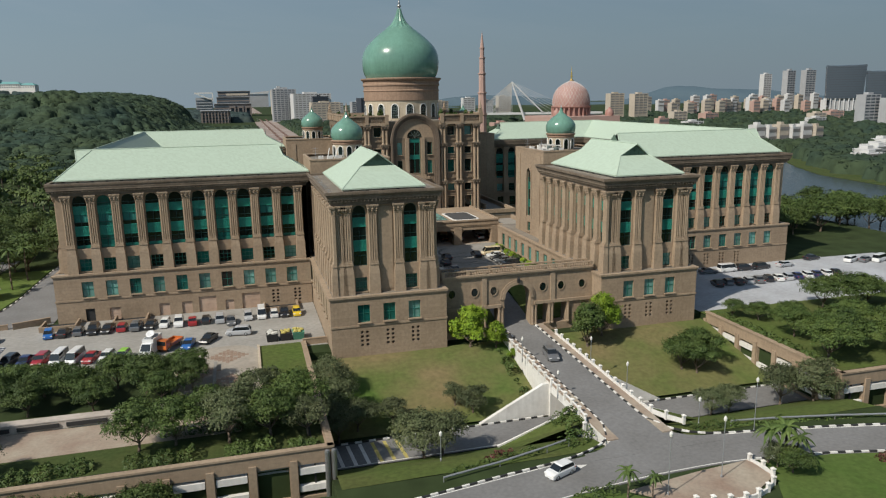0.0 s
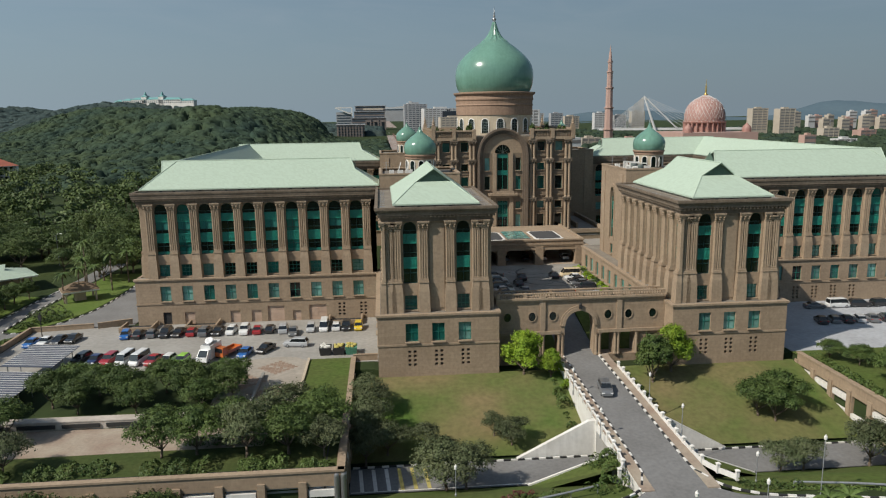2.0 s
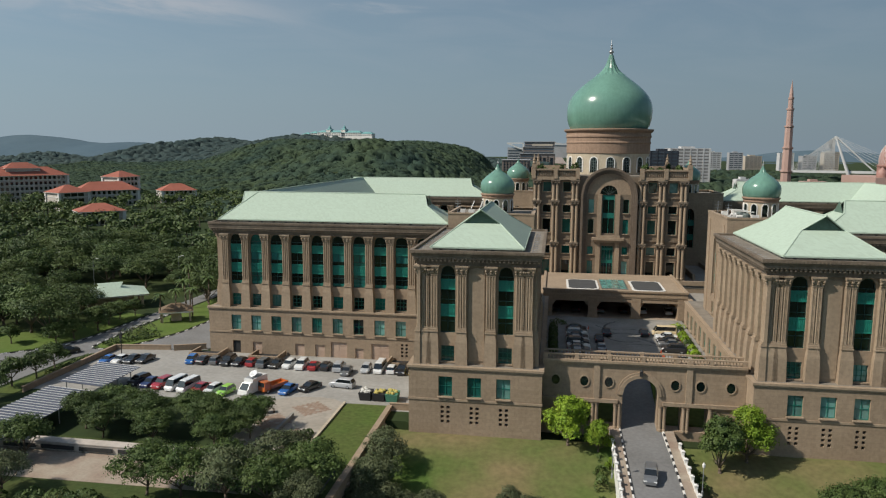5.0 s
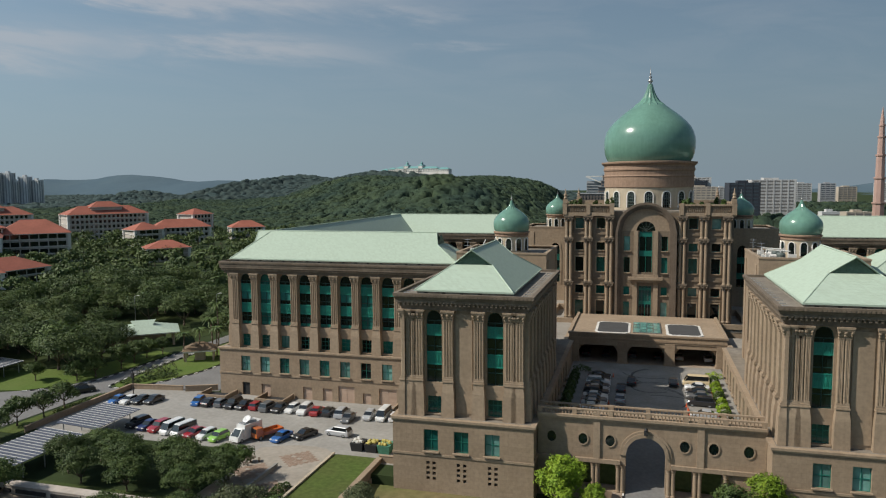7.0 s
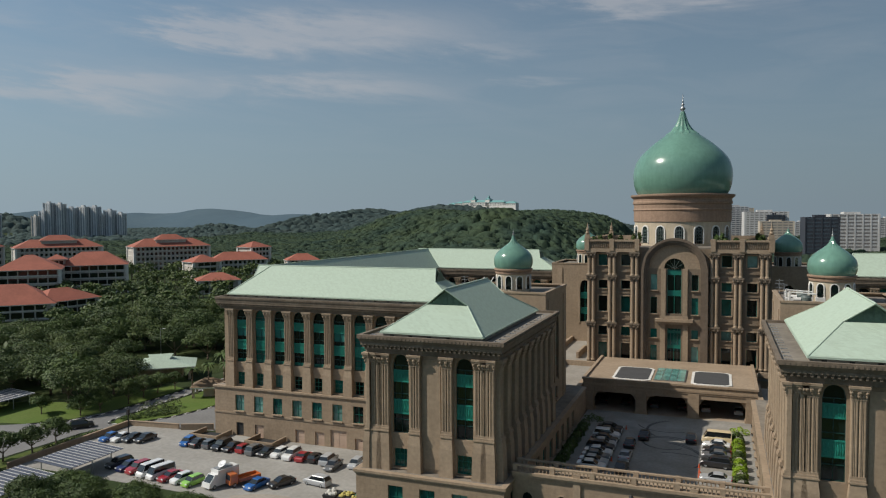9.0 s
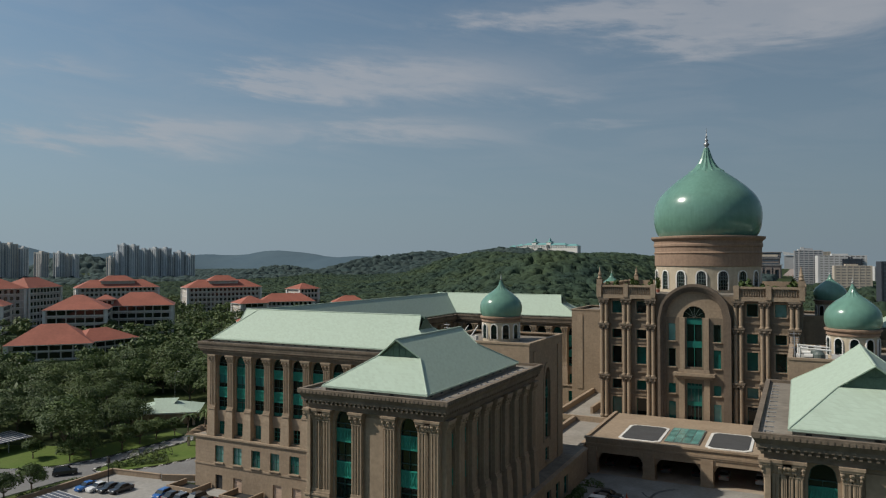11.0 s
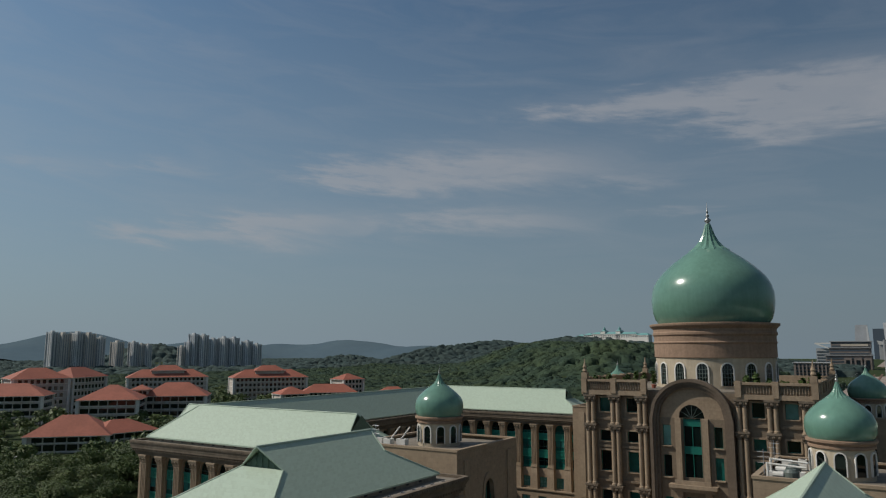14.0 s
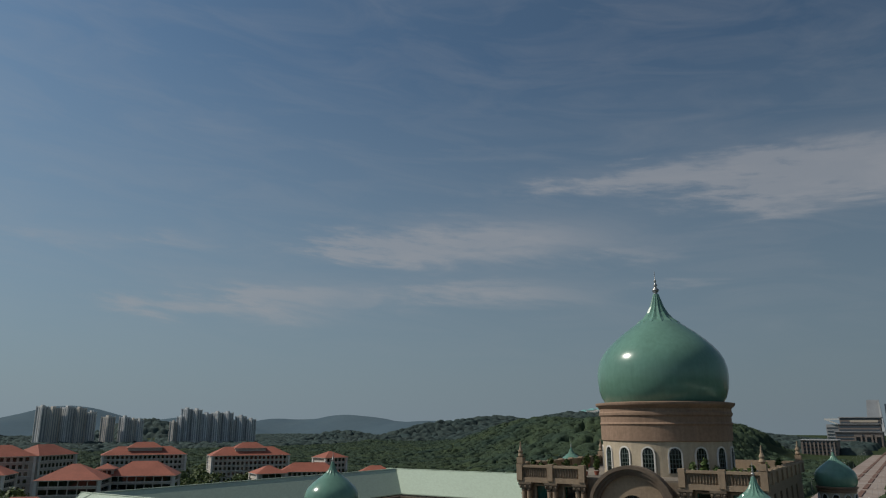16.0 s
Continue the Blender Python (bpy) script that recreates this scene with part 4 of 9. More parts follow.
# ---------------------------------------------------------------- stair towers with small domes
def stair_tower(s, y0, y1, cy, rear):
    cx = 25.3 * s
    t = thing("stair_tower", (cx, cy, 0), "plain sandstone stair tower topped by a small green onion dome", "building", "domed stair towers")
    xa, xb = (-34.2, -17.6) if not rear else (-34.2, -18.6)
    top = 29.9
    for p0, p1, arched in (((xa, y0), (xb, y0), rear), ((xb, y0), (xb, y1), not rear), ((xb, y1), (xa, y1), False), ((xa, y1), (xa, y0), False)):
        a, b = side(p0, p1, s)
        m, length = turn(a, b)
        mid = length / 2 if not rear else (length * 0.58 if s < 0 else length * 0.42)
        holes = [(mid - 1.3, mid + 1.3, 14.0, 25.4, 23.2)] if arched else []
        if arched and not rear:
            holes.append((mid - 0.9, mid + 0.9, 10.4, 12.6, None))
        part("wall", wall_geo(length, 0, top, holes, 0.7).mesh("wall", STONE), t, m)
        if arched:
            g = Geo()
            o, i = arch(1.85, 23.2, 26.3), arch(1.3, 23.2, 25.4)
            for k in range(len(o) - 1):
                g.slab([i[k], o[k], o[k + 1], i[k + 1]], -0.15, 0.1)
            for q in (-1, 1):
                g.box(min(q * 1.3, q * 1.85), max(q * 1.3, q * 1.85), -0.15, 0.1, 13.6, 23.2)
            part("arch_surround", g.mesh("arch_surround", STONE_TRIM), t, m @ Matrix.Translation((mid, 0, 0)))
            w = part("window", Geo().box(-1.3, -1.2, 0.4, 0.5, 14, 23.2).box(1.2, 1.3, 0.4, 0.5, 14, 23.2).box(-0.05, 0.05, 0.4, 0.5, 14, 25).mesh("window", TEAL), t, m @ Matrix.Translation((mid, 0, 0)))
            part("pane", Geo().slab([(-1.3, 14.0), (1.3, 14.0)] + arch(1.3, 23.2, 25.4), 0.5, 0.6).mesh("pane", GLASS), w, m @ Matrix.Translation((mid, 0, 0)))
            for z in (16.2, 20.4):
                part("lattice_panel", lattice_panel(2.5, 1.7).mesh("lattice_panel", TEAL), w, m @ Matrix.Translation((mid, 0.42, z)))
            if not rear:
                square_window(t, m @ Matrix.Translation((mid, 0.4, 10.4)), 1.8, 2.2, 0.0, 3, 3)
        for k in (0.14, 0.86) if arched else ():
            part("pilaster", Geo().box(-0.7, 0.7, -0.16, 0.02, 9.6, 28.6).mesh("pilaster", STONE_TRIM), t, m @ Matrix.Translation((length * k, 0, 0)))
    x0, x1 = sorted((xa * -s, xb * -s))
    # black core added to keep light out and darken the windows
    part("inner_wall", Geo().box(x0 + 0.75, x1 - 0.75, y0 + 0.75, y1 - 0.75, 0, 29.2).mesh("inner_wall", BLACK), t)
    part("deck", Geo().box(x0 + 0.5, x1 - 0.5, y0 + 0.5, y1 - 0.5, 29.2, 29.4).mesh("deck", DECK), t)
    g = Geo()
    for a, b, c, d in ((x0 - 0.1, x1 + 0.1, y0 - 0.1, y0 + 0.5), (x0 - 0.1, x1 + 0.1, y1 - 0.5, y1 + 0.1), (x0 - 0.1, x0 + 0.5, y0 + 0.5, y1 - 0.5), (x1 - 0.5, x1 + 0.1, y0 + 0.5, y1 - 0.5)):
        g.box(a, b, c, d, top - 0.15, top + 0.15)
    part("parapet", g.mesh("parapet", STONE_TRIM), t)
    drum = part("drum", Geo().lathe([(3.02, 29.4), (3.02, 32.5), (3.02, 32.7)], 40, cx, cy).mesh("drum", CREAM, False), t)
    g = Geo().lathe([(3.02, 32.5), (3.22, 32.6), (3.22, 32.85), (3.14, 32.9), (3.36, 33.15), (3.45, 33.2), (3.45, 33.4), (3.1, 33.5), (2.3, 33.5)], 40, cx, cy)
    part("drum_cornice", g.mesh("drum_cornice", DRUM_STONE), drum)
    for k in range(10):
        drum_window(drum, cx, cy, math.radians(18 + 36 * k), 3.03, 29.9, 2.3, 1.0, False)
    onion_dome(t, cx, cy, 33.42, 3.47, 4.4, 40)
    return t


for s in (-1, 1):
    front_tower(s)
    side_range(s)
    stair_tower(s, 149.3, 166.2, 157.2, False)
    stair_tower(s, 229.0, 247.5, 235.5, True)


# ---------------------------------------------------------------- main block with the great dome
def main_block():
    t = thing("main_block", (0, 216, 0), "six-storey sandstone main block with paired columns and great green dome", "building")
    holes, wins = [], []
    for x in (-15.9, -10.8, 10.6, 15.7):
        for z0, z1 in ((9.75, 13.8), (15.5, 17.5), (20.9, 24.5), (26.2, 28.1), (31.5, 34.0)):
            holes.append((x + 19.5 - 1.0, x + 19.5 + 1.0, z0, z1, None))
            wins.append((x, z0, 2.0, z1 - z0, 0.45))
    m = at(-19.5, 200, 0)
    part("wall", wall_geo(39.0, 4.6, 35.4, holes, 0.7).mesh("wall", STONE_DARK), t, m)
    for x, z, w, h, y in wins:
        square_window(t, at(x, 200 + y, z), w, h, 0.12, 1, 1)
        g = Geo().box(-w / 2 - 0.3, w / 2 + 0.3, -0.22, 0.02, h, h + 0.3).box(-w / 2 - 0.3, -w / 2, -0.16, 0.02, 0, h).box(w / 2, w / 2 + 0.3, -0.16, 0.02, 0, h)
        part("window_surround", g.mesh("window_surround", STONE_TRIM), t, at(x, 200, z))
    for z in (14.5, 19.2, 25.3, 30.2):
        for a, b in ((-19.5, -7.4), (7.4, 19.5)):
            part("string_course", Geo().box(a, b, 199.72, 200.05, z - 0.2, z + 0.2).mesh("string_course", STONE_DARK), t)
    # the other walls
    for p0, p1 in (((19.5, 200), (19.5, 238)), ((19.5, 238), (-19.5, 238)), ((-19.5, 238), (-19.5, 200))):
        mm, length = turn(p0, p1)
        hs = [(u - 1, u + 1, z0, z1, None) for u in (6, 12, 18, 24, 30) if u < length - 3 for z0, z1 in ((20.9, 24.5), (26.2, 28.1), (31.5, 34.0))]
        part("wall", wall_geo(length, 4.6, 35.4, hs, 0.7).mesh("wall", STONE_DARK), t, mm)
        for a, b, z0, z1, _ in hs:
            square_window(t, mm @ Matrix.Translation(((a + b) / 2, 0.45, z0)), 2.0, round(z1 - z0, 2), 0.06, 1, 1, 0.6)
    # black core added in place of the block's unlit rooms
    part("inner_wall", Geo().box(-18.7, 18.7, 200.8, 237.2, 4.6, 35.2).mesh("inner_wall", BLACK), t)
    part("deck", Geo().box(-19.5, 19.5, 200, 238, 35.4, 35.7).mesh("deck", DECK), t)
    # paired columns in three tiers
    tiers = ((9.6, 17.1, 18.5), (18.5, 27.9, 29.3), (29.3, 33.2, 34.6))
    metas = []
    for z0, zc, z1 in tiers:
        sh, cp = Geo(), Geo()
        for x in (-0.48, 0.48):
            sh.lathe([(0.5, z0), (0.5, z0 + 0.25), (0.38, z0 + 0.4), (0.36, zc)], 12, x, -0.75)
            cp.lathe([(0.38, zc), (0.48, zc + 0.12), (0.42, zc + 0.25), (0.5, zc + 0.7), (0.68, z1 - 0.35)], 12, x, -0.75)
            for dx in (-0.4, 0.4):
                cp.lathe([(0.03, zc + 0.4), (0.2, zc + 0.5), (0.26, zc + 0.72), (0.2, zc + 0.92), (0.03, zc + 1.0)], 6, x + dx, -1.15)
        sh.box(-0.75, 0.75, -0.35, 0.02, z0, zc)
        cp.box(-1.2, 1.2, -1.4, 0.02, z1 - 0.35, z1)
        metas.append((sh.mesh("column", STONE_TRIM), cp.mesh("capital", STONE_EAVE)))
    for x in (-18.45, -13.75, -8.75, 8.1, 12.9, 18.1):
        for (sh, cp) in metas:
            c = part("column", sh, t, at(x, 200))
            part("capital", cp, c, at(x, 200))
    # parapet wings with baluster panels
    for x0, x1 in ((-19.9, -7.7), (7.3, 19.9)):
        g = Geo().box(x0, x1, 198.7, 200.3, 34.6, 35.4).box(x0 - 0.1, x1 + 0.1, 198.6, 199.4, 37.0, 37.4).box(x0, x1, 199.05, 199.35, 35.4, 37.0)
        part("parapet", g.mesh("parapet", STONE_TRIM), t)
        for x in (x0 + 0.5, (x0 + x1) / 2, x1 - 0.5):
            part("parapet_pier", Geo().box(x - 0.5, x + 0.5, 198.5, 199.5, 34.9, 37.6).mesh("parapet_pier", STONE_TRIM), t)
        for a, b in ((x0 + 1.2, (x0 + x1) / 2 - 0.7), ((x0 + x1) / 2 + 0.7, x1 - 1.2)):
            n = int((b - a) / 0.42)
            for k in range(n):
                x = a + (b - a) * (k + 0.5) / n
                part("baluster", BALUSTER, t, at(x, 198.93, 35.5))
    for x, ys in ((-19.7, (200, 219, 237)), (19.7, (200, 219, 237))):
        part("parapet", Geo().box(x - 0.2, x + 0.2, 200, 238, 35.7, 37.3).box(x - 0.4, x + 0.4, 200, 238, 37.3, 37.6).mesh("parapet", STONE_TRIM), t)
        for y in [202 + 5 * k for k in range(8)]:
            part("parapet_pier", Geo().box(x - 0.45, x + 0.45, y - 0.4, y + 0.4, 35.6, 37.8).mesh("parapet_pier", STONE_TRIM), t)
    part("parapet", Geo().box(-19.5, 19.5, 237.6, 238.0, 35.7, 37.5).mesh("parapet", STONE_TRIM), t)
    for x in (-19.3, 19.3):
        for y in (199.0, 237.5):
            g = Geo().box(x - 0.55, x + 0.55, y - 0.5, y + 0.6, 37.5, 38.6).lathe([(0.3, 38.6), (0.5, 38.9), (0.3, 39.3), (0.42, 39.6), (0.2, 40.1), (0.05, 41.2)], 10, x, y)
            part("pinnacle", g.mesh("pinnacle", STONE_TRIM), t)
    # the great arch
    g = Geo()
    for r_out, r_in, ya, yb in ((7.05, 6.5, 198.3, 200), (6.5, 6.05, 198.55, 200), (6.05, 5.55, 198.9, 200)):
        o, i = arch(r_out, 30.75, 30.75 + r_out, 12, False), arch(r_in, 30.75, 30.75 + r_in, 12, False)
        for k in range(len(o) - 1):
            g.slab([i[k], o[k], o[k + 1], i[k + 1]], ya, yb)
        for q in (-1, 1):
            g.box(min(q * r_out, q * r_in), max(q * r_out, q * r_in), ya, yb, 9.6, 30.75)
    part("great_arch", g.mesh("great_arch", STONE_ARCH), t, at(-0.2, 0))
    hs = [(5.55 - 2.2, 5.55 + 2.2, 31.0, 33.3, 31.0), (5.55 - 1.5, 5.55 + 1.5, 21.0, 31.0, None), (5.55 - 1.45, 5.55 + 1.45, 9.6, 17.7, None)]
    for q in (-1, 1):
        for z0, z1 in ((9.6, 13.8), (15.5, 17.5), (20.9, 24.6), (26.2, 29.7)):
            hs.append((5.55 + q * 4.35 - 0.7, 5.55 + q * 4.35 + 0.7, z0, z1, None))
    panel = wall_geo(11.1, 9.6, 31.0, [h for h in hs if h[2] < 31], 0.5)
    # darker stone puts the recess's shade into this wall's colour
    part("arch_wall", panel.mesh("arch_wall", STONE_DARK), t, at(-5.75, 199.45))
    # tympanum: a half disc with the fan window in it
    o, i = arch(5.6, 31.0, 36.4, 12, False), arch(2.2, 31.0, 33.3, 12, False)
    g = ring_geo(o, i, 199.45, 199.95)
    part("tympanum", g.mesh("tympanum", STONE), t, at(-0.2, 0))
    fan = part("window", Geo().slab([(-2.2, 31.0), (2.2, 31.0)] + i[1:-1], 199.75, 199.85).mesh("window", GLASS), t, at(-0.2, 0), "round-headed fan window")
    for k in range(1, 6):
        a = math.pi * k / 6
        part("glazing_bar", Geo().tube((0, 199.7, 31.0), (2.1 * math.cos(a), 199.7, 31.0 + 2.2 * math.sin(a)), 0.04, 0.04, 4).mesh("glazing_bar", DARK_BAR), fan, at(-0.2, 0))
    big = part("window", Geo().box(-1.5, -1.4, 199.7, 199.85, 21, 31).box(1.4, 1.5, 199.7, 199.85, 21, 31).box(-0.05, 0.05, 199.7, 199.85, 21, 31).mesh("window", TEAL), t, at(-0.2, 0), "tall central window with teal bands")
    part("pane", Geo().box(-1.5, 1.5, 199.85, 199.9, 21, 31).mesh("pane", GLASS), big, at(-0.2, 0))
    for z, h in ((29.6, 1.2), (24.9, 1.3)):
        part("band", Geo().box(-1.5, 1.5, 199.72, 199.84, z, z + h).mesh("band", TEAL), big, at(-0.2, 0))
    low = part("window", Geo().box(-1.45, -1.35, 199.7, 199.85, 9.6, 17.7).box(1.35, 1.45, 199.7, 199.85, 9.6, 17.7).box(-0.05, 0.05, 199.7, 199.85, 9.6, 17.7).mesh("window", TEAL), t, at(-0.2, 0), "tall glazed doorway")
    part("pane", Geo().box(-1.45, 1.45, 199.85, 199.9, 9.6, 13.6).mesh("pane", GLASS), low, at(-0.2, 0))
    part("pane", Geo().box(-1.45, 1.45, 199.85, 199.9, 13.6, 17.7).mesh("pane", TEAL_GLASS), low, at(-0.2, 0))
    for x in (-0.7, 0.7):
        part("glazing_bar", Geo().box(x - 0.04, x + 0.04, 199.74, 199.84, 9.6, 17.7).mesh("glazing_bar", DARK_BAR), low, at(-0.2, 0))
    part("band", Geo().box(-1.45, 1.45, 199.72, 199.84, 16.6, 17.2).mesh("band", TEAL), low, at(-0.2, 0))
    part("band", Geo().box(-1.45, 1.45, 199.72, 199.84, 13.2, 14.0).mesh("band", TEAL), low, at(-0.2, 0))
    for q in (-1, 1):
        for z0, z1 in ((9.6, 13.8), (15.5, 17.5), (20.9, 24.6), (26.2, 29.7)):
            square_window(t, at(-0.2 + q * 4.35, 199.8, z0), 1.4, round(z1 - z0, 2), 0.06, 1, 1, 0.6)
        part("pier", Geo().box(-0.55, 0.55, 198.9, 199.5, 9.6, 18.7).mesh("pier", STONE_TRIM), t, at(-0.2 + q * 2.4, 0))
        part("pier", Geo().box(-0.5, 0.5, 199.0, 199.5, 20.3, 31.0).mesh("pier", STONE_TRIM), t, at(-0.2 + q * 2.3, 0))
    g = Geo().box(-3.6, 3.6, 198.4, 199.6, 18.7, 19.3).box(-4.0, 4.0, 198.0, 199.6, 19.3, 19.9).box(-3.0, 3.0, 198.3, 198.5, 19.9, 20.6)
    part("portal_hood", g.mesh("portal_hood", STONE_TRIM), t, at(-0.2, 0))
    # drum and dome
    cx, cy = 0.35, 218.1
    drum = part("drum", Geo().lathe([(11.1, 35.6), (11.1, 41.3)], 96, cx, cy).mesh("drum", CREAM), t)
    g = Geo().lathe([(11.1, 41.3), (11.35, 41.4), (11.35, 43.9), (11.55, 44.2), (11.35, 44.5), (11.35, 45.4), (11.6, 45.7), (11.6, 46.1), (11.45, 46.3), (11.45, 46.8),
                     (11.85, 47.15), (12.1, 47.4), (12.15, 47.6), (12.15, 47.8), (10.2, 48.0)], 96, cx, cy)
    part("drum_cornice", g.mesh("drum_cornice", DRUM_STONE), drum)
    for k in range(16):
        drum_window(drum, cx, cy, math.radians(-90 + 22.5 * k), 11.12, 36.3, 4.0, 1.9)
    onion_dome(t, cx, cy, 47.9, 11.55, 15.0, 96)
    return t


BALUSTER = Geo().lathe([(0.09, 0), (0.13, 0.25), (0.07, 0.6), (0.12, 1.1), (0.09, 1.4)], 6).mesh("baluster", STONE_DARK)
main_block()


# ---------------------------------------------------------------- entrance porch and the low terraces beside it
def porch():
    t = thing("entrance_porch", (0, 186, 4.6), "wide sandstone entrance porch with skylights in its flat roof", "porch")
    x0, x1, y0, y1 = -15.8, 15.9, 174.2, 198.4
    part("roof_slab", Geo().box(x0, x1, y0, y1, 9.2, 10.6).mesh("roof_slab", STONE_TRIM), t)
    g = Geo()
    for a, b, c, d in ((x0 - 0.2, x1 + 0.2, y0 - 0.2, y0 + 0.4), (x0 - 0.2, x0 + 0.4, y0 + 0.4, y1), (x1 - 0.4, x1 + 0.2, y0 + 0.4, y1)):
        g.box(a, b, c, d, 10.6, 10.95)
    part("parapet", g.mesh("parapet", STONE_TRIM), t)
    part("beam", Geo().box(x0 + 0.2, x1 - 0.2, y0 + 0.15, y0 + 1.3, 8.3, 9.2).mesh("beam", STONE_TRIM), t)
    part("fascia_band", Geo().box(x0 - 0.1, x1 + 0.1, y0 - 0.1, y0, 9.5, 9.9).mesh("fascia_band", STONE), t)
    for y in (y0 + 1.0, y1 - 9):
        for x in (-14.8, -4.7, 4.8, 14.9):
            part("pier", Geo().box(x - 1.0, x + 1.0, y - 1.05, y + 0.9, 4.6, 9.2).box(x - 1.15, x + 1.15, y - 1.15, y + 1.0, 4.6, 5.1).mesh("pier", STONE), t)
            for q in (-1, 1):
                if abs(x + q * 1.5) < 15:
                    g = Geo().slab([(0, 8.3), (q * 0.9, 8.3), (q * 0.75, 7.9), (q * 0.45, 7.75), (q * 0.4, 7.4), (0, 7.0)][::q], -0.35, 0.35)
                    part("bracket", g.mesh("bracket", STONE_TRIM), t, at(x + q * 1.0, y, 0))
    for x0s, x1s, mat, name in ((-10.6, -3.2, DECK_DARK, "roof_panel"), (4.2, 11.6, DECK_DARK, "roof_panel")):
        c = 0.9
        o = [(x0s + c, 176.2), (x1s - c, 176.2), (x1s, 177.1), (x1s, 187.6), (x1s - c, 188.5), (x0s + c, 188.5), (x0s, 187.6), (x0s, 177.1)]
        i = [((x0s + x1s) / 2 + (x - (x0s + x1s) / 2) * 0.86, 182.35 + (y - 182.35) * 0.90) for x, y in o]
        f = part("roof_light", Geo().prism(o, 10.6, 10.72).mesh("roof_light", WHITE), t, label="sunken roof light with a white stone border")
        part(name, Geo().prism(i, 10.72, 10.78).mesh(name, mat), f)
    sk = part("skylight", Geo().box(-2.7, 3.2, 177.4, 188.9, 10.6, 10.8).mesh("skylight", METAL), t, label="glazed skylight with metal bars")
    for a in range(4):
        for b in range(6):
            part("pane", SKY_PANE, sk, at(-2.55 + 1.42 * a, 177.55 + 1.88 * b, 10.8))
    part("floor", Geo().box(x0, x1, y0, 199.4, 4.45, 4.62).mesh("floor", PAVER), t)
    part("back_wall", wall_geo(31, 4.6, 9.2, [(u, u + 3.2, 4.7, 8.2, None) for u in (3, 9, 14, 19, 25)], 0.6).mesh("back_wall", STONE), t, at(-15.5, 198.5))
    return t


DECK_DARK = material("dark_roofing", (0.075, 0.075, 0.075), 0.85, grain=0.4, size=0.4, stain=0.4, stain_size=2)
SKY_PANE = Geo().box(0, 1.3, 0, 1.75, 0, 0.04).mesh("pane", PALE_GLASS)
porch()


TERRACE = material("terrace_paving", (0.33, 0.30, 0.255), 0.9, grain=0.3, size=0.6, stain=0.4, stain_size=5, bump=0.15)


def low_terrace(s):
    t = thing("low_terrace", (25 * s, 200, 0), "low sandstone terrace block with parapet beside the porch", "building", "low terraces")
    back = 186.0 if s > 0 else 195.9
    a, b = side((-16.2, 172.4), (-16.2, 199 if s < 0 else 186.0), s)
    m, length = turn(a, b)
    bays = [u for u in (3, 7, 11, 15, 19) if u < length - 2.5]
    part("wall", wall_geo(length, 0, 8.6, [(u, u + 1.9, 5.6, 7.8, None) for u in bays], 0.6).mesh("wall", STONE), t, m)
    for u in bays:
        square_window(t, m @ Matrix.Translation((u + 0.95, 0.4, 5.6)), 1.9, 2.2, 0.2)
    def lump(name, xa, xb, ya, yb, za, zb, mat):
        a, b = sorted((xa * -s, xb * -s))
        part(name, Geo().box(a, b, ya, yb, za, zb).mesh(name, mat), t)
    for xa, ya, yb in ((-24.0, 172.4, back), (-28.6, 195.95, 229.0)):
        lump("lower_wall", xa, -17.0, ya + 0.1, yb - 0.1, 0, 8.0, STONE)
        lump("roof_slab", xa - 0.1, -16.85, ya, yb, 8.0, 8.7, TERRACE)
    lump("parapet", -16.8, -15.9, 172.4, 199.2 if s < 0 else 186.2, 8.6, 9.6, STONE_TRIM)
    lump("parapet", -24.4, -23.7, 172.4, back - 0.3, 8.7, 9.7, STONE_TRIM)
    lump("parapet", -29.0, -28.3, 196.4, 229.0, 8.7, 9.9, STONE_TRIM)
    lump("parapet", -29.0, -16.9, 195.7, 196.35, 8.7, 9.8, STONE_TRIM)
    lump("parapet", -22.8, -18.0, 214.0, 214.6, 8.7, 10.2, STONE_TRIM)
    lump("parapet", -22.8, -22.2, 204.0, 213.95, 8.7, 10.2, STONE_TRIM)
    lump("court_lawn", -34.4, -24.5, 172.4, 195.9, 4.0, 4.6, GRASS)
    lump("court_lawn", -34.4, -29.1, 196.0, 231.0, 4.0, 4.6, GRASS)
    return t


for s in (-1, 1):
    low_terrace(s)


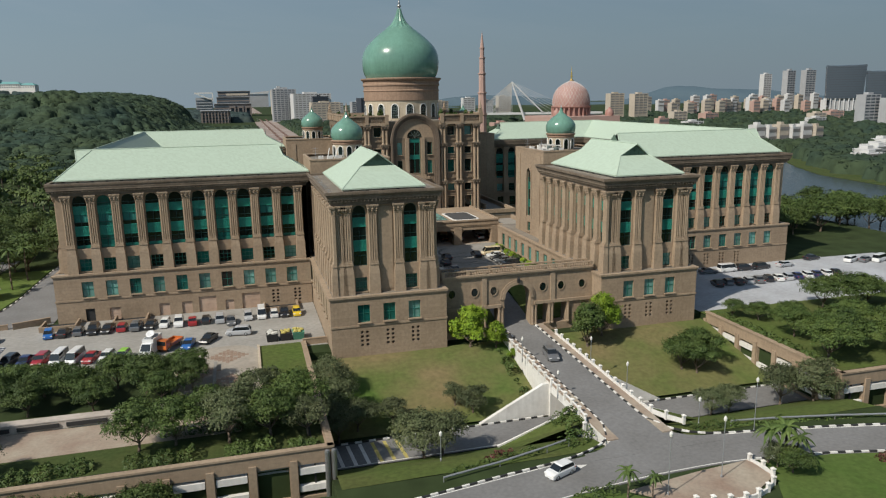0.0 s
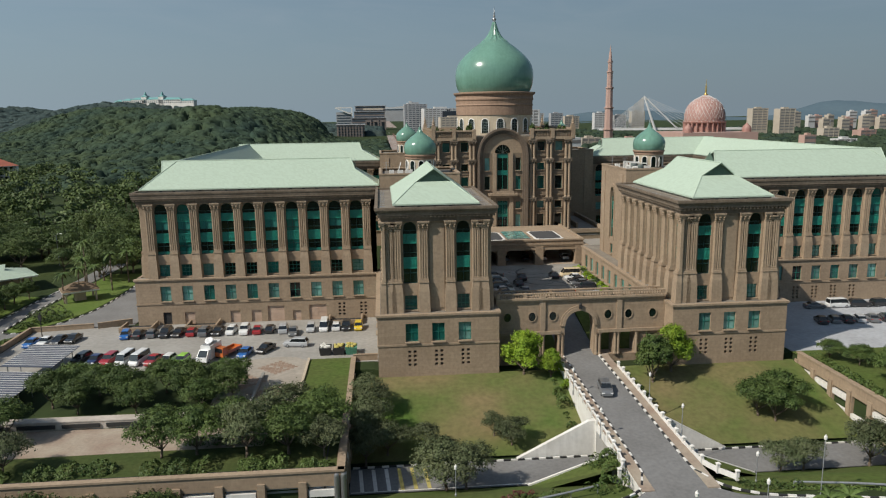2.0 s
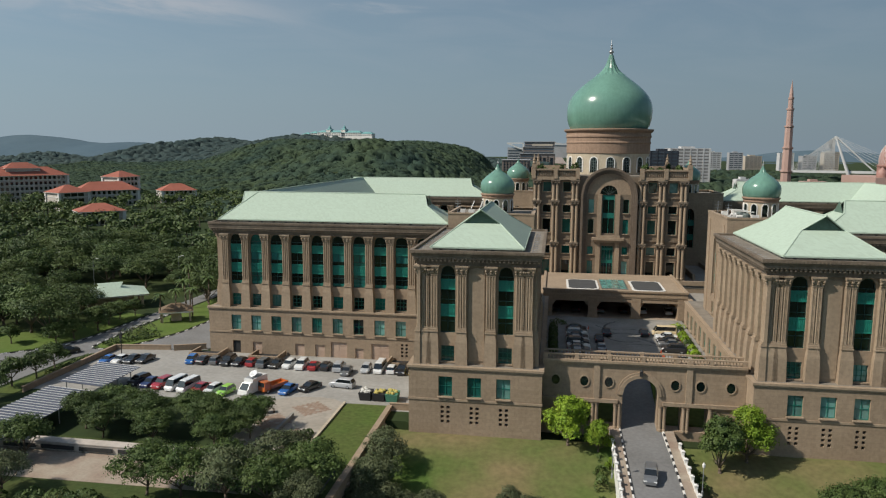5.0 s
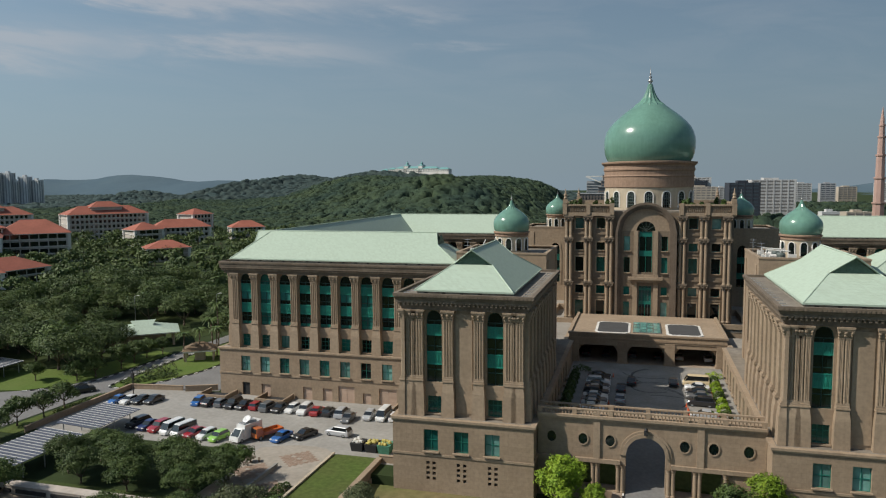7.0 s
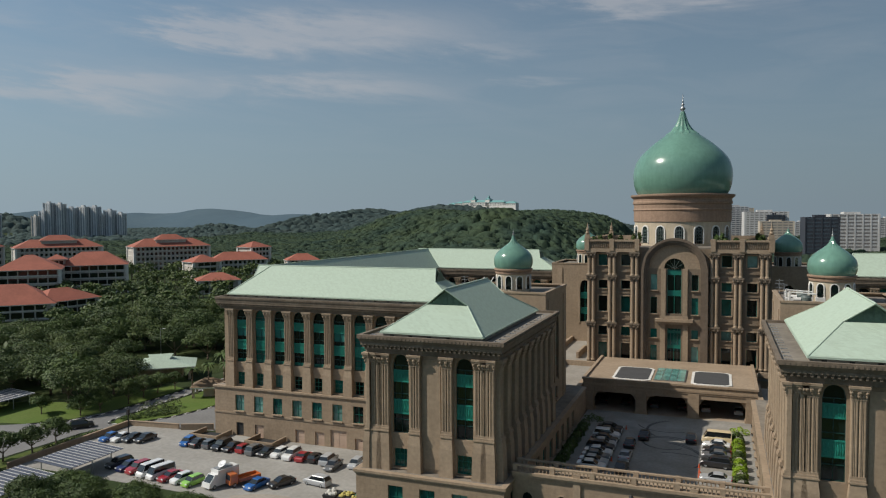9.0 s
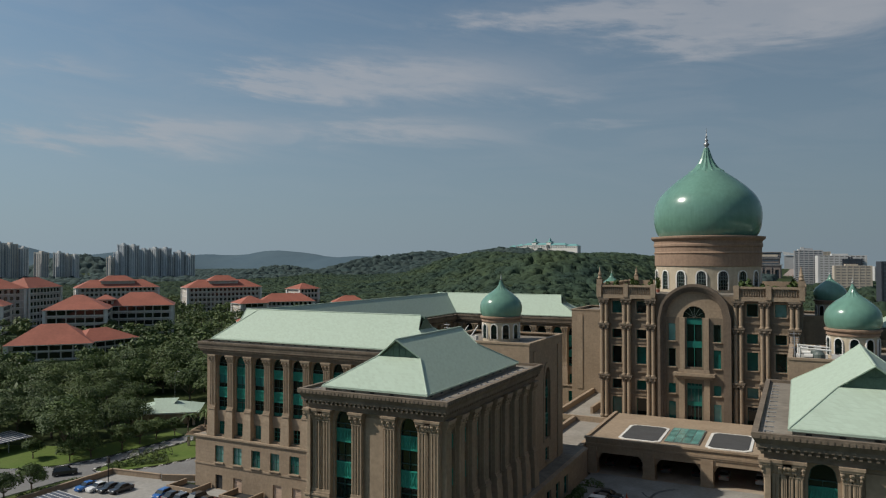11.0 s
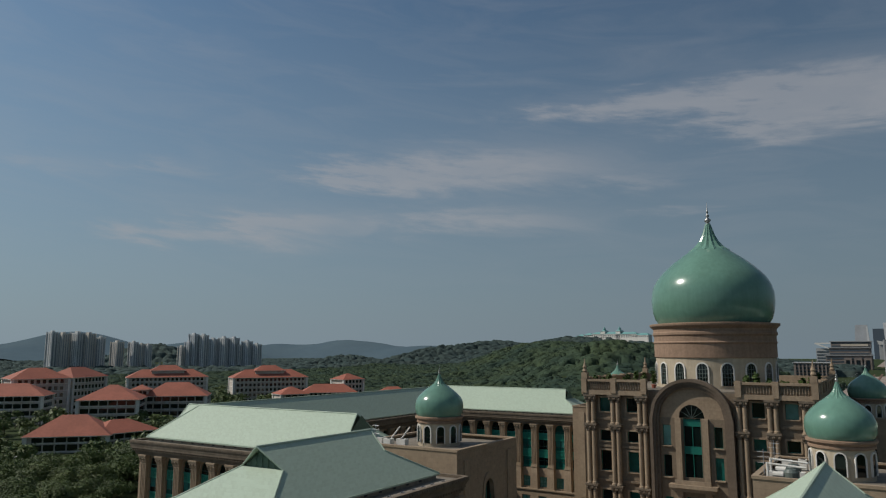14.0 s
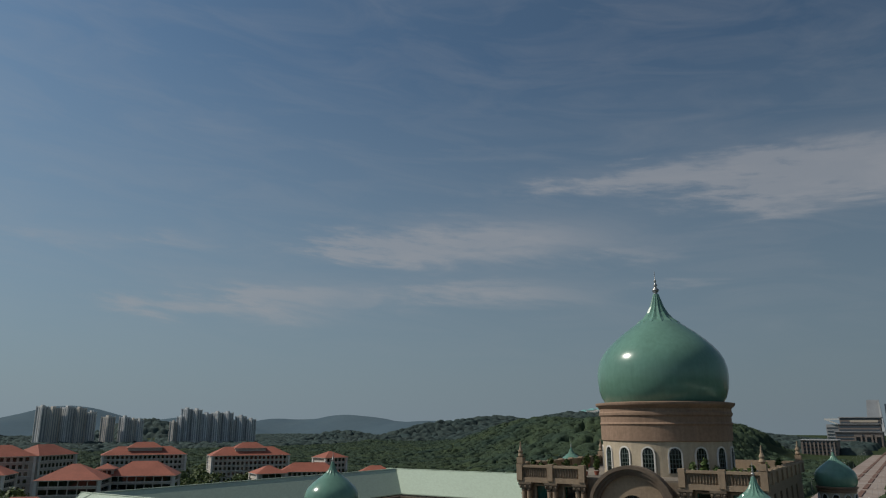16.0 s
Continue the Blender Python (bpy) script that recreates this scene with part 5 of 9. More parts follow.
# ---------------------------------------------------------------- gatehouse between the front towers
def gatehouse():
    t = thing("gatehouse", (0, 120, 0), "sandstone gatehouse with round arch, portholes and balustrade", "gate")
    y = 119.2
    gx = -0.25
    m = at(-14.85, y)
    hs = [(14.85 + gx - 2.6, 14.85 + gx + 2.6, 0.0, 5.6, None)]
    for q in (-1, 1):
        for a, b in ((3.75, 6.1), (7.2, 9.9)):
            u0, u1 = sorted((14.85 + gx + q * a, 14.85 + gx + q * b))
            hs.append((u0, u1, 0.2, 4.15, None))
    g = wall_geo(29.7, -1.2, 5.6, hs, 2.4, False)
    part("wall", g.welded().mesh("wall", STONE), t, m)
    o = arch(2.6, 5.6, 8.25, 10, False)
    g = Geo()
    n = len(o) // 2
    g.slab([(gx + x, z) for x, z in o[:n + 1]] + [(gx, 10.4), (14.85, 10.4), (14.85, 5.6)], y, y + 2.4)
    g.slab([(gx + x, z) for x, z in o[n:]] + [(-14.85, 5.6), (-14.85, 10.4), (gx, 10.4)], y, y + 2.4)
    part("wall", g.mesh("wall", STONE), t)
    for r0, r1, d in ((2.6, 3.1, 0.35), (3.1, 3.45, 0.2)):
        o, i = arch(r1, 5.6, 5.6 + r1 + 0.1, 12, False), arch(r0, 5.6, 5.6 + r0 + 0.05, 12, False)
        g = ring_geo(o, i, -d, 0.02)
        part("archivolt", g.mesh("archivolt", STONE_TRIM), t, at(gx, y))
    for q in (-1, 1):
        a, b = sorted((q * 3.3 + gx, q * 14.8))
        part("string_course", Geo().box(a, b, y - 0.35, y + 0.02, 4.2, 4.75).mesh("string_course", STONE_TRIM), t)
        for x in (3.0, 3.6, 6.4, 6.95, 10.2):
            xx = gx + q * x
            c = Geo().lathe([(0.34, 0.2), (0.34, 0.5), (0.26, 0.6), (0.25, 3.5), (0.3, 3.6), (0.27, 3.7), (0.42, 4.15)], 12, xx, y - 0.15)
            part("column", c.mesh("column", STONE_TRIM), t)
        part("pilaster", Geo().box(-0.45, 0.45, -0.22, 0.02, 4.75, 11.2).mesh("pilaster", STONE_TRIM), t, at(q * 6.75, y))
        for x in (4.85, 8.5, 12.8):
            pts_o = [(0.80 * math.cos(a), 0.95 * math.sin(a)) for a in [2 * math.pi * k / 20 for k in range(20)]]
            pts_i = [(0.62 * math.cos(a), 0.78 * math.sin(a)) for a in [2 * math.pi * k / 20 for k in range(20)]]
            ring = ring_geo(pts_o, pts_i, -0.12, 0.01, True)
            p = part("porthole", ring.mesh("porthole", STONE_TRIM), t, at(q * x - 0.1, y, 7.4), "round porthole with stone ring")
            part("pane", Geo().slab(pts_i, -0.03, 0.0).mesh("pane", GLASS), p, at(q * x - 0.1, y, 7.4))
        for k in range(30):
            part("baluster", BALUSTER_SMALL, t, at(q * (0.4 + 0.46 * k), y + 0.1, 10.75))
        for x in (0.0, 4.9, 9.8, 14.5):
            if x or q > 0:
                part("baluster_pier", Geo().box(q * x - 0.3, q * x + 0.3, y - 0.15, y + 0.4, 10.75, 11.58).mesh("baluster_pier", STONE_TRIM), t)
    part("cornice", Geo().box(-14.85, 14.85, y - 0.3, y + 2.6, 10.1, 10.4).box(-14.85, 14.85, y - 0.45, y + 2.7, 10.4, 10.75).mesh("cornice", STONE_TRIM), t)
    for k in range(62):
        part("baluster", BALUSTER_SMALL, t, at(-14.1 + 0.462 * k, y + 2.35, 10.75))
    for x in (-14.5, -9.8, -4.9, 0, 4.9, 9.8, 14.5):
        part("baluster_pier", Geo().box(x - 0.3, x + 0.3, y + 2.1, y + 2.65, 10.75, 11.58).mesh("baluster_pier", STONE_TRIM), t)
    part("handrail", Geo().box(-14.85, 14.85, y + 2.15, y + 2.55, 11.35, 11.55).mesh("handrail", STONE_TRIM), t)
    part("handrail", Geo().box(-14.85, 14.85, y - 0.1, y + 0.35, 11.35, 11.55).mesh("handrail", STONE_TRIM), t)
    part("keystone_lamp", Geo().box(gx - 0.25, gx + 0.25, y - 0.7, y - 0.3, 8.7, 9.3).lathe([(0.05, 9.3), (0.3, 9.45), (0.05, 9.7)], 8, gx, y - 0.5).mesh("keystone_lamp", BLACK), t)
    return t


BALUSTER_SMALL = Geo().lathe([(0.06, 0), (0.10, 0.18), (0.05, 0.35), (0.09, 0.55), (0.08, 0.62)], 6).mesh("baluster", STONE_TRIM)
gatehouse()


# ---------------------------------------------------------------- clutter on the roofs
def roof_plant(x, y, z, seed):
    """Air handlers, pipes and a small aerial on a flat roof."""
    rng = random.Random(seed)
    for k in range(3):
        w, d, h = rng.uniform(0.8, 1.6), rng.uniform(0.7, 1.2), rng.uniform(0.7, 1.3)
        px, py = x + 1.9 * k + rng.uniform(-0.3, 0.3), y + rng.uniform(-0.8, 0.8)
        t = thing("air_handler", (px, py, z), "white rooftop air handling unit with fan grille", "air conditioner", "rooftop units")
        part("casing", Geo().box(px - w / 2, px + w / 2, py - d / 2, py + d / 2, z + 0.12, z + h).mesh("casing", WHITE), t)
        part("foot", Geo().box(px - w / 2, px + w / 2, py - d / 2 + 0.1, py + d / 2 - 0.1, z, z + 0.12).mesh("foot", STEEL), t)
        part("fan_grille", Geo().lathe([(0.02, z + h + 0.03), (0.28, z + h + 0.05), (0.3, z + h)], 12, px, py).mesh("fan_grille", BLACK), t)
    t = thing("roof_aerial", (x - 1.2, y, z), "thin metal aerial frame on the roof", "aerial", "aerials")
    part("mast", Geo().tube((x - 1.2, y, z), (x - 1.2, y, z + 3.0), 0.05, 0.04, 6).mesh("mast", STEEL), t)
    for k in (1.6, 2.2, 2.7):
        part("crossbar", Geo().tube((x - 1.8, y, z + k), (x - 0.6, y, z + k), 0.03, 0.03, 5).mesh("crossbar", STEEL), t)


roof_plant(-31.5, 152.0, 29.4, 1)
roof_plant(19.5, 152.3, 29.4, 2)
roof_plant(19.4, 160.5, 29.4, 3)
for x, y in ((18.9, 150.6), (18.7, 154.2)):
    t = thing("pipe_frame", (x, y, 29.4), "white roof pipes with a dark tank on the stair tower", "pipes", "roof pipes")
    part("tank", Geo().lathe([(0.02, 29.4), (0.75, 29.4), (0.75, 30.5), (0.5, 30.8), (0.02, 30.85)], 14, x + 2.2, y).mesh("tank", DARK_BAR), t)
    part("pipe", Geo().tube((x, y, 29.4), (x, y, 31.3), 0.13, 0.13, 8).mesh("pipe", WHITE), t)
    part("pipe", Geo().tube((x, y, 31.2), (x + 3.6, y, 31.0), 0.11, 0.11, 8).mesh("pipe", WHITE), t)
    part("pipe", Geo().tube((x + 0.5, y - 0.2, 30.2), (x + 1.5, y - 0.2, 30.2), 0.3, 0.3, 10).mesh("pipe", WHITE), t)
    part("bracket", Geo().box(x + 0.9, x + 1.1, y - 0.3, y - 0.1, 29.4, 30.0).mesh("bracket", STEEL), t)
for x in (-29.6, -27.9):
    t = thing("roof_prop", (x, 151.5, 29.4), "white slanting roof prop beside the dome", "prop", "roof props")
    part("strut", Geo().tube((x - 0.9, 151.2, 29.4), (x, 153.6, 32.0), 0.09, 0.09, 6).mesh("strut", WHITE), t)
for s in (-1, 1):
    for x in (s * 25 - 8.6, s * 25 + 8.6):
        g = Geo()
        for k in range(13):
            y = 118.4 + 2.2 * k + 0.3 * math.sin(k * 5.0)
            g.box(x - 0.5, x + 0.3, y, y + 0.07, 26.98, 27.04).box(x - 0.5, x - 0.42, y - 0.3, y + 0.35, 26.98, 27.06)
        tagged(setting("gutter_brackets", g.mesh("gutter_brackets", STEEL), "grey metal brackets lying along the roof gutter", "bracket"), kind="stuff")


# ---------------------------------------------------------------- ground
def hill(x, y, cx, cy, rx, ry, h, a=0.0):
    c, s = math.cos(a), math.sin(a)
    dx, dy = x - cx, y - cy
    u, v = (dx * c + dy * s) / rx, (-dx * s + dy * c) / ry
    return h * np.exp(-(u * u + v * v))


def land_height(x, y):
    """Far ground: flat near the palace, wooded hills to the north-west."""
    near = sum(hill(x, y, *c) for c in NEAR_HILLS) / (1 + np.exp(np.clip((x + 118) / 10, -30, 30)) * (y < 2600) * (x < 300))
    return near + sum(hill(x, y, *c) for c in MID_HILLS)


# centre, half widths and height of each hill
NEAR_HILLS = ((-189, 880, 89, 255, 34), (-50, 1140, 190, 117, 30), (-428, 1056, 118, 119, 31), (-293, 1052, 127, 153, 28), (-483, 1092, 107, 62, 15), (-250, 766, 86, 65, 24))
MID_HILLS = ((-551, 1870, 297, 369, 56), (-981, 1644, 87, 193, 36), (-967, 1961, 114, 206, 51), (-1800, 1400, 150, 120, 56), (-1267, 1630, 67, 122, 24), (-721, 1930, 156, 396, 30))
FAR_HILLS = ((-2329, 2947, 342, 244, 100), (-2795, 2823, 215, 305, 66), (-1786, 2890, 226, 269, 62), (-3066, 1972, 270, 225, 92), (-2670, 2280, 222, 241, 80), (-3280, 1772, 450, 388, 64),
             (-1282, 3520, 370, 328, 90), (-874, 3206, 239, 130, 104), (1986, 3154, 185, 109, 41), (2269, 3052, 450, 257, 59), (1144, 3446, 384, 115, 49))


def range_height(x, y):
    """The far ranges beyond the hills."""
    return sum(hill(x, y, *c) for c in FAR_HILLS) + 2.0 * np.sin(x / 61 + y / 83) + 1.5 * np.sin(x / 29 - y / 37)


def ground_height(x, y):
    if y < 81.8 and (x < -39.7 or x > 37.5):
        return float(np.interp(y, (62, 74, 78), (-1.55, -1.6, -6.0)))
    if -39.7 <= x <= 37.5 and y < 117:
        return float(np.interp(y, (60, 74.5, 79, 87, 94.5, 113.5, 117), (-1.6, -1.6, -2.4, -6.0, -6.0, -1.15, -1.0)))
    if -35 < x < 35 and 117 <= y < 200:
        return -1.2
    if x > 140 and y > 40:
        return -1.4
    return -0.06


def build_ground():
    xs = [-4600, -3900, -3200, -2600, -2200, -1900, -1650, -1450, -1300, -1150, -1000, -880, -760, -660, -560, -480, -400, -330, -270, -220, -180, -150, -130, -110, -95, -85, -75,
          -65, -55, -47, -39.75, -39.65, -36, -30, -24, -18, -12, -6, 0, 6, 12, 18, 24, 30, 37.45, 37.55, 45, 60, 80, 100, 120, 139, 141, 170, 220, 280, 360, 460, 560, 680, 820, 1000, 1250,
          1600, 2000, 2600, 3300, 4000, 4600]
    ys = [-900, -400, -200, -100, -50, 0, 30, 50, 60, 66, 70, 74.5, 76.5, 79, 81.75, 81.85, 84, 87, 90, 94.5, 98, 102, 106, 110, 113.5, 116.95, 117.05, 125, 140, 160, 180, 199, 201, 230, 260,
          300, 350, 400, 460, 530, 610, 700, 800, 900, 1000, 1100, 1200, 1300, 1420, 1550, 1700, 1850, 2000, 2200, 2400, 2700, 3000, 3400, 3800, 4400]
    g = Geo()
    vs = []
    for y in ys:
        for x in xs:
            z = ground_height(x, y)
            if -39.7 <= x <= 37.5 and 74.6 < y < 116.97:
                z -= 0.45
            if y > 300 or abs(x) > 140:
                z += float(land_height(x, y))
            vs.append((x, y, z))
    n = len(xs)
    g.add(vs, [(j * n + i, j * n + i + 1, (j + 1) * n + i + 1, (j + 1) * n + i) for j in range(len(ys) - 1) for i in range(n - 1)])
    setting("ground", g.mesh("ground", LAND), "wooded and grassy land reaching the horizon", "ground")


build_ground()


def build_range():
    for x0, x1, y0, y1 in ((-4400, -900, 1500, 3900), (-500, 4400, 2600, 3900)):
        range_patch(np.linspace(x0, x1, 71), np.linspace(y0, y1, 49))


def range_patch(xs, ys):
    xx, yy = np.meshgrid(xs, ys)
    zz = range_height(xx, yy) - 3
    n = len(xs)
    g = Geo().add([tuple(v) for v in np.stack([xx, yy, zz], -1).reshape(-1, 3)], [(j * n + i, j * n + i + 1, (j + 1) * n + i + 1, (j + 1) * n + i) for j in range(len(ys) - 1) for i in range(n - 1)])
    setting("backdrop", g.mesh("backdrop", RANGE, True), "far wooded ranges with blue haze painted in", "hills")


build_range()


def sheet(name, poly, z, mat, label, category, thick=0.12):
    """A flat paved or planted area. poly: (x, y) anticlockwise; z: number or function of (x, y)."""
    f = z if callable(z) else (lambda x, y: z)
    n = len(poly)
    g = Geo().add([(x, y, f(x, y)) for x, y in poly] + [(x, y, f(x, y) - thick) for x, y in poly],
                  [tuple(range(n))] + [((i + 1) % n, i, n + i, n + (i + 1) % n) for i in range(n)])
    return setting(name, g.mesh(name, mat), label, category)


def strip(name, line, half, z, mat, label, category, thick=0.15):
    """A road along a line of (x, y), of half width half; z: function of (x, y)."""
    g = Geo()
    L, R = offset_line(line, half), offset_line(line, -half)
    n = len(line)
    g.add([(x, y, z(x, y)) for x, y in L] + [(x, y, z(x, y)) for x, y in R] + [(x, y, z(x, y) - thick) for x, y in L] + [(x, y, z(x, y) - thick) for x, y in R],
          [(i, n + i, n + i + 1, i + 1) for i in range(n - 1)] + [(i, i + 1, 2 * n + i + 1, 2 * n + i) for i in range(n - 1)] + [(n + i + 1, n + i, 3 * n + i, 3 * n + i + 1) for i in range(n - 1)])
    return setting(name, g.mesh(name, mat), label, category)


def offset_line(line, d):
    out = []
    for i, (x, y) in enumerate(line):
        a, b = line[max(0, i - 1)], line[min(len(line) - 1, i + 1)]
        t = Vector((b[0] - a[0], b[1] - a[1])).normalized()
        out.append((x - t.y * d, y + t.x * d))
    return out


def resample(line, step):
    """Points every step metres along a smooth curve through the given ones."""
    pts = [Vector((*p, 0)) for p in line]
    fine = []
    for i in range(len(pts) - 1):
        p0, p1, p2, p3 = pts[max(0, i - 1)], pts[i], pts[i + 1], pts[min(len(pts) - 1, i + 2)]
        for k in range(12):
            u = k / 12
            fine.append(0.5 * ((2 * p1) + (p2 - p0) * u + (2 * p0 - 5 * p1 + 4 * p2 - p3) * u * u + (3 * p1 - p0 - 3 * p2 + p3) * u ** 3))
    fine.append(pts[-1])
    out, left = [tuple(fine[0][:2])], step
    for a, b in zip(fine, fine[1:]):
        d = (b - a).length
        while d >= left:
            a = a + (b - a) * (left / d)
            d -= left
            left = step
            out.append(tuple(a[:2]))
        left -= d
    return out


def ramp_z(x, y):
    return float(np.interp(y, (72, 76, 93, 119, 122, 140), (-1.5, -1.45, -0.8, 0.15, 0.3, 4.6)))


# the podium's flat car park, the court, lawns and roads
APRON = material("apron_concrete", (0.37, 0.33, 0.275), 0.9, grain=0.3, size=0.8, stain=0.4, stain_size=5, bump=0.15)
BRICK_RED = material("brown_brick", (0.25, 0.165, 0.115), 0.9, grain=0.4, size=0.4, stain_size=0.9, second=(0.32, 0.24, 0.18))
sheet("car_park", [(-104, 121), (-46.5, 121), (-35.2, 121.0), (-35.2, 148.4), (-104, 148.4)], 0.0, CONCRETE, "pale concrete car park beside the range", "car park")
sheet("car_park_apron", [(-60, 103), (-47.3, 103), (-47.3, 121.5), (-48.0, 123.2), (-49.6, 124.6), (-52, 125.2), (-55, 125.0), (-58, 124), (-60.5, 122.5)], 0.01, APRON, "round concrete turning area with brick patterns", "paving")
bricks = Geo()
for cx, cy in ((-52.2, 119.8), (-56.6, 113.5), (-51.5, 108.0)):
    for i in range(-5, 6):
        for j in range(-5, 6):
            if abs(i) + abs(j) < 5 and (i * 7 + j * 5) % 9 != 0 or (abs(i) + abs(j) == 5 and (i + j) % 2):
                x, y = cx + 0.62 * i, cy + 0.62 * j
                bricks.box(x - 0.29, x + 0.29, y - 0.29, y + 0.29, 0.0, 0.022)
tagged(setting("brick_pattern", bricks.mesh("brick_pattern", BRICK_RED), "brown brick diamonds in the concrete apron", "paving"), kind="stuff")
sheet("brick_path", [(-100, 89.7), (-50, 90.2), (-50, 97.5), (-100, 98.2)], 0.02, PAVER, "brick-paved path on the podium", "path")
sheet("podium_lawn", [(-110, 81.5), (-39.4, 81.2), (-39.4, 121), (-47, 121), (-47, 103), (-110, 103)], -0.02, TURF, "podium lawn with shade painted into its green", "lawn", 0.06)
sheet("grass_roof", [(-46.9, 99), (-39.5, 99), (-39.5, 121.6), (-46.9, 121.6)], 0.6, GRASS, "flat grass roof with a pale kerb", "lawn", 0.7)
sheet("front_court", [(-14.8, 136), (14.8, 136), (14.8, 199.5), (-14.8, 199.5)], 4.6, COURT, "paved entrance court in the shade of the towers", "court", 0.4)
TYRE = material("tyre_rubber_marks", (0.10, 0.097, 0.09), 0.9, grain=0.5, size=0.3)
g = Geo()
for cx, cy, r, a0, a1 in ((1.0, 157.0, 3.6, 0.3, 5.6), (1.4, 157.3, 4.0, 0.8, 4.9), (-2.0, 150.0, 9.0, -0.5, 1.2), (-2.4, 150.3, 9.6, -0.4, 1.1), (5.5, 165.0, 8.0, 2.2, 3.8), (5.8, 165.2, 8.5, 2.3, 3.7), (3.0, 146.0, 7.0, 0.2, 1.9), (0.5, 168.0, 5.0, 3.4, 5.4)):
    pts = [(cx + r * math.cos(a0 + (a1 - a0) * k / 20), cy + r * 0.9 * math.sin(a0 + (a1 - a0) * k / 20)) for k in range(21)]
    L, R = offset_line(pts, 0.13), offset_line(pts, -0.13)
    g.add([(x, y, 4.606) for x, y in L + R], [(21 + i, i, i + 1, 22 + i) for i in range(20)])
tagged(setting("tyre_marks", g.mesh("tyre_marks", TYRE), "dark curved tyre marks on the court", "marking"), kind="stuff")
sheet("court_ramp", [(-3.4, 119), (3.0, 119), (3.0, 140), (-3.4, 140)], lambda x, y: float(np.interp(y, (119, 140), (0.15, 4.55))), ASPHALT, "ramp from the gate up to the court", "road", 0.3)
for xa, xb in ((-14.8, -3.4), (3.0, 14.8)):
    sheet("gate_lawn", [(xa, 121.7), (xb, 121.7), (xb, 136), (xa, 136)], lambda x, y: float(np.interp(y, (121.7, 136), (0.55, 4.62))), GRASS, "green bank beside the ramp inside the gate", "lawn", 0.4)

GRASS_FRONT = material("sunny_lawn", (0.072, 0.122, 0.026), 0.95, grain=0.4, size=0.6, stain_size=7, second=(0.096, 0.135, 0.036), bump=0.5, bump_size=0.25, spec=0.15)


def lawn(name, x0, x1, y0, y1, mat, label):
    g = Geo()
    ys = [y for y in np.arange(y0, y1 + 0.01, (y1 - y0) / 14)]
    xs = [x for x in np.arange(x0, x1 + 0.01, (x1 - x0) / 12)]
    n = len(xs)
    g.add([(x, y, ground_height(x, min(y, 116.9)) + 0.03 + 0.12 * noise.noise((x * 0.12, y * 0.12, 0))) for y in ys for x in xs],
          [(j * n + i, j * n + i + 1, (j + 1) * n + i + 1, (j + 1) * n + i) for j in range(len(ys) - 1) for i in range(n - 1)])
    setting(name, g.mesh(name, mat, True), label, "lawn")


lawn("lawn_west", -39.1, -4.6, 95.2, 116.0, DRY_GRASS, "sloping lawn with worn brown patches")
lawn("lawn_east", 4.6, 36.9, 95.2, 116.0, DRY_GRASS, "sloping lawn with worn brown patches")
lawn("lawn_south_west", -39.1, -5.2, 74.6, 86.5, GRASS, "green bank between the roads")
sheet("front_lawn", [(10.6, 66.0), (9.8, 62.5), (8, 59.6), (6, 56), (10, 30), (100, 20), (100, 42.5), (60, 54.7), (34, 61.4), (20, 64.9)], -1.46, GRASS_FRONT, "sunlit mown lawn beside the road", "lawn", 0.1)
sheet("front_lawn_west", [(-8.4, 64.2), (-13, 65.7), (-30, 62.8), (-50, 59.7), (-90, 51), (-100, 0), (9.9, 30), (5.9, 56), (-4, 60.2)], -1.46, GRASS_FRONT, "mown lawn beside the road", "lawn", 0.1)
lawn("lawn_south_east", 6.2, 36.9, 74.6, 86.5, GRASS, "green bank between the roads")
sheet("lower_road", [(-39, 87.2), (37, 87.2), (75, 86), (75, 92.6), (37, 93.8), (-39, 93.8)], -5.93, ASPHALT, "sunken asphalt road passing under the bridge", "road")
ROAD = resample([(-90, 55), (-50, 63.5), (-30, 66.6), (-12, 69.4), (0, 70.4), (12, 69.9), (33, 65.8), (60, 59), (100, 48)], 1.5)
strip("front_road", ROAD, 3.6, lambda x, y: -1.5, ASPHALT, "grey asphalt road in front of the gate", "road")
sheet("ramp_road", [(-3.1, 73.0), (3.3, 73.0), (3.3, 93), (3.0, 119.3), (-3.0, 119.3), (-3.1, 93)], ramp_z, ASPHALT, "asphalt drive rising to the gate", "road", 0.3)
# rounded corners where the drive meets the road
for q, xx in ((-1, -3.0), (1, 3.2)):
    pts = [(xx, 72), (xx, 80)] + [(xx + q * (6.0 - 6.0 * math.cos(a)), 80 - 6.2 * math.sin(a)) for a in [math.pi / 2 * k / 6 for k in range(1, 7)]] + [(xx + q * 6, 72)]
    sheet("road_corner", pts if q < 0 else pts[::-1], lambda x, y: -1.47 + max(0, y - 76) * 0.03, ASPHALT, "asphalt corner of the junction", "road")
# the bridge carrying the drive over the sunken road
b = thing("road_bridge", (0, 91, -6), "white-walled bridge carrying the drive over the sunken road", "bridge")
for y0, y1 in ((73.5, 87.0), (94.2, 119.2)):
    g = Geo().add([(x, y, z) for x in (-4.6, 4.8) for y, z in ((y0, -6.4), (y1, -6.4), (y1, ramp_z(0, y1) - 0.06), (y0, ramp_z(0, y0) - 0.06))],
                  [(0, 3, 2, 1), (4, 5, 6, 7), (0, 4, 7, 3), (1, 2, 6, 5), (2, 3, 7, 6)])
    part("abutment", g.mesh("abutment", WHITE), b)
part("deck", Geo().box(-4.6, 4.8, 86.9, 94.3, -2.2, -1.05).mesh("deck", WHITE), b)
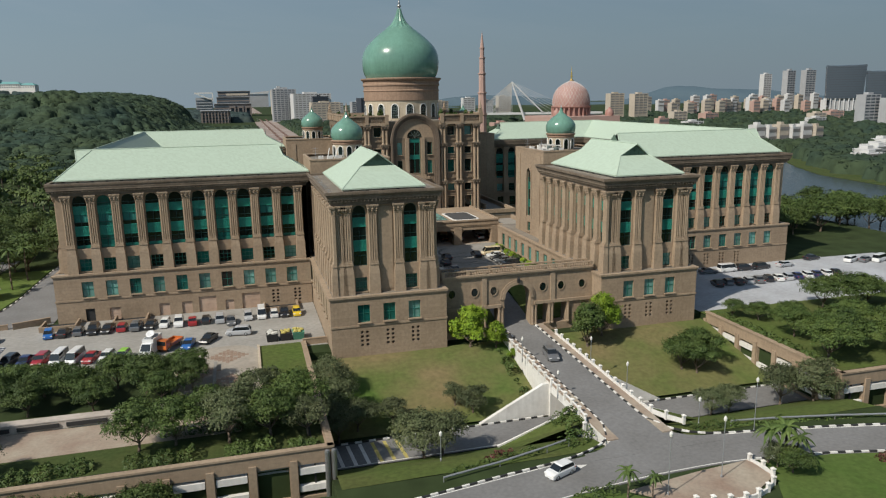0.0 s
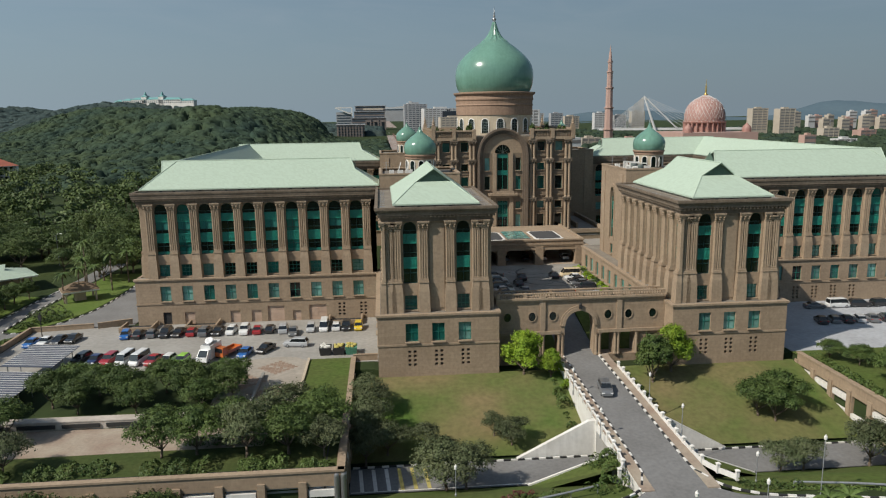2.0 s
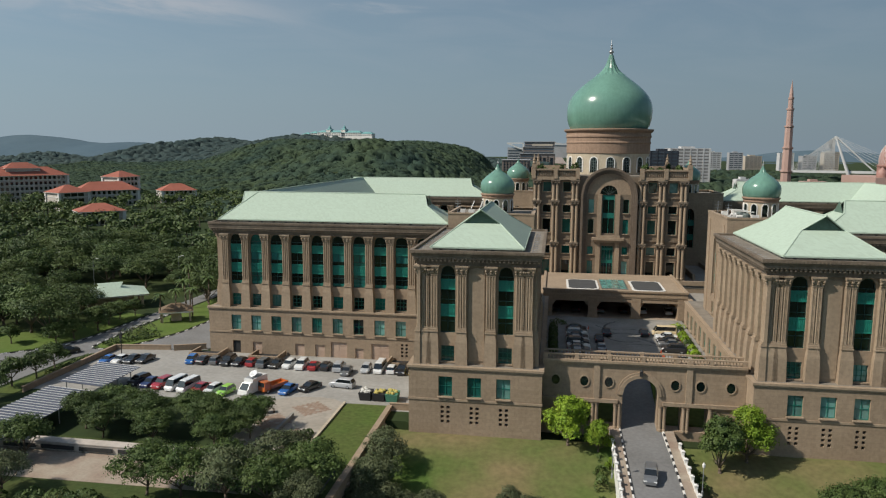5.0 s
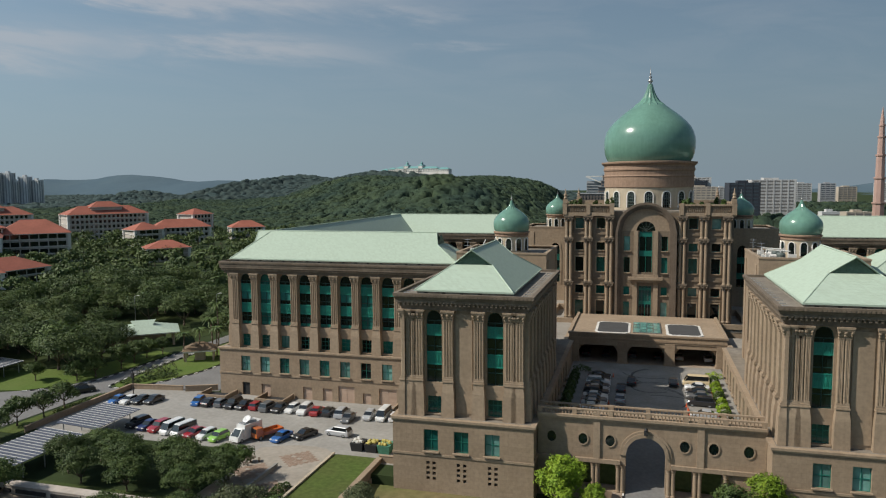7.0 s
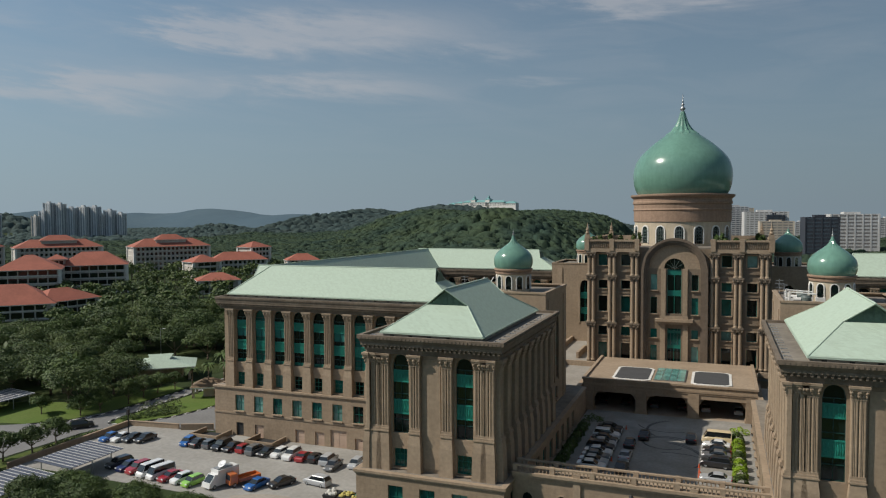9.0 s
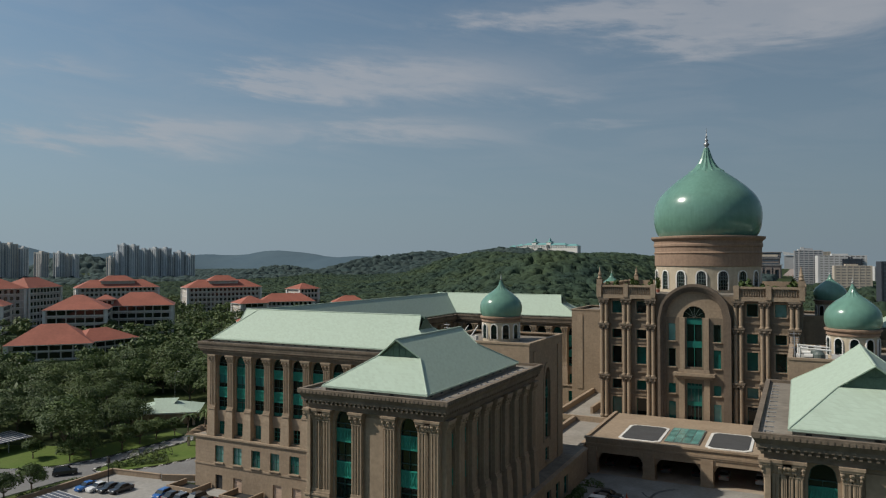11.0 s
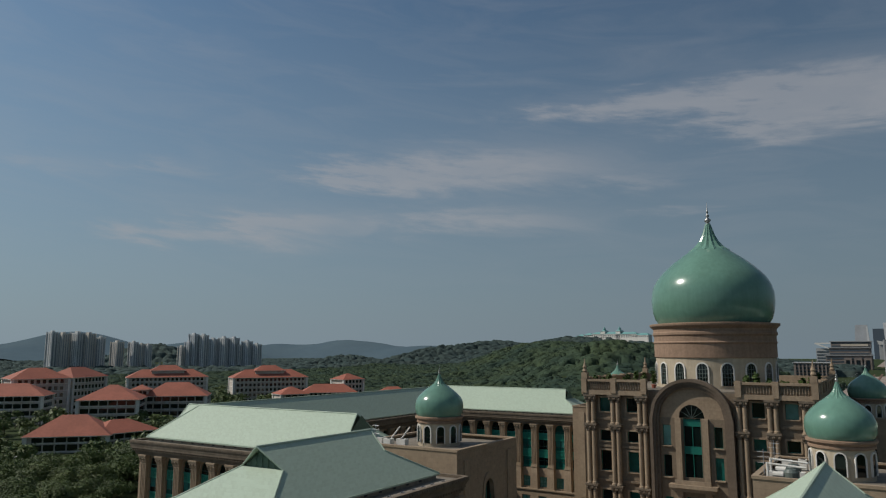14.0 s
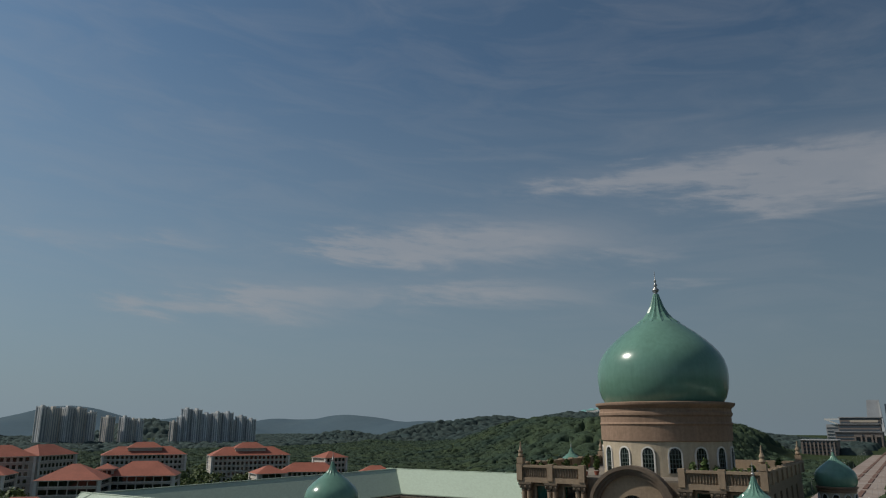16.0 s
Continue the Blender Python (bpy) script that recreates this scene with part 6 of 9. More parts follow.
for x0, x1, q in ((-15.8, -4.6, -1), (4.8, 15.0, 1)):
    lo, hi = (x0, x1) if q < 0 else (x1, x0)
    g = Geo().slab([(lo, -6.1), (hi, -6.1), (hi, -0.9), (hi - q * -1.0, -0.95)][::(1 if q < 0 else -1)], 94.6, 95.2)
    part("wing_wall", g.mesh("wing_wall", WHITE), b)
    g = Geo().tube((lo, 86.9, -5.9), (hi, 86.9, -2.0), 0.17, 0.17, 4)
    part("bank_coping", g.mesh("bank_coping", WHITE), b)
    g = Geo().add([(lo, 86.95, -6.1), (hi, 86.95, -6.1), (hi, 86.95, -2.0), (lo, 82.5, -4.4), (hi, 82.5, -1.75)], [(0, 1, 2), (0, 2, 4, 3)] if q < 0 else [(2, 1, 0), (3, 4, 2, 0)])
    part("grass_bank", g.mesh("grass_bank", GRASS), b)
for x0, x1 in ((-4.6, -3.1), (3.3, 4.8)):
    g = Geo().add([(x, y, z) for x in (x0, x1) for y, z in ((76, ramp_z(0, 76)), (119, ramp_z(0, 119)), (119, ramp_z(0, 119) + 0.15), (76, ramp_z(0, 76) + 0.15))],
                  [(0, 3, 2, 1), (4, 5, 6, 7), (0, 4, 7, 3), (1, 2, 6, 5), (2, 3, 7, 6)])
    part("footway", g.mesh("footway", PAVER), b)

# podium retaining walls with the open car-park storey below
def podium_wall(name, p0, p1, label, pitch=4.6):
    m, length = turn(p0, p1)
    t = thing(name, m, label, "retaining wall")
    n = int(length / pitch)
    w = length / n
    hs = [(w * k + 0.55, w * k + w - 0.55, z0, z1, None) for k in range(n) for z0, z1 in ((-5.6, -1.3),)]
    part("wall", wall_geo(length, -6.3, 0.55, hs, 0.9).mesh("wall", STONE), t, m)
    part("coping", Geo().box(-0.1, length + 0.1, -0.15, 0.7, 0.55, 0.8).mesh("coping", STONE_TRIM), t, m)
    for k in range(n):
        if k % 5 != 3:
            part("planter", Geo().box(w * k + 0.65, w * k + w - 0.65, -0.06, 0.6, -2.6, -1.75).mesh("planter", WHITE), t, m)
        if k % 3 != 1:
            part("planter", Geo().box(w * k + 0.6, w * k + w - 0.6, -0.02, 0.6, -4.9, -4.1).mesh("planter", WHITE), t, m)
        part("louvre", Geo().box(w * k + 0.6, w * k + w - 0.6, 0.55, 0.7, -2.2, -1.95).box(w * k + 0.6, w * k + w - 0.6, 0.55, 0.7, -1.75, -1.5).mesh("louvre", STEEL), t, m)
        part("pier", Geo().box(w * k - 0.45, w * k + 0.45, -0.22, 0.02, -6.3, -0.6).mesh("pier", STONE_TRIM), t, m)
    # black surfaces paint the bays' inner shade
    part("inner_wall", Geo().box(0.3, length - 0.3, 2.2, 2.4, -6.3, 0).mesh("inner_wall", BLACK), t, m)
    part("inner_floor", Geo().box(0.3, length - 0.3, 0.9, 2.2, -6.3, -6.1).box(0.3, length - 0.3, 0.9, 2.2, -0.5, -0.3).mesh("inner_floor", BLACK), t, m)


podium_wall("podium_wall_west", (-112, 81.2), (-39.2, 81.2), "sandstone podium wall with open bays and white planters")
podium_wall("podium_wall_north", (-39.2, 81.2), (-39.2, 121.5), "sandstone podium wall with open bays and white planters")
podium_wall("podium_wall_east", (37.0, 114.5), (37.0, 81.2), "sandstone podium wall with open bays and white planters")
podium_wall("podium_wall_south", (37.0, 81.2), (110.0, 81.2), "sandstone podium wall with open bays and white planters")
sheet("east_car_park", [(37.5, 117), (112, 117), (112, 148.4), (37.5, 148.4)], 0.0, PALE_PARK, "pale blue-grey painted car park", "car park")
sheet("east_garden", [(37.3, 81.7), (112, 81.7), (112, 117), (37.3, 117)], 0.0, GRASS, "planted garden on the podium", "lawn", 0.05)
sheet("lake_bank", [(228, 140), (246, 140), (250, 262), (256, 304), (272, 340), (300, 384), (620, 470), (620, 480), (290, 396), (258, 343), (240, 306), (233, 262)], -0.1, TURF, "grassy bank of the lake", "lawn", 0.6)
sheet("lake", [(118, 150), (232, 135), (236, 260), (243, 304), (261, 340), (290, 390), (150, 350)], -0.4, WATER, "calm grey lake", "water", 0.3)


# ---------------------------------------------------------------- trees and hedges
def leaf_mesh(name, centres, normals, size, mat, seed):
    """Many small leaf sprays: a bent diamond of two triangles at each centre."""
    rng = np.random.default_rng(seed)
    n = len(centres)
    nrm = normals + rng.normal(0, 0.55, (n, 3))
    nrm /= np.linalg.norm(nrm, axis=1)[:, None]
    a = np.cross(nrm, rng.normal(0, 1, (n, 3)))
    a /= np.linalg.norm(a, axis=1)[:, None]
    b = np.cross(nrm, a)
    s = (size * rng.uniform(0.6, 1.35, n))[:, None]
    v = np.stack([centres - a * s, centres - b * s * 0.55 - nrm * s * 0.15, centres + a * s, centres + b * s * 0.55 + nrm * s * 0.1], 1).reshape(-1, 3)
    me = bpy.data.meshes.new(name)
    me.vertices.add(4 * n)
    me.vertices.foreach_set("co", v.astype(np.float32).ravel())
    me.loops.add(4 * n)
    me.loops.foreach_set("vertex_index", np.arange(4 * n, dtype=np.int32))
    me.polygons.add(n)
    me.polygons.foreach_set("loop_start", np.arange(0, 4 * n, 4, dtype=np.int32))
    me.materials.append(mat)
    me.update(calc_edges=True)
    me.validate()
    return me


def crown_points(rng, blobs, count):
    """Points near the skins of several ellipsoids, thinner inside, with gaps."""
    c, d = [], []
    vol = np.array([b[3] ** 2 for b in blobs])
    for (x, y, z, r, f), k in zip(blobs, (count * vol / vol.sum()).astype(int)):
        u = rng.normal(0, 1, (k, 3))
        u /= np.linalg.norm(u, axis=1)[:, None]
        u[:, 2] = np.where(u[:, 2] < -0.35, -u[:, 2] * 0.5, u[:, 2])
        lump = 1 + 0.24 * np.sin(u[:, 0] * 5.3 + x * 3) * np.cos(u[:, 1] * 4.7 + y) + 0.14 * np.sin(u[:, 2] * 9 + z) + 0.12 * np.sin(u[:, 0] * 13 + z * 5) * np.sin(u[:, 1] * 12 + x * 7)
        rad = r * lump * rng.uniform(0.45, 1.04, k) ** 0.45 * np.where(rng.random(k) < 0.06, rng.uniform(1.0, 1.18, k), 1.0)
        p = u * rad[:, None] * np.array([1, 1, f])
        c.append(p + np.array([x, y, z]))
        d.append(u + np.array([0, 0, 0.6]))
    return np.concatenate(c), np.concatenate(d)


def tree_meshes(seed, height, spread, mat, leaves, leaf, low=0.3, flat=0.75, tips=(0.5, 0.74)):
    """A tapered trunk with limbs, and a crown of leaf sprays. Height and spread in metres."""
    rng = np.random.default_rng(seed)
    trunk = Geo()
    fork = Vector((rng.uniform(-0.2, 0.2), rng.uniform(-0.2, 0.2), height * low))
    r = 0.03 * height
    trunk.tube((0, 0, -0.3), fork * 0.5, r * 1.2, r * 0.9, 8)
    trunk.tube(fork * 0.5, fork, r * 0.9, r * 0.75, 8)
    blobs = []
    n = int(rng.integers(5, 8))
    for i in range(n):
        a = 2 * math.pi * i / n + rng.uniform(-0.4, 0.4)
        d = spread * rng.uniform(0.35, 0.62)
        tip = Vector((math.cos(a) * d, math.sin(a) * d, height * rng.uniform(*tips)))
        mid = fork.lerp(tip, 0.5) + Vector((0, 0, -0.15 * height * 0.3))
        trunk.tube(fork, mid, r * 0.5, r * 0.32, 6)
        trunk.tube(mid, tip, r * 0.32, r * 0.1, 5)
        for _ in range(2):
            q = tip + Vector((rng.uniform(-1, 1), rng.uniform(-1, 1), rng.uniform(0.1, 0.8))) * spread * 0.2
            trunk.tube(mid.lerp(tip, 0.6), q, r * 0.16, r * 0.05, 4)
        blobs.append((tip.x, tip.y, tip.z, spread * rng.uniform(0.3, 0.44), flat))
    blobs.append((fork.x * 1.4, fork.y * 1.4, height * 0.78, spread * 0.48, flat * 0.85))
    trunk.tube(fork, (fork.x * 1.4, fork.y * 1.4, height * 0.8), r * 0.55, r * 0.1, 6)
    c, d = crown_points(rng, blobs, leaves)
    c[:, 2] = np.minimum(c[:, 2], height * (0.97 + 0.06 * rng.random(len(c))))
    return trunk.mesh("trunk", BARK, True), leaf_mesh("crown", c, d, leaf, mat, seed)


def palm_meshes(seed, height, mat, fronds=16, reach=2.3):
    rng = np.random.default_rng(seed)
    trunk = Geo()
    pts = [Vector((0.12 * math.sin(k * 0.7), 0.1 * k / 6, height * k / 6 - 0.2)) for k in range(7)]
    for k in range(6):
        trunk.tube(pts[k], pts[k + 1], 0.2 - 0.012 * k, 0.19 - 0.012 * k, 7)
    g = Geo()
    top = pts[-1]
    for i in range(fronds):
        a = 2 * math.pi * i / fronds + rng.uniform(-0.2, 0.2)
        lift = rng.uniform(0.1, 1.1)
        prev = None
        for k in range(6):
            u = k / 5
            c = top + Vector((math.cos(a) * reach * u, math.sin(a) * reach * u, reach * (lift * u - 1.0 * u * u)))
            w = Vector((-math.sin(a), math.cos(a), 0)) * (0.32 * math.sin(math.pi * min(1, u * 0.9 + 0.12)))
            cur = (c - w + Vector((0, 0, -0.12)), c, c + w + Vector((0, 0, -0.12)))
            if prev:
                g.add([*prev, *cur], [(0, 1, 4, 3), (1, 2, 5, 4)])
            prev = cur
    return trunk.mesh("trunk", BARK, True), g.mesh("crown", mat)


def tree_kind(meshes, label, group, name="tree", category="tree"):
    return dict(trunk=meshes[0], crown=meshes[1], label=label, group=group, name=name, category=category)


BROAD = [tree_kind(tree_meshes(11 + k, 6.3, 5.0, LEAF, 11500, 0.135, 0.16, 0.8), "spreading dark green tree with dense crown", "podium trees") for k in range(4)]
OPEN = [tree_kind(tree_meshes(31 + k, 6.4, 4.4, LEAF_GREY, 9000, 0.12, 0.2, 0.85), "open grey-green tree with feathery crown", "lawn trees") for k in range(3)]
LIME = [tree_kind(tree_meshes(51 + k, 6.6, 3.3, LEAF_LIME, 12000, 0.125, 0.12, 1.35, (0.28, 0.72)), "bright lime-green tree beside the gate", "gate trees") for k in range(2)]
STREET = [tree_kind(tree_meshes(71 + k, 5.4, 3.6, LEAF, 5200, 0.15, 0.28, 0.8), "small round-headed street tree", "street trees") for k in range(3)]
PARK_DARK = [tree_kind(tree_meshes(191 + k, 11.0, 8.0, LEAF, 5500, 0.30, 0.14, 0.9, (0.35, 0.74)), "tall dense tree by the lake", "lake trees") for k in range(3)]
PARK = [tree_kind(tree_meshes(91 + k, 11.0, 9.0, LEAF_PARK if k != 1 else LEAF, 6000, 0.265, 0.16, 0.75), "large spreading park tree", "park trees") for k in range(4)]
PALM = [tree_kind(palm_meshes(111 + k, 5.5 + 2.5 * k, LEAF), "slender palm with arching fronds", "palms", "palm_tree", "palm") for k in range(3)]


def plant(kind, x, y, z=0.0, size=1.0, turn_by=None):
    a = random.uniform(0, 6.28) if turn_by is None else turn_by
    m = at(x, y, z, a) @ Matrix.Diagonal((size, size, size * random.uniform(0.92, 1.08), 1))
    t = thing(kind["name"], m, kind["label"], kind["category"], kind["group"])
    part("trunk", kind["trunk"], t, m)
    part("crown", kind["crown"], t, m)


def lawn_z(x, y):
    return ground_height(x, y)


for i, (x, y, s) in enumerate(((-81.5, 111, 1.0), (-83, 106, 1.05), (-78, 110.5, 1.0), (-73, 106.5, 1.1), (-68, 110.5, 0.95), (-63.5, 107, 1.1), (-58.5, 110, 1.0), (-61, 103.5, 0.9), (-70, 102.8, 0.9),
                               (-78.5, 103.5, 0.95), (-57.0, 106.5, 0.9))):
    plant(BROAD[i % 4], x, y, 0, s * 0.84)
for i, (x, y, s) in enumerate(((-62.3, 88.2, 0.95), (-58, 88.6, 1.0), (-51.5, 87.2, 1.1), (-46.4, 87.5, 1.05), (-43.2, 92, 1.0), (-47.8, 94.6, 1.05), (-80, 85.6, 0.9), (-90, 90, 1.1), (-53.8, 92.6, 0.85), (-41.8, 86.3, 0.8))):
    plant((BROAD + OPEN)[(i * 2 + 1) % 7], x, y, 0, s)
for i, (x, y, s) in enumerate(((-26.5, 86.2, 1.15), (-24.0, 85.8, 0.95), (-28.6, 97.0, 0.65), (-16.0, 97.3, 0.7), (-18.3, 99.4, 0.6), (-36.8, 100, 1.0), (-36.6, 106, 0.9), (-34.0, 96.6, 0.85), (-37.0, 94.8, 0.9),
                               (18.0, 86.0, 0.7), (21.5, 86.3, 0.75), (31.0, 86.5, 1.0), (35.0, 84.0, 1.15))):
    plant(OPEN[i % 3], x, y, lawn_z(x, y), s)
for x, y, s in ((23.0, 101.0, 1.0), (27.5, 102.8, 1.0), (25.0, 99.5, 0.85)):
    plant(BROAD[1], x, y, lawn_z(x, y), s * 0.95)
for x, y, s, k in ((-10.9, 114.6, 1.22, 0), (-6.6, 113.2, 0.75, 1), (13.9, 113.0, 1.2, 1), (-4.9, 109.5, 0.3, 0)):
    plant(LIME[k], x, y, lawn_z(x, y), s)
DENSE = tree_kind(tree_meshes(61, 7.4, 3.3, LEAF, 8500, 0.17, 0.1, 1.5, (0.22, 0.7)), "dense dark conical tree beside the gate", "gate trees")
plant(DENSE, 9.8, 110.4, lawn_z(10, 110), 1.12)
for i, (x, y, s) in enumerate(((41, 88, 1.1), (47, 92, 1.15), (44, 99, 0.9), (53, 86, 1.2), (60, 92, 1.1), (62, 112, 1.05), (66.5, 108.5, 1.1), (72, 111, 1.0), (57, 100, 0.9), (70, 97, 1.1), (78, 104, 1.1),
                               (86, 110, 1.1), (80, 92, 1.2), (92, 98, 1.1), (50, 106.5, 0.65), (44.5, 109, 0.6), (41.5, 112.5, 0.55))):
    plant(BROAD[i % 4], x, y, 0, s)
for i in range(26):
    u = i / 25
    plant(PARK_DARK[i % 3], 96 + 60 * u + random.uniform(-6, 6), 158 + 34 * random.random() + 20 * u, 0, random.uniform(0.65, 0.95))
for x, y, s, k in ((-9.0, 63.4, 0.62, 0), (-6.3, 62.6, 0.5, 0)):
    plant(PALM[k], x, y, -1.5, s)
plant(BROAD[3], 12.2, 62.6, -1.5, 0.55)
plant(OPEN[1], 11.4, 64.2, -1.5, 0.5)
for x, y, k, z in ((11.0, 65.4, 0, 0.85), (12.6, 64.6, 0, 0.95), (13.4, 63.4, 0, 0.8)):
    plant(PALM[k], x, y, -1.5, z)
for i, (x, y, s) in enumerate(((-74, 77.5, 1.12), (-69.5, 78.2, 1.0), (-78, 78, 1.15), (-60.5, 77.8, 1.08), (-84, 78.5, 1.15), (-90, 79, 1.1))):
    plant((BROAD + OPEN)[(i * 3) % 7], x, y, -6.0, s)
plant(BROAD[0], -84.5, 95.0, 0, 0.95)
# left of the car park: street trees along the road, then park trees
for i, (x, y) in enumerate(((-119.9, 148.2), (-118.4, 152.2), (-117.7, 159.6), (-119.0, 165.5), (-119.4, 170.5), (-129.2, 146.3), (-107.6, 131.6), (-107.4, 126.4), (-108.2, 121.2), (-107, 115), (-106, 109), (-118, 175))):
    plant(STREET[i % 3], x, y, 0, random.uniform(0.85, 1.05))
for x, y, k in ((-107.5, 169.2, 1), (-105.1, 172.0, 1), (-103, 176, 1), (-101, 181, 2), (-107, 180, 1), (-109, 186, 2), (-100, 190, 1), (-147, 176, 1)):
    plant(PALM[k], x, y, 0, random.uniform(0.9, 1.1))


for x, y, sz in ((-172, 224, 1.1), (-181, 233, 1.2), (-176, 243, 1.15), (-165, 214, 1.0), (-155, 222, 1.05), (-188, 224, 1.1), (-160, 233, 1.1), (-149, 210, 0.9), (-190, 246, 1.2), (-170, 252, 1.2)):
    plant(PARK[int(x) % len(PARK)], x, y, 0.0, sz)


def blocked(x, y):
    """Where the left park keeps clear: road, pavilion, red-roofed offices."""
    if -123 < x < -88 and y < 192:
        return True
    if -142 < x < -114 and 176 < y < 200:
        return True
    for cx, cy, r in ((-274, 255, 26), (-254, 243, 20), (-240, 232, 14), (-264, 270, 20), (-342, 310, 24), (-334, 350, 30), (-417, 299, 30), (-435, 335, 36), (-426, 514, 38), (-344, 460, 16), (-338, 492, 28), (-503, 472, 38)):
        if (x - cx) ** 2 + (y - cy) ** 2 < r * r:
            return True
    return False


rng_park = random.Random(5)
placed = 0
while placed < 128:
    x, y = rng_park.uniform(-215, -92), rng_park.uniform(128, 262)
    if y < 150 and x > -128 or blocked(x, y) or (x > -165 and y < 150):
        continue
    plant(PARK[placed % 4], x, y, 0, rng_park.uniform(0.6, 1.0))
    placed += 1


def park_canopy():
    """The crowds of park trees beyond the nearest ones: crowns and stems too many to count."""
    rng = np.random.default_rng(21)
    cs, ds = [], []
    stems = Geo()
    n = 0
    while n < 860:
        x, y = rng.uniform(-520, -92), rng.uniform(150, 560)
        if blocked(x, y) or (x > -215 and y < 262 and rng.random() < 0.72) or (x > -128 and y < 205):
            continue
        n += 1
        r, h = rng.uniform(2.6, 5.6), rng.uniform(3.6, 8.5)
        blobs = [(x, y, h, r, 0.7)] + [(x + rng.uniform(-0.6, 0.6) * r, y + rng.uniform(-0.6, 0.6) * r, h + rng.uniform(-0.3, 0.35) * r, r * rng.uniform(0.45, 0.7), 0.7) for _ in range(3)]
        c, d = crown_points(rng, blobs, 310 if y < 330 else 150)
        cs.append(c)
        ds.append(d)
        stems.tube((x, y, -0.2), (x, y, h), 0.28, 0.16, 5)
    tagged(part("park_canopy", leaf_mesh("park_canopy", np.concatenate(cs), np.concatenate(ds), 0.78, LEAF_PARK, 4)), "crowd of leafy park trees round the offices", "trees", "", "stuff")
    tagged(part("park_stems", stems.mesh("park_stems", BARK)), "brown stems of the crowded park trees", "trunks", "", "stuff")


park_canopy()


def hedge(x0, y0, x1, y1, width, height, z, mat, label, density=70):
    """A clipped or loose row of shrubs between two points."""
    length = math.dist((x0, y0), (x1, y1))
    rng = np.random.default_rng(int(abs(x0 * 13 + y0 * 7)) + 1)
    n = int(density * length)
    u = rng.random(n) * length
    ang = rng.uniform(0, math.pi, n)
    lump = 1 + 0.25 * np.sin(u * 1.9 + x0) + 0.12 * np.sin(u * 5.1)
    px, pz = np.cos(ang) * width / 2 * lump, np.sin(ang) * height * lump
    ux, uy = (x1 - x0) / length, (y1 - y0) / length
    c = np.stack([ux * u - uy * px, uy * u + ux * px, pz], 1)
    d = np.stack([-uy * np.cos(ang), ux * np.cos(ang), np.sin(ang) + 0.2], 1)
    me = leaf_mesh("hedge", c, d, 0.17, mat, n)
    tagged(part("hedge", me, None, at(x0, y0, z)), label, "hedge", "hedges")


for args in ((-77, 84.6, -67, 85.6, 2.6, 1.1), (-63.5, 84.2, -55.5, 84.4, 2.8, 1.2), (-52, 84.2, -46, 84.4, 2.6, 1.2), (-88, 84.0, -79, 84.4, 2.4, 1.0), (-44.5, 83.6, -41, 83.6, 1.8, 0.9), (-50, 100.6, -49, 110, 1.6, 0.9)):
    hedge(*args, 0, LEAF, "dense dark green shrub hedge on the podium", 150)
for k in range(7):
    hedge(12.3, 139.5 + 3.5 * k, 12.3, 141.9 + 3.5 * k, 1.7, 1.3, 4.6, LEAF_LIME if k % 3 else LEAF, "clipped green hedge block along the court wall", 330)
hedge(11.2, 166.5, 14.3, 166.5, 1.2, 1.0, 4.6, LEAF_LIME, "low bright hedge by the porch")
hedge(-14.2, 166.5, -10.5, 166.5, 1.2, 1.0, 4.6, LEAF, "low hedge by the porch")
hedge(-13.4, 139, -13.4, 163, 1.5, 1.0, 4.6, LEAF, "dark hedge along the shaded court wall", 200)
for x, y0, y1, zz in ((-6.4, 96, 104, -5.4), (-6.4, 104.5, 115, -3.2), (6.6, 96, 104, -5.2), (6.6, 105, 113, -3.2)):
    hedge(x, y0, x, y1, 1.7, 1.5, zz, LEAF, "low shrubs on the bank beside the drive", 170)
hedge(7.4, 76.5, 14.5, 75.5, 1.6, 1.0, -2.0, LEAF, "clipped hedge beside the road")
hedge(-10.5, 77.0, -5.6, 79.5, 2.2, 1.4, -2.2, LEAF, "leafy shrubs at the junction corner")
hedge(-26, 74.6, -13.5, 77.2, 1.4, 0.9, -2.2, LEAF, "low hedge beside the road")
hedge(-21, 77.2, -17, 78.3, 1.0, 1.0, -2.6, LEAF_RED, "copper-leaved shrubs beside the road")
hedge(13, 75.6, 36, 72.0, 1.0, 0.5, -1.9, LEAF, "low hedge beside the road")
hedge(-8.5, 85.5, -5.5, 86.5, 2.4, 1.8, -3.8, LEAF, "dense shrubs on the bank")
hedge(-6.4, 80.5, -5.6, 86.6, 2.4, 2.2, -3.0, LEAF, "leafy shrubs against the bridge wall", 150)
hedge(-14.5, 64.6, -9.5, 65.2, 2.0, 0.9, -1.6, LEAF, "shrubs on the island")
hedge(38.6, 85, 38.8, 113, 2.2, 1.0, 0.2, LEAF, "shrubs along the podium edge")
hedge(-108.6, 148.4, -101.8, 158, 2.4, 1.0, 0.0, LEAF, "low hedge on the traffic island", 120)
hedge(-107.5, 153, -105.5, 162, 3.4, 1.9, 0.0, LEAF_GREY, "loose grey-green shrubs on the traffic island", 110)
hedge(-106.5, 128, -106.0, 141, 1.4, 0.8, 0.0, LEAF, "hedge along the car park wall")
hedge(24, 62.2, 28, 61.3, 1.2, 0.8, -1.5, LEAF_RED, "copper-leaved shrubs beside the road")
hedge(28.6, 61.2, 32, 60.3, 1.3, 0.9, -1.5, LEAF, "rounded green shrubs on the front lawn", 110)
hedge(-60, 92.0, -44, 91.0, 2.0, 0.7, 0, LEAF, "low shrubs under the podium trees", 80)


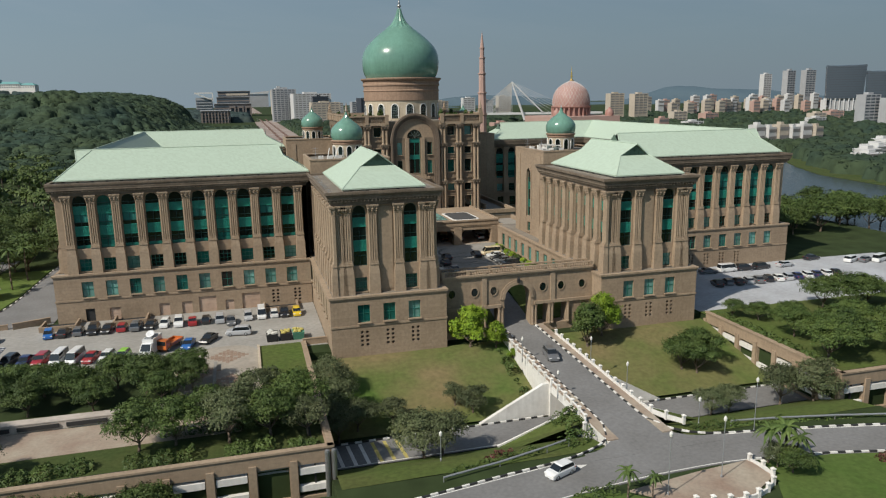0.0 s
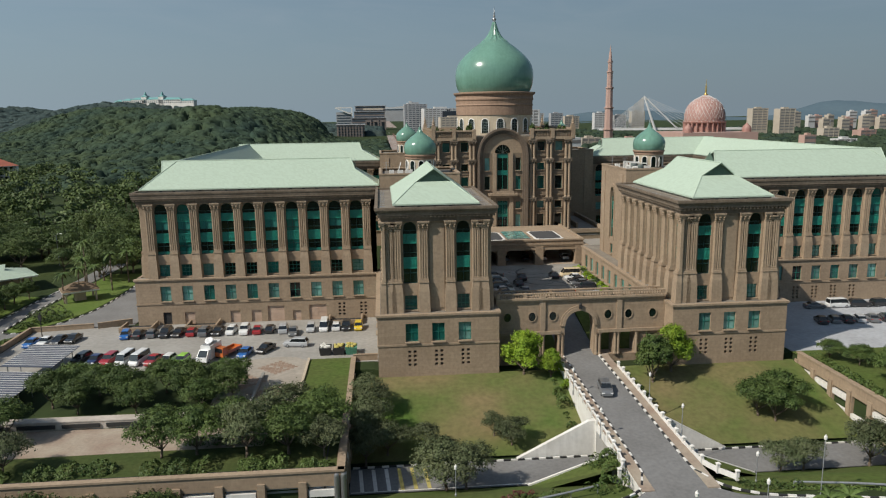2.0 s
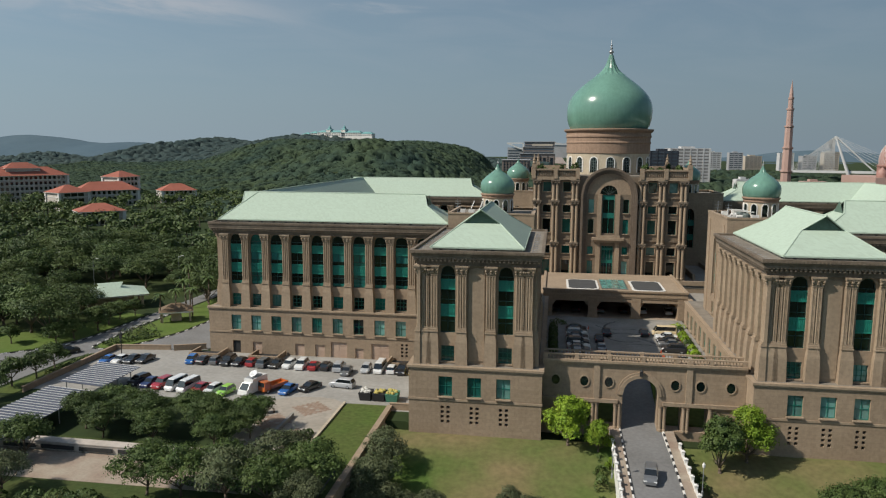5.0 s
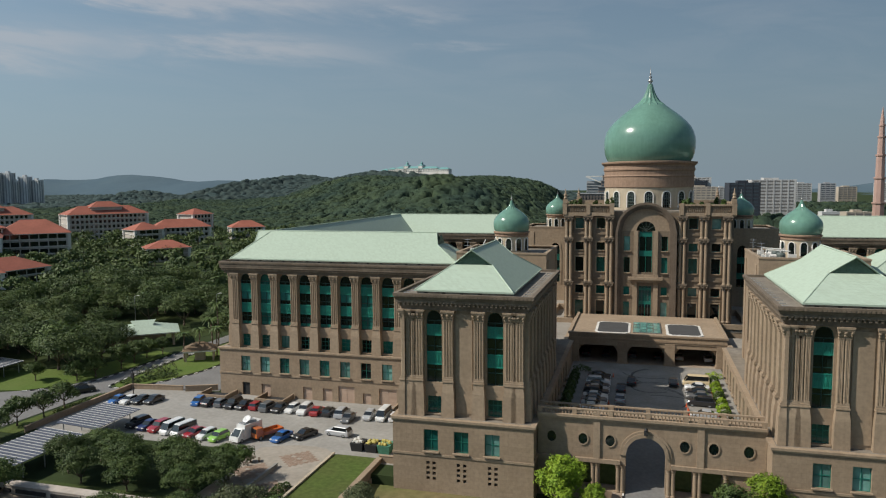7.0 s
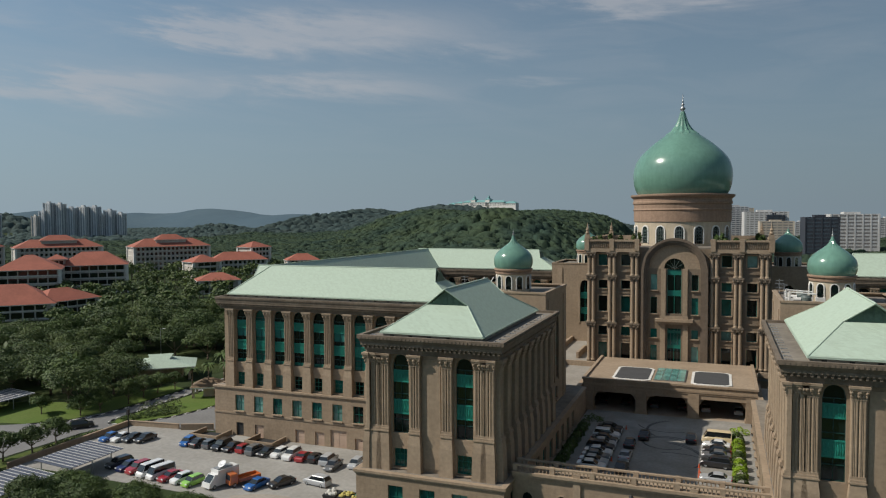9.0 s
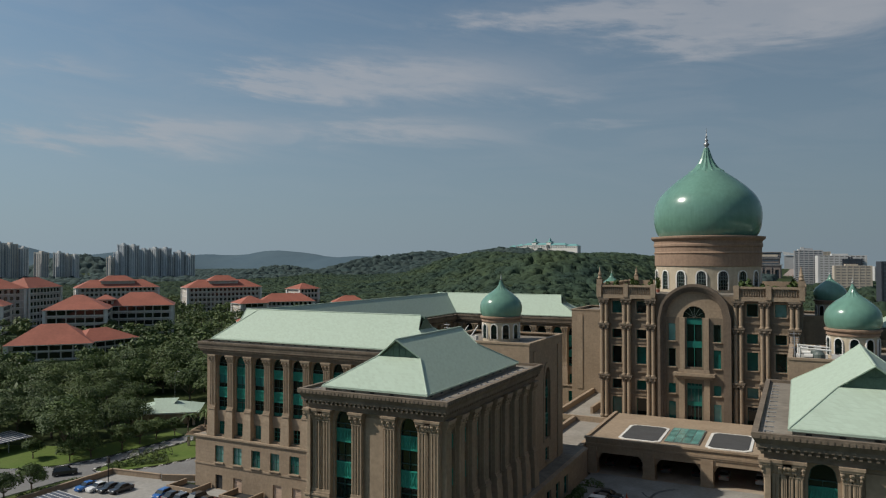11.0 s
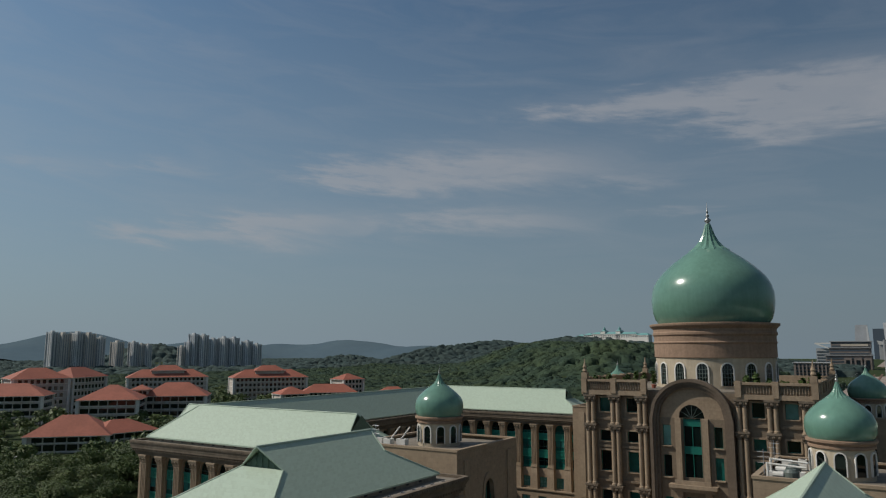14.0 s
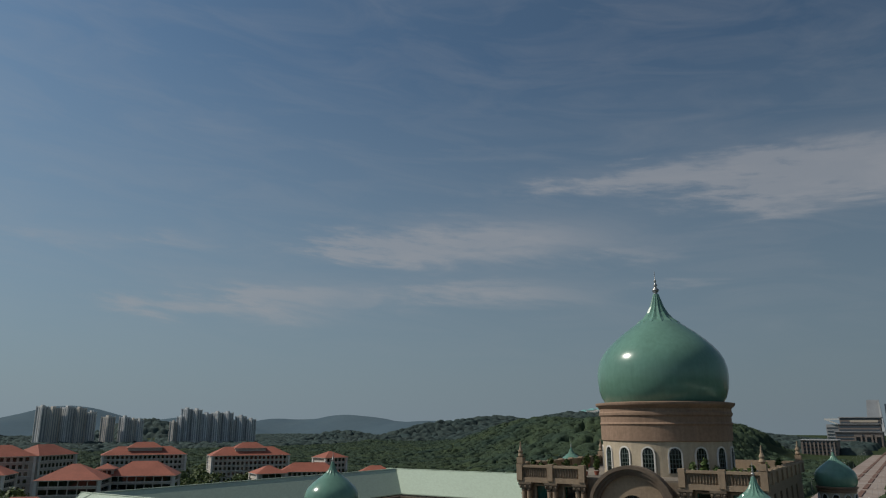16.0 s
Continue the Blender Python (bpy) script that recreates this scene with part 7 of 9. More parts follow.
def BANK(y):
    return np.interp(y, (100, 260, 304, 340, 389, 470), (232, 238, 246, 264, 296, 320))


def far_woods():
    """The wooded hills: crowns too many to count, as one uneven canopy a stretch, with loose leaf sprays over the nearer ones."""
    rng = np.random.default_rng(9)
    clear = lambda x, y: (x < -26) | (x > 19) | (y < 260)
    stretches = (
        (38000, -1000, -26, 420, 1400, 2.4, (2.1, 3.9), lambda x, y: ~((x > -125) & (y > 1060)) & ~((x > -520) & (y < 570) & (x < -240)), WOODS, "dense tropical woods covering the near hills", True),
        (15000, -1700, -30, 1400, 2350, 5.2, (4.0, 7.0), lambda x, y: ~((np.abs(x + 585) < 135) & (y > 1815) & (y < 1955)), WOODS_HAZED, "woods covering the distant hills, haze painted in", False),
        (15000, -1500, -330, 200, 800, 3.2, (2.3, 4.2), lambda x, y: (x < -440) | (y > 560), WOODS, "dense woods beyond the red-roofed offices", True),
        (17000, -2600, -1000, 600, 2600, 6.0, (4.0, 6.8), lambda x, y: x < 0, WOODS_HAZED, "woods on the western hills, haze painted in", False),
        (11000, 40, 1300, 380, 1500, 3.8, (2.8, 5.4), lambda x, y: clear(x, y) & ((x > 430) | (y > 760)) & (x + 0.2 * y > 180), WOODS, "dense woods round the eastern town", True),
        (1400, 19, 62, 300, 1300, 2.6, (2.0, 3.6), lambda x, y: x > 19, WOODS, "tree belt beside the boulevard", True),
        (1800, 60, 420, 440, 700, 3.0, (2.2, 4.2), lambda x, y: (x > 150) & (y > 470), WOODS, "wooded far bank of the lake", True),
        (4800, 180, 620, 100, 470, 2.8, (2.2, 4.4), lambda x, y: (x > BANK(y) + 5) & ~((x > 300) & (x < 450) & (np.abs(y - 350 - 0.8 * (x - 314)) < 14)), WOODS, "wooded bank of the lake", True))
    for count, x0, x1, y0, y1, step, radii, keep, mat, label, sprays in stretches:
        px, py = rng.uniform(x0, x1, count), rng.uniform(y0, y1, count)
        ok = keep(px, py)
        px, py = px[ok], py[ok]
        r = rng.uniform(*radii, len(px)) * rng.choice((0.7, 1.0, 1.25), len(px))
        lift = 2.2 + 0.35 * r + rng.uniform(0.0, 1.7, len(px)) * np.sqrt(radii[0] / 2.6)
        xs, ys = np.arange(x0 - 2 * step, x1 + 3 * step, step), np.arange(y0 - 2 * step, y1 + 3 * step, step)
        gx, gy = np.meshgrid(xs, ys)
        jx, jy = gx + rng.uniform(-0.3, 0.3, gx.shape) * step, gy + rng.uniform(-0.3, 0.3, gx.shape) * step
        top = np.full(gx.shape, -3.0)
        ix, iy = np.rint((px - xs[0]) / step).astype(int), np.rint((py - ys[0]) / step).astype(int)
        k = int(radii[1] * 1.25 / step) + 1
        for di in range(-k, k + 1):
            for dj in range(-k, k + 1):
                a, b = np.clip(iy + di, 0, len(ys) - 1), np.clip(ix + dj, 0, len(xs) - 1)
                d2 = ((jx[a, b] - px) ** 2 + (jy[a, b] - py) ** 2) / r ** 2
                np.maximum.at(top, (a, b), np.where(d2 < 1, lift + r * 0.5 * np.sqrt(np.maximum(0, 1 - d2)), -3.0))
        zz = land_height(jx, jy) + top + rng.normal(0, 0.07, gx.shape) * step
        ny, nx = gx.shape
        v = np.stack([jx, jy, zz], -1).reshape(-1, 3)
        q = (np.arange(ny - 1)[:, None] * nx + np.arange(nx - 1)[None, :]).ravel()
        f = np.stack([q, q + 1, q + nx + 1, q + nx], 1)
        f = f[(top.ravel()[f] > -2.9).any(1)]
        me = bpy.data.meshes.new("woods")
        me.from_pydata(v.tolist(), [], f.tolist())
        me.materials.append(mat)
        me.polygons.foreach_set("use_smooth", [True] * len(me.polygons))
        me.update()
        tagged(part("woods", me), label, "woods", "", "stuff")
        if sprays:
            n, m = len(px), 6
            u = rng.normal(0, 1, (n, m, 3))
            u[:, :, 2] = np.abs(u[:, :, 2]) * 0.9 + 0.15
            u /= np.linalg.norm(u, axis=2)[:, :, None]
            c = u * (r[:, None] * rng.uniform(0.9, 1.08, (n, m)))[:, :, None] * np.array([1, 1, 0.66]) + np.stack([px, py, land_height(px, py) + lift], 1)[:, None]
            tagged(part("leaf_sprays", leaf_mesh("leaf_sprays", c.reshape(-1, 3), (u * 2.5 + np.array([0, 0, 0.5])).reshape(-1, 3), 0.8, mat, 17)), "loose leafy sprays over the wooded canopy", "foliage", "", "stuff")


def woods_material(name, a, b):
    m = material(name, a, 0.9, grain=0.55, size=5.0, stain_size=45, second=b, bump=0.7, bump_size=1.6, spec=0.1, stain=0.3)
    n, l = m.node_tree.nodes, m.node_tree.links
    b = n["Principled BSDF"]
    geo, hsv, mr = n.new("ShaderNodeNewGeometry"), n.new("ShaderNodeHueSaturation"), n.new("ShaderNodeMapRange")
    mr.inputs["To Min"].default_value, mr.inputs["To Max"].default_value = 0.8, 1.2
    l.new(geo.outputs["Random Per Island"], mr.inputs["Value"])
    l.new(mr.outputs["Result"], hsv.inputs["Value"])
    l.new(b.inputs["Base Color"].links[0].from_socket, hsv.inputs["Color"])
    l.new(hsv.outputs["Color"], b.inputs["Base Color"])
    return m


# aerial haze is mixed into both crown colours as blue, stronger on the far hills
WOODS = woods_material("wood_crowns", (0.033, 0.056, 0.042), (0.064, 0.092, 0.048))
WOODS_HAZED = woods_material("hazed_wood_crowns", (0.050, 0.078, 0.076), (0.068, 0.094, 0.086))
far_woods()

for x, y in ((-16, 203), (-13, 206), (-15.5, 212), (14, 203), (16, 207), (13.5, 211), (-10.5, 203.2), (10.8, 203.4)):
    hedge(x - 0.8, y, x + 0.8, y + 0.3, 1.3, 1.3, 35.7, LEAF, "potted shrubs on the roof terrace", 110)
rng_pot = random.Random(12)
for x, y, h in ((-18.2, 201.6, 2.5), (-16.6, 201.2, 2.1), (-14.3, 201.5, 1.9), (-12.2, 202.0, 2.6), (-9.4, 203.4, 3.0), (8.4, 203.2, 2.7), (10.3, 201.6, 2.1), (12.4, 201.3, 2.4), (14.8, 201.6, 1.9), (17.4, 201.4, 2.5), (-8.4, 206.0, 3.4), (9.6, 206.2, 3.2), (-17.8, 208, 2.7), (18.0, 209, 2.6), (-17.9, 226, 2.6), (17.8, 224, 2.8)):
    t = thing("potted_plant", (x, y, 35.7), "leafy potted plant on the roof terrace", "plant", "terrace plants")
    part("pot", Geo().lathe([(0.02, 35.7), (0.32, 35.7), (0.45, 36.3), (0.5, 36.35), (0.42, 36.38), (0.02, 36.3)], 10, x, y).mesh("pot", TERRACOTTA), t)
    pts, ups = [], []
    for k in range(150):
        u = Vector((rng_pot.gauss(0, 1), rng_pot.gauss(0, 1), rng_pot.gauss(0, 1))).normalized()
        r = rng_pot.uniform(0.35, 1.0)
        pts.append((x + u.x * r * 0.62, y + u.y * r * 0.62, 36.3 + (h - 0.6) * 0.55 + u.z * r * (h - 0.6) * 0.5))
        ups.append((u.x, u.y, u.z + 0.4))
    part("foliage", leaf_mesh("foliage", np.array(pts), np.array(ups), 0.3, LEAF, 40 + int(10 * h)), t)


# ---------------------------------------------------------------- vehicles
def paint(name, c, rough=0.3):
    return material(name, c, rough, coat=0.8, stain=0.15, stain_size=1.5)


PAINT = dict(white=paint("white_car_paint", (0.72, 0.72, 0.70)), silver=paint("silver_car_paint", (0.42, 0.43, 0.44)), grey=paint("grey_car_paint", (0.13, 0.135, 0.14)),
             black=paint("black_car_paint", (0.018, 0.018, 0.02)), red=paint("red_car_paint", (0.33, 0.02, 0.025)), blue=paint("blue_car_paint", (0.02, 0.12, 0.38)),
             navy=paint("navy_car_paint", (0.02, 0.03, 0.10)), yellow=paint("yellow_car_paint", (0.70, 0.48, 0.03)), green=paint("green_car_paint", (0.28, 0.55, 0.08)),
             orange=paint("orange_truck_paint", (0.50, 0.13, 0.03)), cream=paint("cream_van_paint", (0.72, 0.58, 0.36)))
CAR_GLASS = material("car_glass", (0.012, 0.015, 0.017), 0.05, spec=0.8)
LAMP_CLEAR = material("headlamp_glass", (0.75, 0.75, 0.72), 0.15)
LAMP_RED = material("tail_lamp_glass", (0.35, 0.02, 0.02), 0.2)
# length, width, height, belt, bonnet end and tail start at the belt, roof start and end (shares of the length from the nose), bonnet height, tail height
KINDS = dict(saloon=(4.45, 1.74, 1.44, 0.92, 0.27, 0.86, 0.43, 0.72, 0.88, 0.95), hatchback=(3.75, 1.66, 1.50, 0.95, 0.24, 0.985, 0.40, 0.90, 0.92, 0.95),
             suv=(4.55, 1.84, 1.70, 1.05, 0.25, 0.985, 0.39, 0.90, 1.05, 1.05), van=(4.75, 1.80, 2.05, 1.10, 0.07, 0.99, 0.20, 0.97, 0.95, 1.1))
CAR_CACHE = {}


def wheel_meshes(r, w):
    t = Geo()
    prof = [(r * 0.62, -w / 2), (r * 0.92, -w / 2), (r, -w * 0.3), (r, w * 0.3), (r * 0.92, w / 2), (r * 0.62, w / 2)]
    g = Geo().lathe(prof, 14)
    t.moved(g, Matrix.Rotation(math.pi / 2, 4, "X"))
    rim = Geo()
    g = Geo().lathe([(0.02, -w * 0.36), (r * 0.5, -w * 0.4), (r * 0.63, -w * 0.46)], 10)
    g.lathe([(r * 0.63, w * 0.46), (r * 0.5, w * 0.4), (0.02, w * 0.36)], 10)
    rim.moved(g, Matrix.Rotation(math.pi / 2, 4, "X"))
    return t.mesh("wheel", RUBBER, True), rim.mesh("rim", STEEL)


WHEEL = wheel_meshes(0.32, 0.2)


def car_meshes(kind, colour):
    L, W, H, belt, b0, t0, r0, r1, hood, tail = KINDS[kind]
    h, w = L / 2, W / 2
    X = lambda u: h - L * u
    st = [(0.0, 0.80, 0.58 * hood), (0.03, 0.93, 0.82 * hood), (0.10, 0.99, 0.95 * hood), (b0, 1.0, hood), (r0, 1.0, belt), (0.6, 1.0, belt), (r1, 1.0, belt), (t0, 0.99, tail), (0.97, 0.95, tail * 0.97), (1.0, 0.86, tail * 0.78)]
    st = sorted(st)
    g = Geo()
    rows = []
    for u, k, top in st:
        a = w * k
        rows.append([(X(u), -a * 0.94, 0.22), (X(u), -a, 0.48), (X(u), -a * 0.985, top - 0.10), (X(u), -a * 0.90, top), (X(u), a * 0.90, top), (X(u), a * 0.985, top - 0.10), (X(u), a, 0.48), (X(u), a * 0.94, 0.22)])
    n = 8
    vs = [p for r in rows for p in r]
    fs = [(i * n + j, i * n + (j + 1) % n, (i + 1) * n + (j + 1) % n, (i + 1) * n + j) for i in range(len(rows) - 1) for j in range(n)]
    g.add(vs, fs + [tuple(range(n)), tuple(range(len(vs) - 1, len(vs) - n - 1, -1))])
    body = g.mesh("body", PAINT[colour], False)
    g = Geo()
    wi = 0.90 * w
    g.add([(X(b0), -wi, belt - 0.03), (X(b0), wi, belt - 0.03), (X(t0), wi, belt - 0.03), (X(t0), -wi, belt - 0.03),
           (X(r0), -wi * 0.83, H - 0.07), (X(r0), wi * 0.83, H - 0.07), (X(r1), wi * 0.83, H - 0.07), (X(r1), -wi * 0.83, H - 0.07)],
          [(0, 1, 5, 4), (1, 2, 6, 5), (2, 3, 7, 6), (3, 0, 4, 7)])
    glazing = g.mesh("glazing", CAR_GLASS)
    g = Geo()
    g.taper((X(r1) - 0.05, X(r0) + 0.05, -wi * 0.85, wi * 0.85), H - 0.09, (X(r1) + 0.15, X(r0) - 0.15, -wi * 0.76, wi * 0.76), H)
    for q in (-1, 1):
        # pillars run down from the roof's corners; a van's blank side panel hangs from its rear corner
        front, rear = (1, 0) if q < 0 else (2, 3)
        for corner, u, d0, d1 in ((front, b0, 0.05, -0.10), (rear, t0, -0.03, 0.18)):
            n = len(g.v)
            g.v += [(X(u) + d0, q * wi * 1.01, belt), (X(u) + d1, q * wi * 1.01, belt)]
            g.f.append((corner, n, n + 1))
        if kind == "van":
            n = len(g.v)
            g.v += [(X(0.45), q * wi * 1.0, belt), (X(0.97), q * wi * 1.0, belt), (X(0.95), q * wi * 0.87, H - 0.5), (X(0.45), q * wi * 0.89, H - 0.5)]
            g.f += [(n, n + 1, n + 2, n + 3), (rear, n + 2, n + 1)]
    roof = g.mesh("roof", PAINT[colour])
    lamp = Geo().box(-0.06, 0.06, -0.2, 0.2, -0.08, 0.08)
    return body, glazing, roof, lamp.mesh("headlight", LAMP_CLEAR), lamp.mesh("tail_light", LAMP_RED)


CAR_WORDS = dict(saloon="saloon car", hatchback="small hatchback", suv="sport utility car", van="passenger van")


def car(kind, colour, x, y, z=0.0, heading=0.0, where="parked in the car park", group="parked cars"):
    L, W, H = KINDS[kind][:3]
    if (kind, colour) not in CAR_CACHE:
        CAR_CACHE[(kind, colour)] = car_meshes(kind, colour)
    body, glazing, roof, head, tail = CAR_CACHE[(kind, colour)]
    m = at(x, y, z, radians(heading))
    t = thing("van" if kind == "van" else "car", m, f"{colour} {CAR_WORDS[kind]} {where}", "van" if kind == "van" else "car", group)
    part("body", body, t, m)
    part("glazing", glazing, t, m)
    part("roof", roof, t, m)
    for dx in (0.31, -0.30):
        for q in (-1, 1):
            mm = m @ Matrix.Translation((L * dx, q * (W / 2 - 0.1), 0.32))
            wh = part("wheel", WHEEL[0], t, mm)
            part("rim", WHEEL[1], wh, mm)
    for q in (-1, 1):
        part("headlight", head, t, m @ Matrix.Translation((L / 2 - 0.07, q * W * 0.34, 0.66)))
        part("tail_light", tail, t, m @ Matrix.Translation((-L / 2 + 0.09, q * W * 0.36, 0.78)))


ROW = "black grey black black red grey black white white red black silver grey".split()
car("hatchback", "blue", -84.2, 140.4, 0, -82)
for k, c in enumerate(ROW):
    car(("saloon", "hatchback", "suv")[k * 7 % 3], c, -81.7 + 2.52 * k - (0.4 if k == 12 else 0), 140.8 - (2.2 if k == 12 else 0), 0, random.choice((90, -90)) + random.uniform(-8, 4))
car("hatchback", "silver", -48.6, 140.6, 0, -88)
car("van", "white", -46.0, 141.2, 0, -90)
car("hatchback", "white", -43.6, 141.0, 0, 90)
car("suv", "black", -41.6, 141.0, 0, -90)
car("hatchback", "yellow", -39.2, 140.6, 0, -90)
for k, (kd, c) in enumerate((("suv", "black"), ("saloon", "navy"), ("suv", "red"), ("van", "white"), ("van", "white"), ("saloon", "red"), ("hatchback", "white"), ("hatchback", "green"))):
    car(kd, c, -87.0 + 2.5 * k + (0.3 if k > 2 else 0), 126.6 - 0.35 * k, 0, -100 + random.uniform(-3, 3))
car("saloon", "blue", -58.9, 126.8, 0, -100)
car("saloon", "black", -55.6, 128.8, 0, -115)
car("suv", "silver", -50.4, 131.0, 0, 172, "standing in the car park")
for k, c in enumerate(("black", "black", "white", "blue")):
    car("saloon", c, -93.5 - 2.3 * k, 139.4 - 0.6 * k, 0, -95)
car("suv", "black", -112.2, 141.6, 0.03, 52, "on the side road")
car("suv", "grey", -0.4, 103.6, ramp_z(0, 103.6), 262, "on the drive below the gate")
car("hatchback", "white", -14.0, 70.2, -1.48, 202, "on the front road")
# the court
for k, (kd, c) in enumerate((("saloon", "white"), ("saloon", "silver"), ("saloon", "grey"), ("saloon", "white"), ("suv", "black"), ("saloon", "silver"), ("saloon", "black"), ("suv", "white"), ("saloon", "black"), ("saloon", "black"))):
    car(kd, c, -8.6, 140.6 + 2.3 * k, 4.6, random.uniform(-4, 4), "parked in the court", "cars in the court")
for k, (x, y, c) in enumerate(((-4.4, 153.5, "black"), (-4.3, 147.0, "silver"), (-4.2, 141.3, "black"), (-2.6, 159.0, "black"), (5.0, 159.8, "black"))):
    car("saloon", c, x, y, 4.6, 90 + random.uniform(-3, 3), "standing in the court", "cars in the court")
car("van", "cream", 9.0, 160.4, 4.6, 180, "parked in the court", "cars in the court")
for k, (kd, c, y) in enumerate((("saloon", "white", 157.2), ("saloon", "black", 154.4), ("saloon", "grey", 151.7), ("suv", "black", 147.8), ("saloon", "silver", 141.0))):
    car(kd, c, 9.0, y, 4.6, 180 + random.uniform(-4, 4), "parked in the court", "cars in the court")
for k, (x, c) in enumerate(((-12.6, "black"), (-8.2, "black"), (-2.6, "grey"), (2.6, "black"), (7.0, "silver"), (12.8, "white"))):
    car("saloon", c, x, 181.0, 4.62, 90, "waiting under the porch", "cars in the court")
# the east car park
for k, (kd, c, x) in enumerate((("saloon", "grey", 57.8), ("van", "white", 63.0), ("suv", "black", 67.9), ("suv", "black", 72.7), ("saloon", "silver", 79.6), ("saloon", "black", 91.1))):
    car(kd, c, x, 143.0 + (4 if k == 5 else 0), 0, random.uniform(-8, 8), "parked in the east car park", "cars in the east car park")
for k, c in enumerate("black grey black silver grey black white silver navy white navy white black".split()):
    car(("saloon", "hatchback")[k % 2], c, 52.8 + 2.66 * k, 132.8, 0, 75, "parked in the east car park", "cars in the east car park")
for k, (kd, c) in enumerate((("suv", "white"), ("saloon", "grey"), ("van", "white"))):
    car(kd, c, 98.7 + 3.4 * k, 142.0 - k, 0, 20, "parked in the east car park", "cars in the east car park")


def dish_van(x, y, heading):
    m = at(x, y, 0, radians(heading))
    t = thing("broadcast_van", m, "tall white broadcast van with roof dish", "van")
    g = Geo().taper((-2.9, 1.3, -1.0, 1.0), 0.4, (-2.85, 1.1, -0.95, 0.95), 2.75)
    g.taper((1.3, 2.9, -1.0, 1.0), 0.4, (1.3, 2.75, -0.98, 0.98), 1.15).taper((1.3, 2.6, -0.95, 0.95), 1.15, (1.1, 1.7, -0.85, 0.85), 2.2)
    part("body", g.mesh("body", PAINT["white"]), t, m)
    part("windscreen", Geo().add([(2.62, -0.85, 1.2), (2.62, 0.85, 1.2), (1.76, 0.75, 2.15), (1.76, -0.75, 2.15)], [(0, 1, 2, 3)]).mesh("windscreen", CAR_GLASS), t, m)
    g = Geo().box(-1.9, 0.9, -0.6, 0.6, 2.75, 2.95).tube((-0.4, 0, 2.95), (-0.4, 0, 3.2), 0.12, 0.1, 8)
    part("roof_rack", g.mesh("roof_rack", STEEL), t, m)
    d = Geo().lathe([(0.05, 0.0), (0.4, 0.06), (0.75, 0.2), (0.72, 0.24), (0.4, 0.11), (0.05, 0.05)], 18)
    part("dish", d.mesh("dish", PAINT["white"], True), t, m @ Matrix.Translation((-0.4, 0, 3.2)) @ Matrix.Rotation(0.6, 4, "Y"))
    for dx in (1.9, -1.9):
        for q in (-1, 1):
            mm = m @ Matrix.Translation((dx, q * 0.92, 0.36)) @ Matrix.Scale(1.12, 4)
            wh = part("wheel", WHEEL[0], t, mm)
            part("rim", WHEEL[1], wh, mm)


def tipper(x, y, heading):
    m = at(x, y, 0, radians(heading))
    t = thing("flatbed_truck", m, "orange flatbed truck with low open bed", "truck")
    part("cab", Geo().taper((1.2, 2.6, -0.95, 0.95), 0.5, (1.25, 2.4, -0.88, 0.88), 2.1).mesh("cab", PAINT["orange"]), t, m)
    part("windscreen", Geo().add([(2.56, -0.8, 1.25), (2.56, 0.8, 1.25), (2.44, 0.78, 1.95), (2.44, -0.78, 1.95)], [(0, 1, 2, 3)]).mesh("windscreen", CAR_GLASS), t, m)
    part("bed", Geo().box(-2.7, 1.1, -1.0, 1.0, 0.7, 0.82).mesh("bed", PAINT["orange"]), t, m)
    for a in ((-2.7, 1.1, -1.02, -0.94), (-2.7, 1.1, 0.94, 1.02), (-2.72, -2.64, -0.94, 0.94), (1.02, 1.1, -0.94, 0.94)):
        part("bed_side", Geo().box(*a, 0.82, 1.25).mesh("bed_side", PAINT["orange"]), t, m)
    for dx in (1.8, -1.7):
        for q in (-1, 1):
            mm = m @ Matrix.Translation((dx, q * 0.85, 0.38)) @ Matrix.Scale(1.18, 4)
            wh = part("wheel", WHEEL[0], t, mm)
            part("rim", WHEEL[1], wh, mm)


dish_van(-64.9, 125.6, -105)
tipper(-62.0, 127.4, -118)


# ---------------------------------------------------------------- kerbs, balustrades, lamps
STONES = (Geo().box(-0.48, 0.48, -0.12, 0.12, -0.05, 0.17).mesh("kerb_stone", WHITE), Geo().box(-0.48, 0.48, -0.12, 0.12, -0.05, 0.17).mesh("kerb_stone", BLACK))


def kerb(line, z, label="black and white painted kerb", step=1.0):
    pts = resample(line, step)
    f = z if callable(z) else (lambda x, y: z)
    mid = pts[len(pts) // 2]
    t = thing("kerb", (mid[0], mid[1], f(*mid)), label, "kerb", "", "structure")
    for k, (p, q) in enumerate(zip(pts, pts[1:])):
        x, y = (p[0] + q[0]) / 2, (p[1] + q[1]) / 2
        part("kerb_stone", STONES[k % 2], t, at(x, y, f(x, y), math.atan2(q[1] - p[1], q[0] - p[0])))


rz = lambda x, y: ramp_z(x, y) + 0.02 if abs(x) < 4.2 and y > 76 else -1.48
kerb([(-3.1, 119.0), (-3.1, 100), (-3.1, 82), (-3.6, 79), (-5.0, 76.2), (-8.5, 74.3), (-13, 73.0), (-22, 71.6), (-32, 69.9), (-44, 68.3)], rz)
kerb([(3.3, 119.0), (3.3, 100), (3.3, 82), (4.0, 79), (6.0, 76.0), (9.5, 74.0), (15, 72.9), (24, 71.4), (34, 69.2), (48, 65.8)], rz)
kerb([(10, 66.6), (20, 65.2), (34, 61.8), (46, 59)], -1.48)
kerb([(-125.5, 138.7), (-118.6, 144.6), (-116.3, 150.3), (-115.2, 159.3), (-114.6, 175.6), (-113, 190)], 0.02, step=1.5)
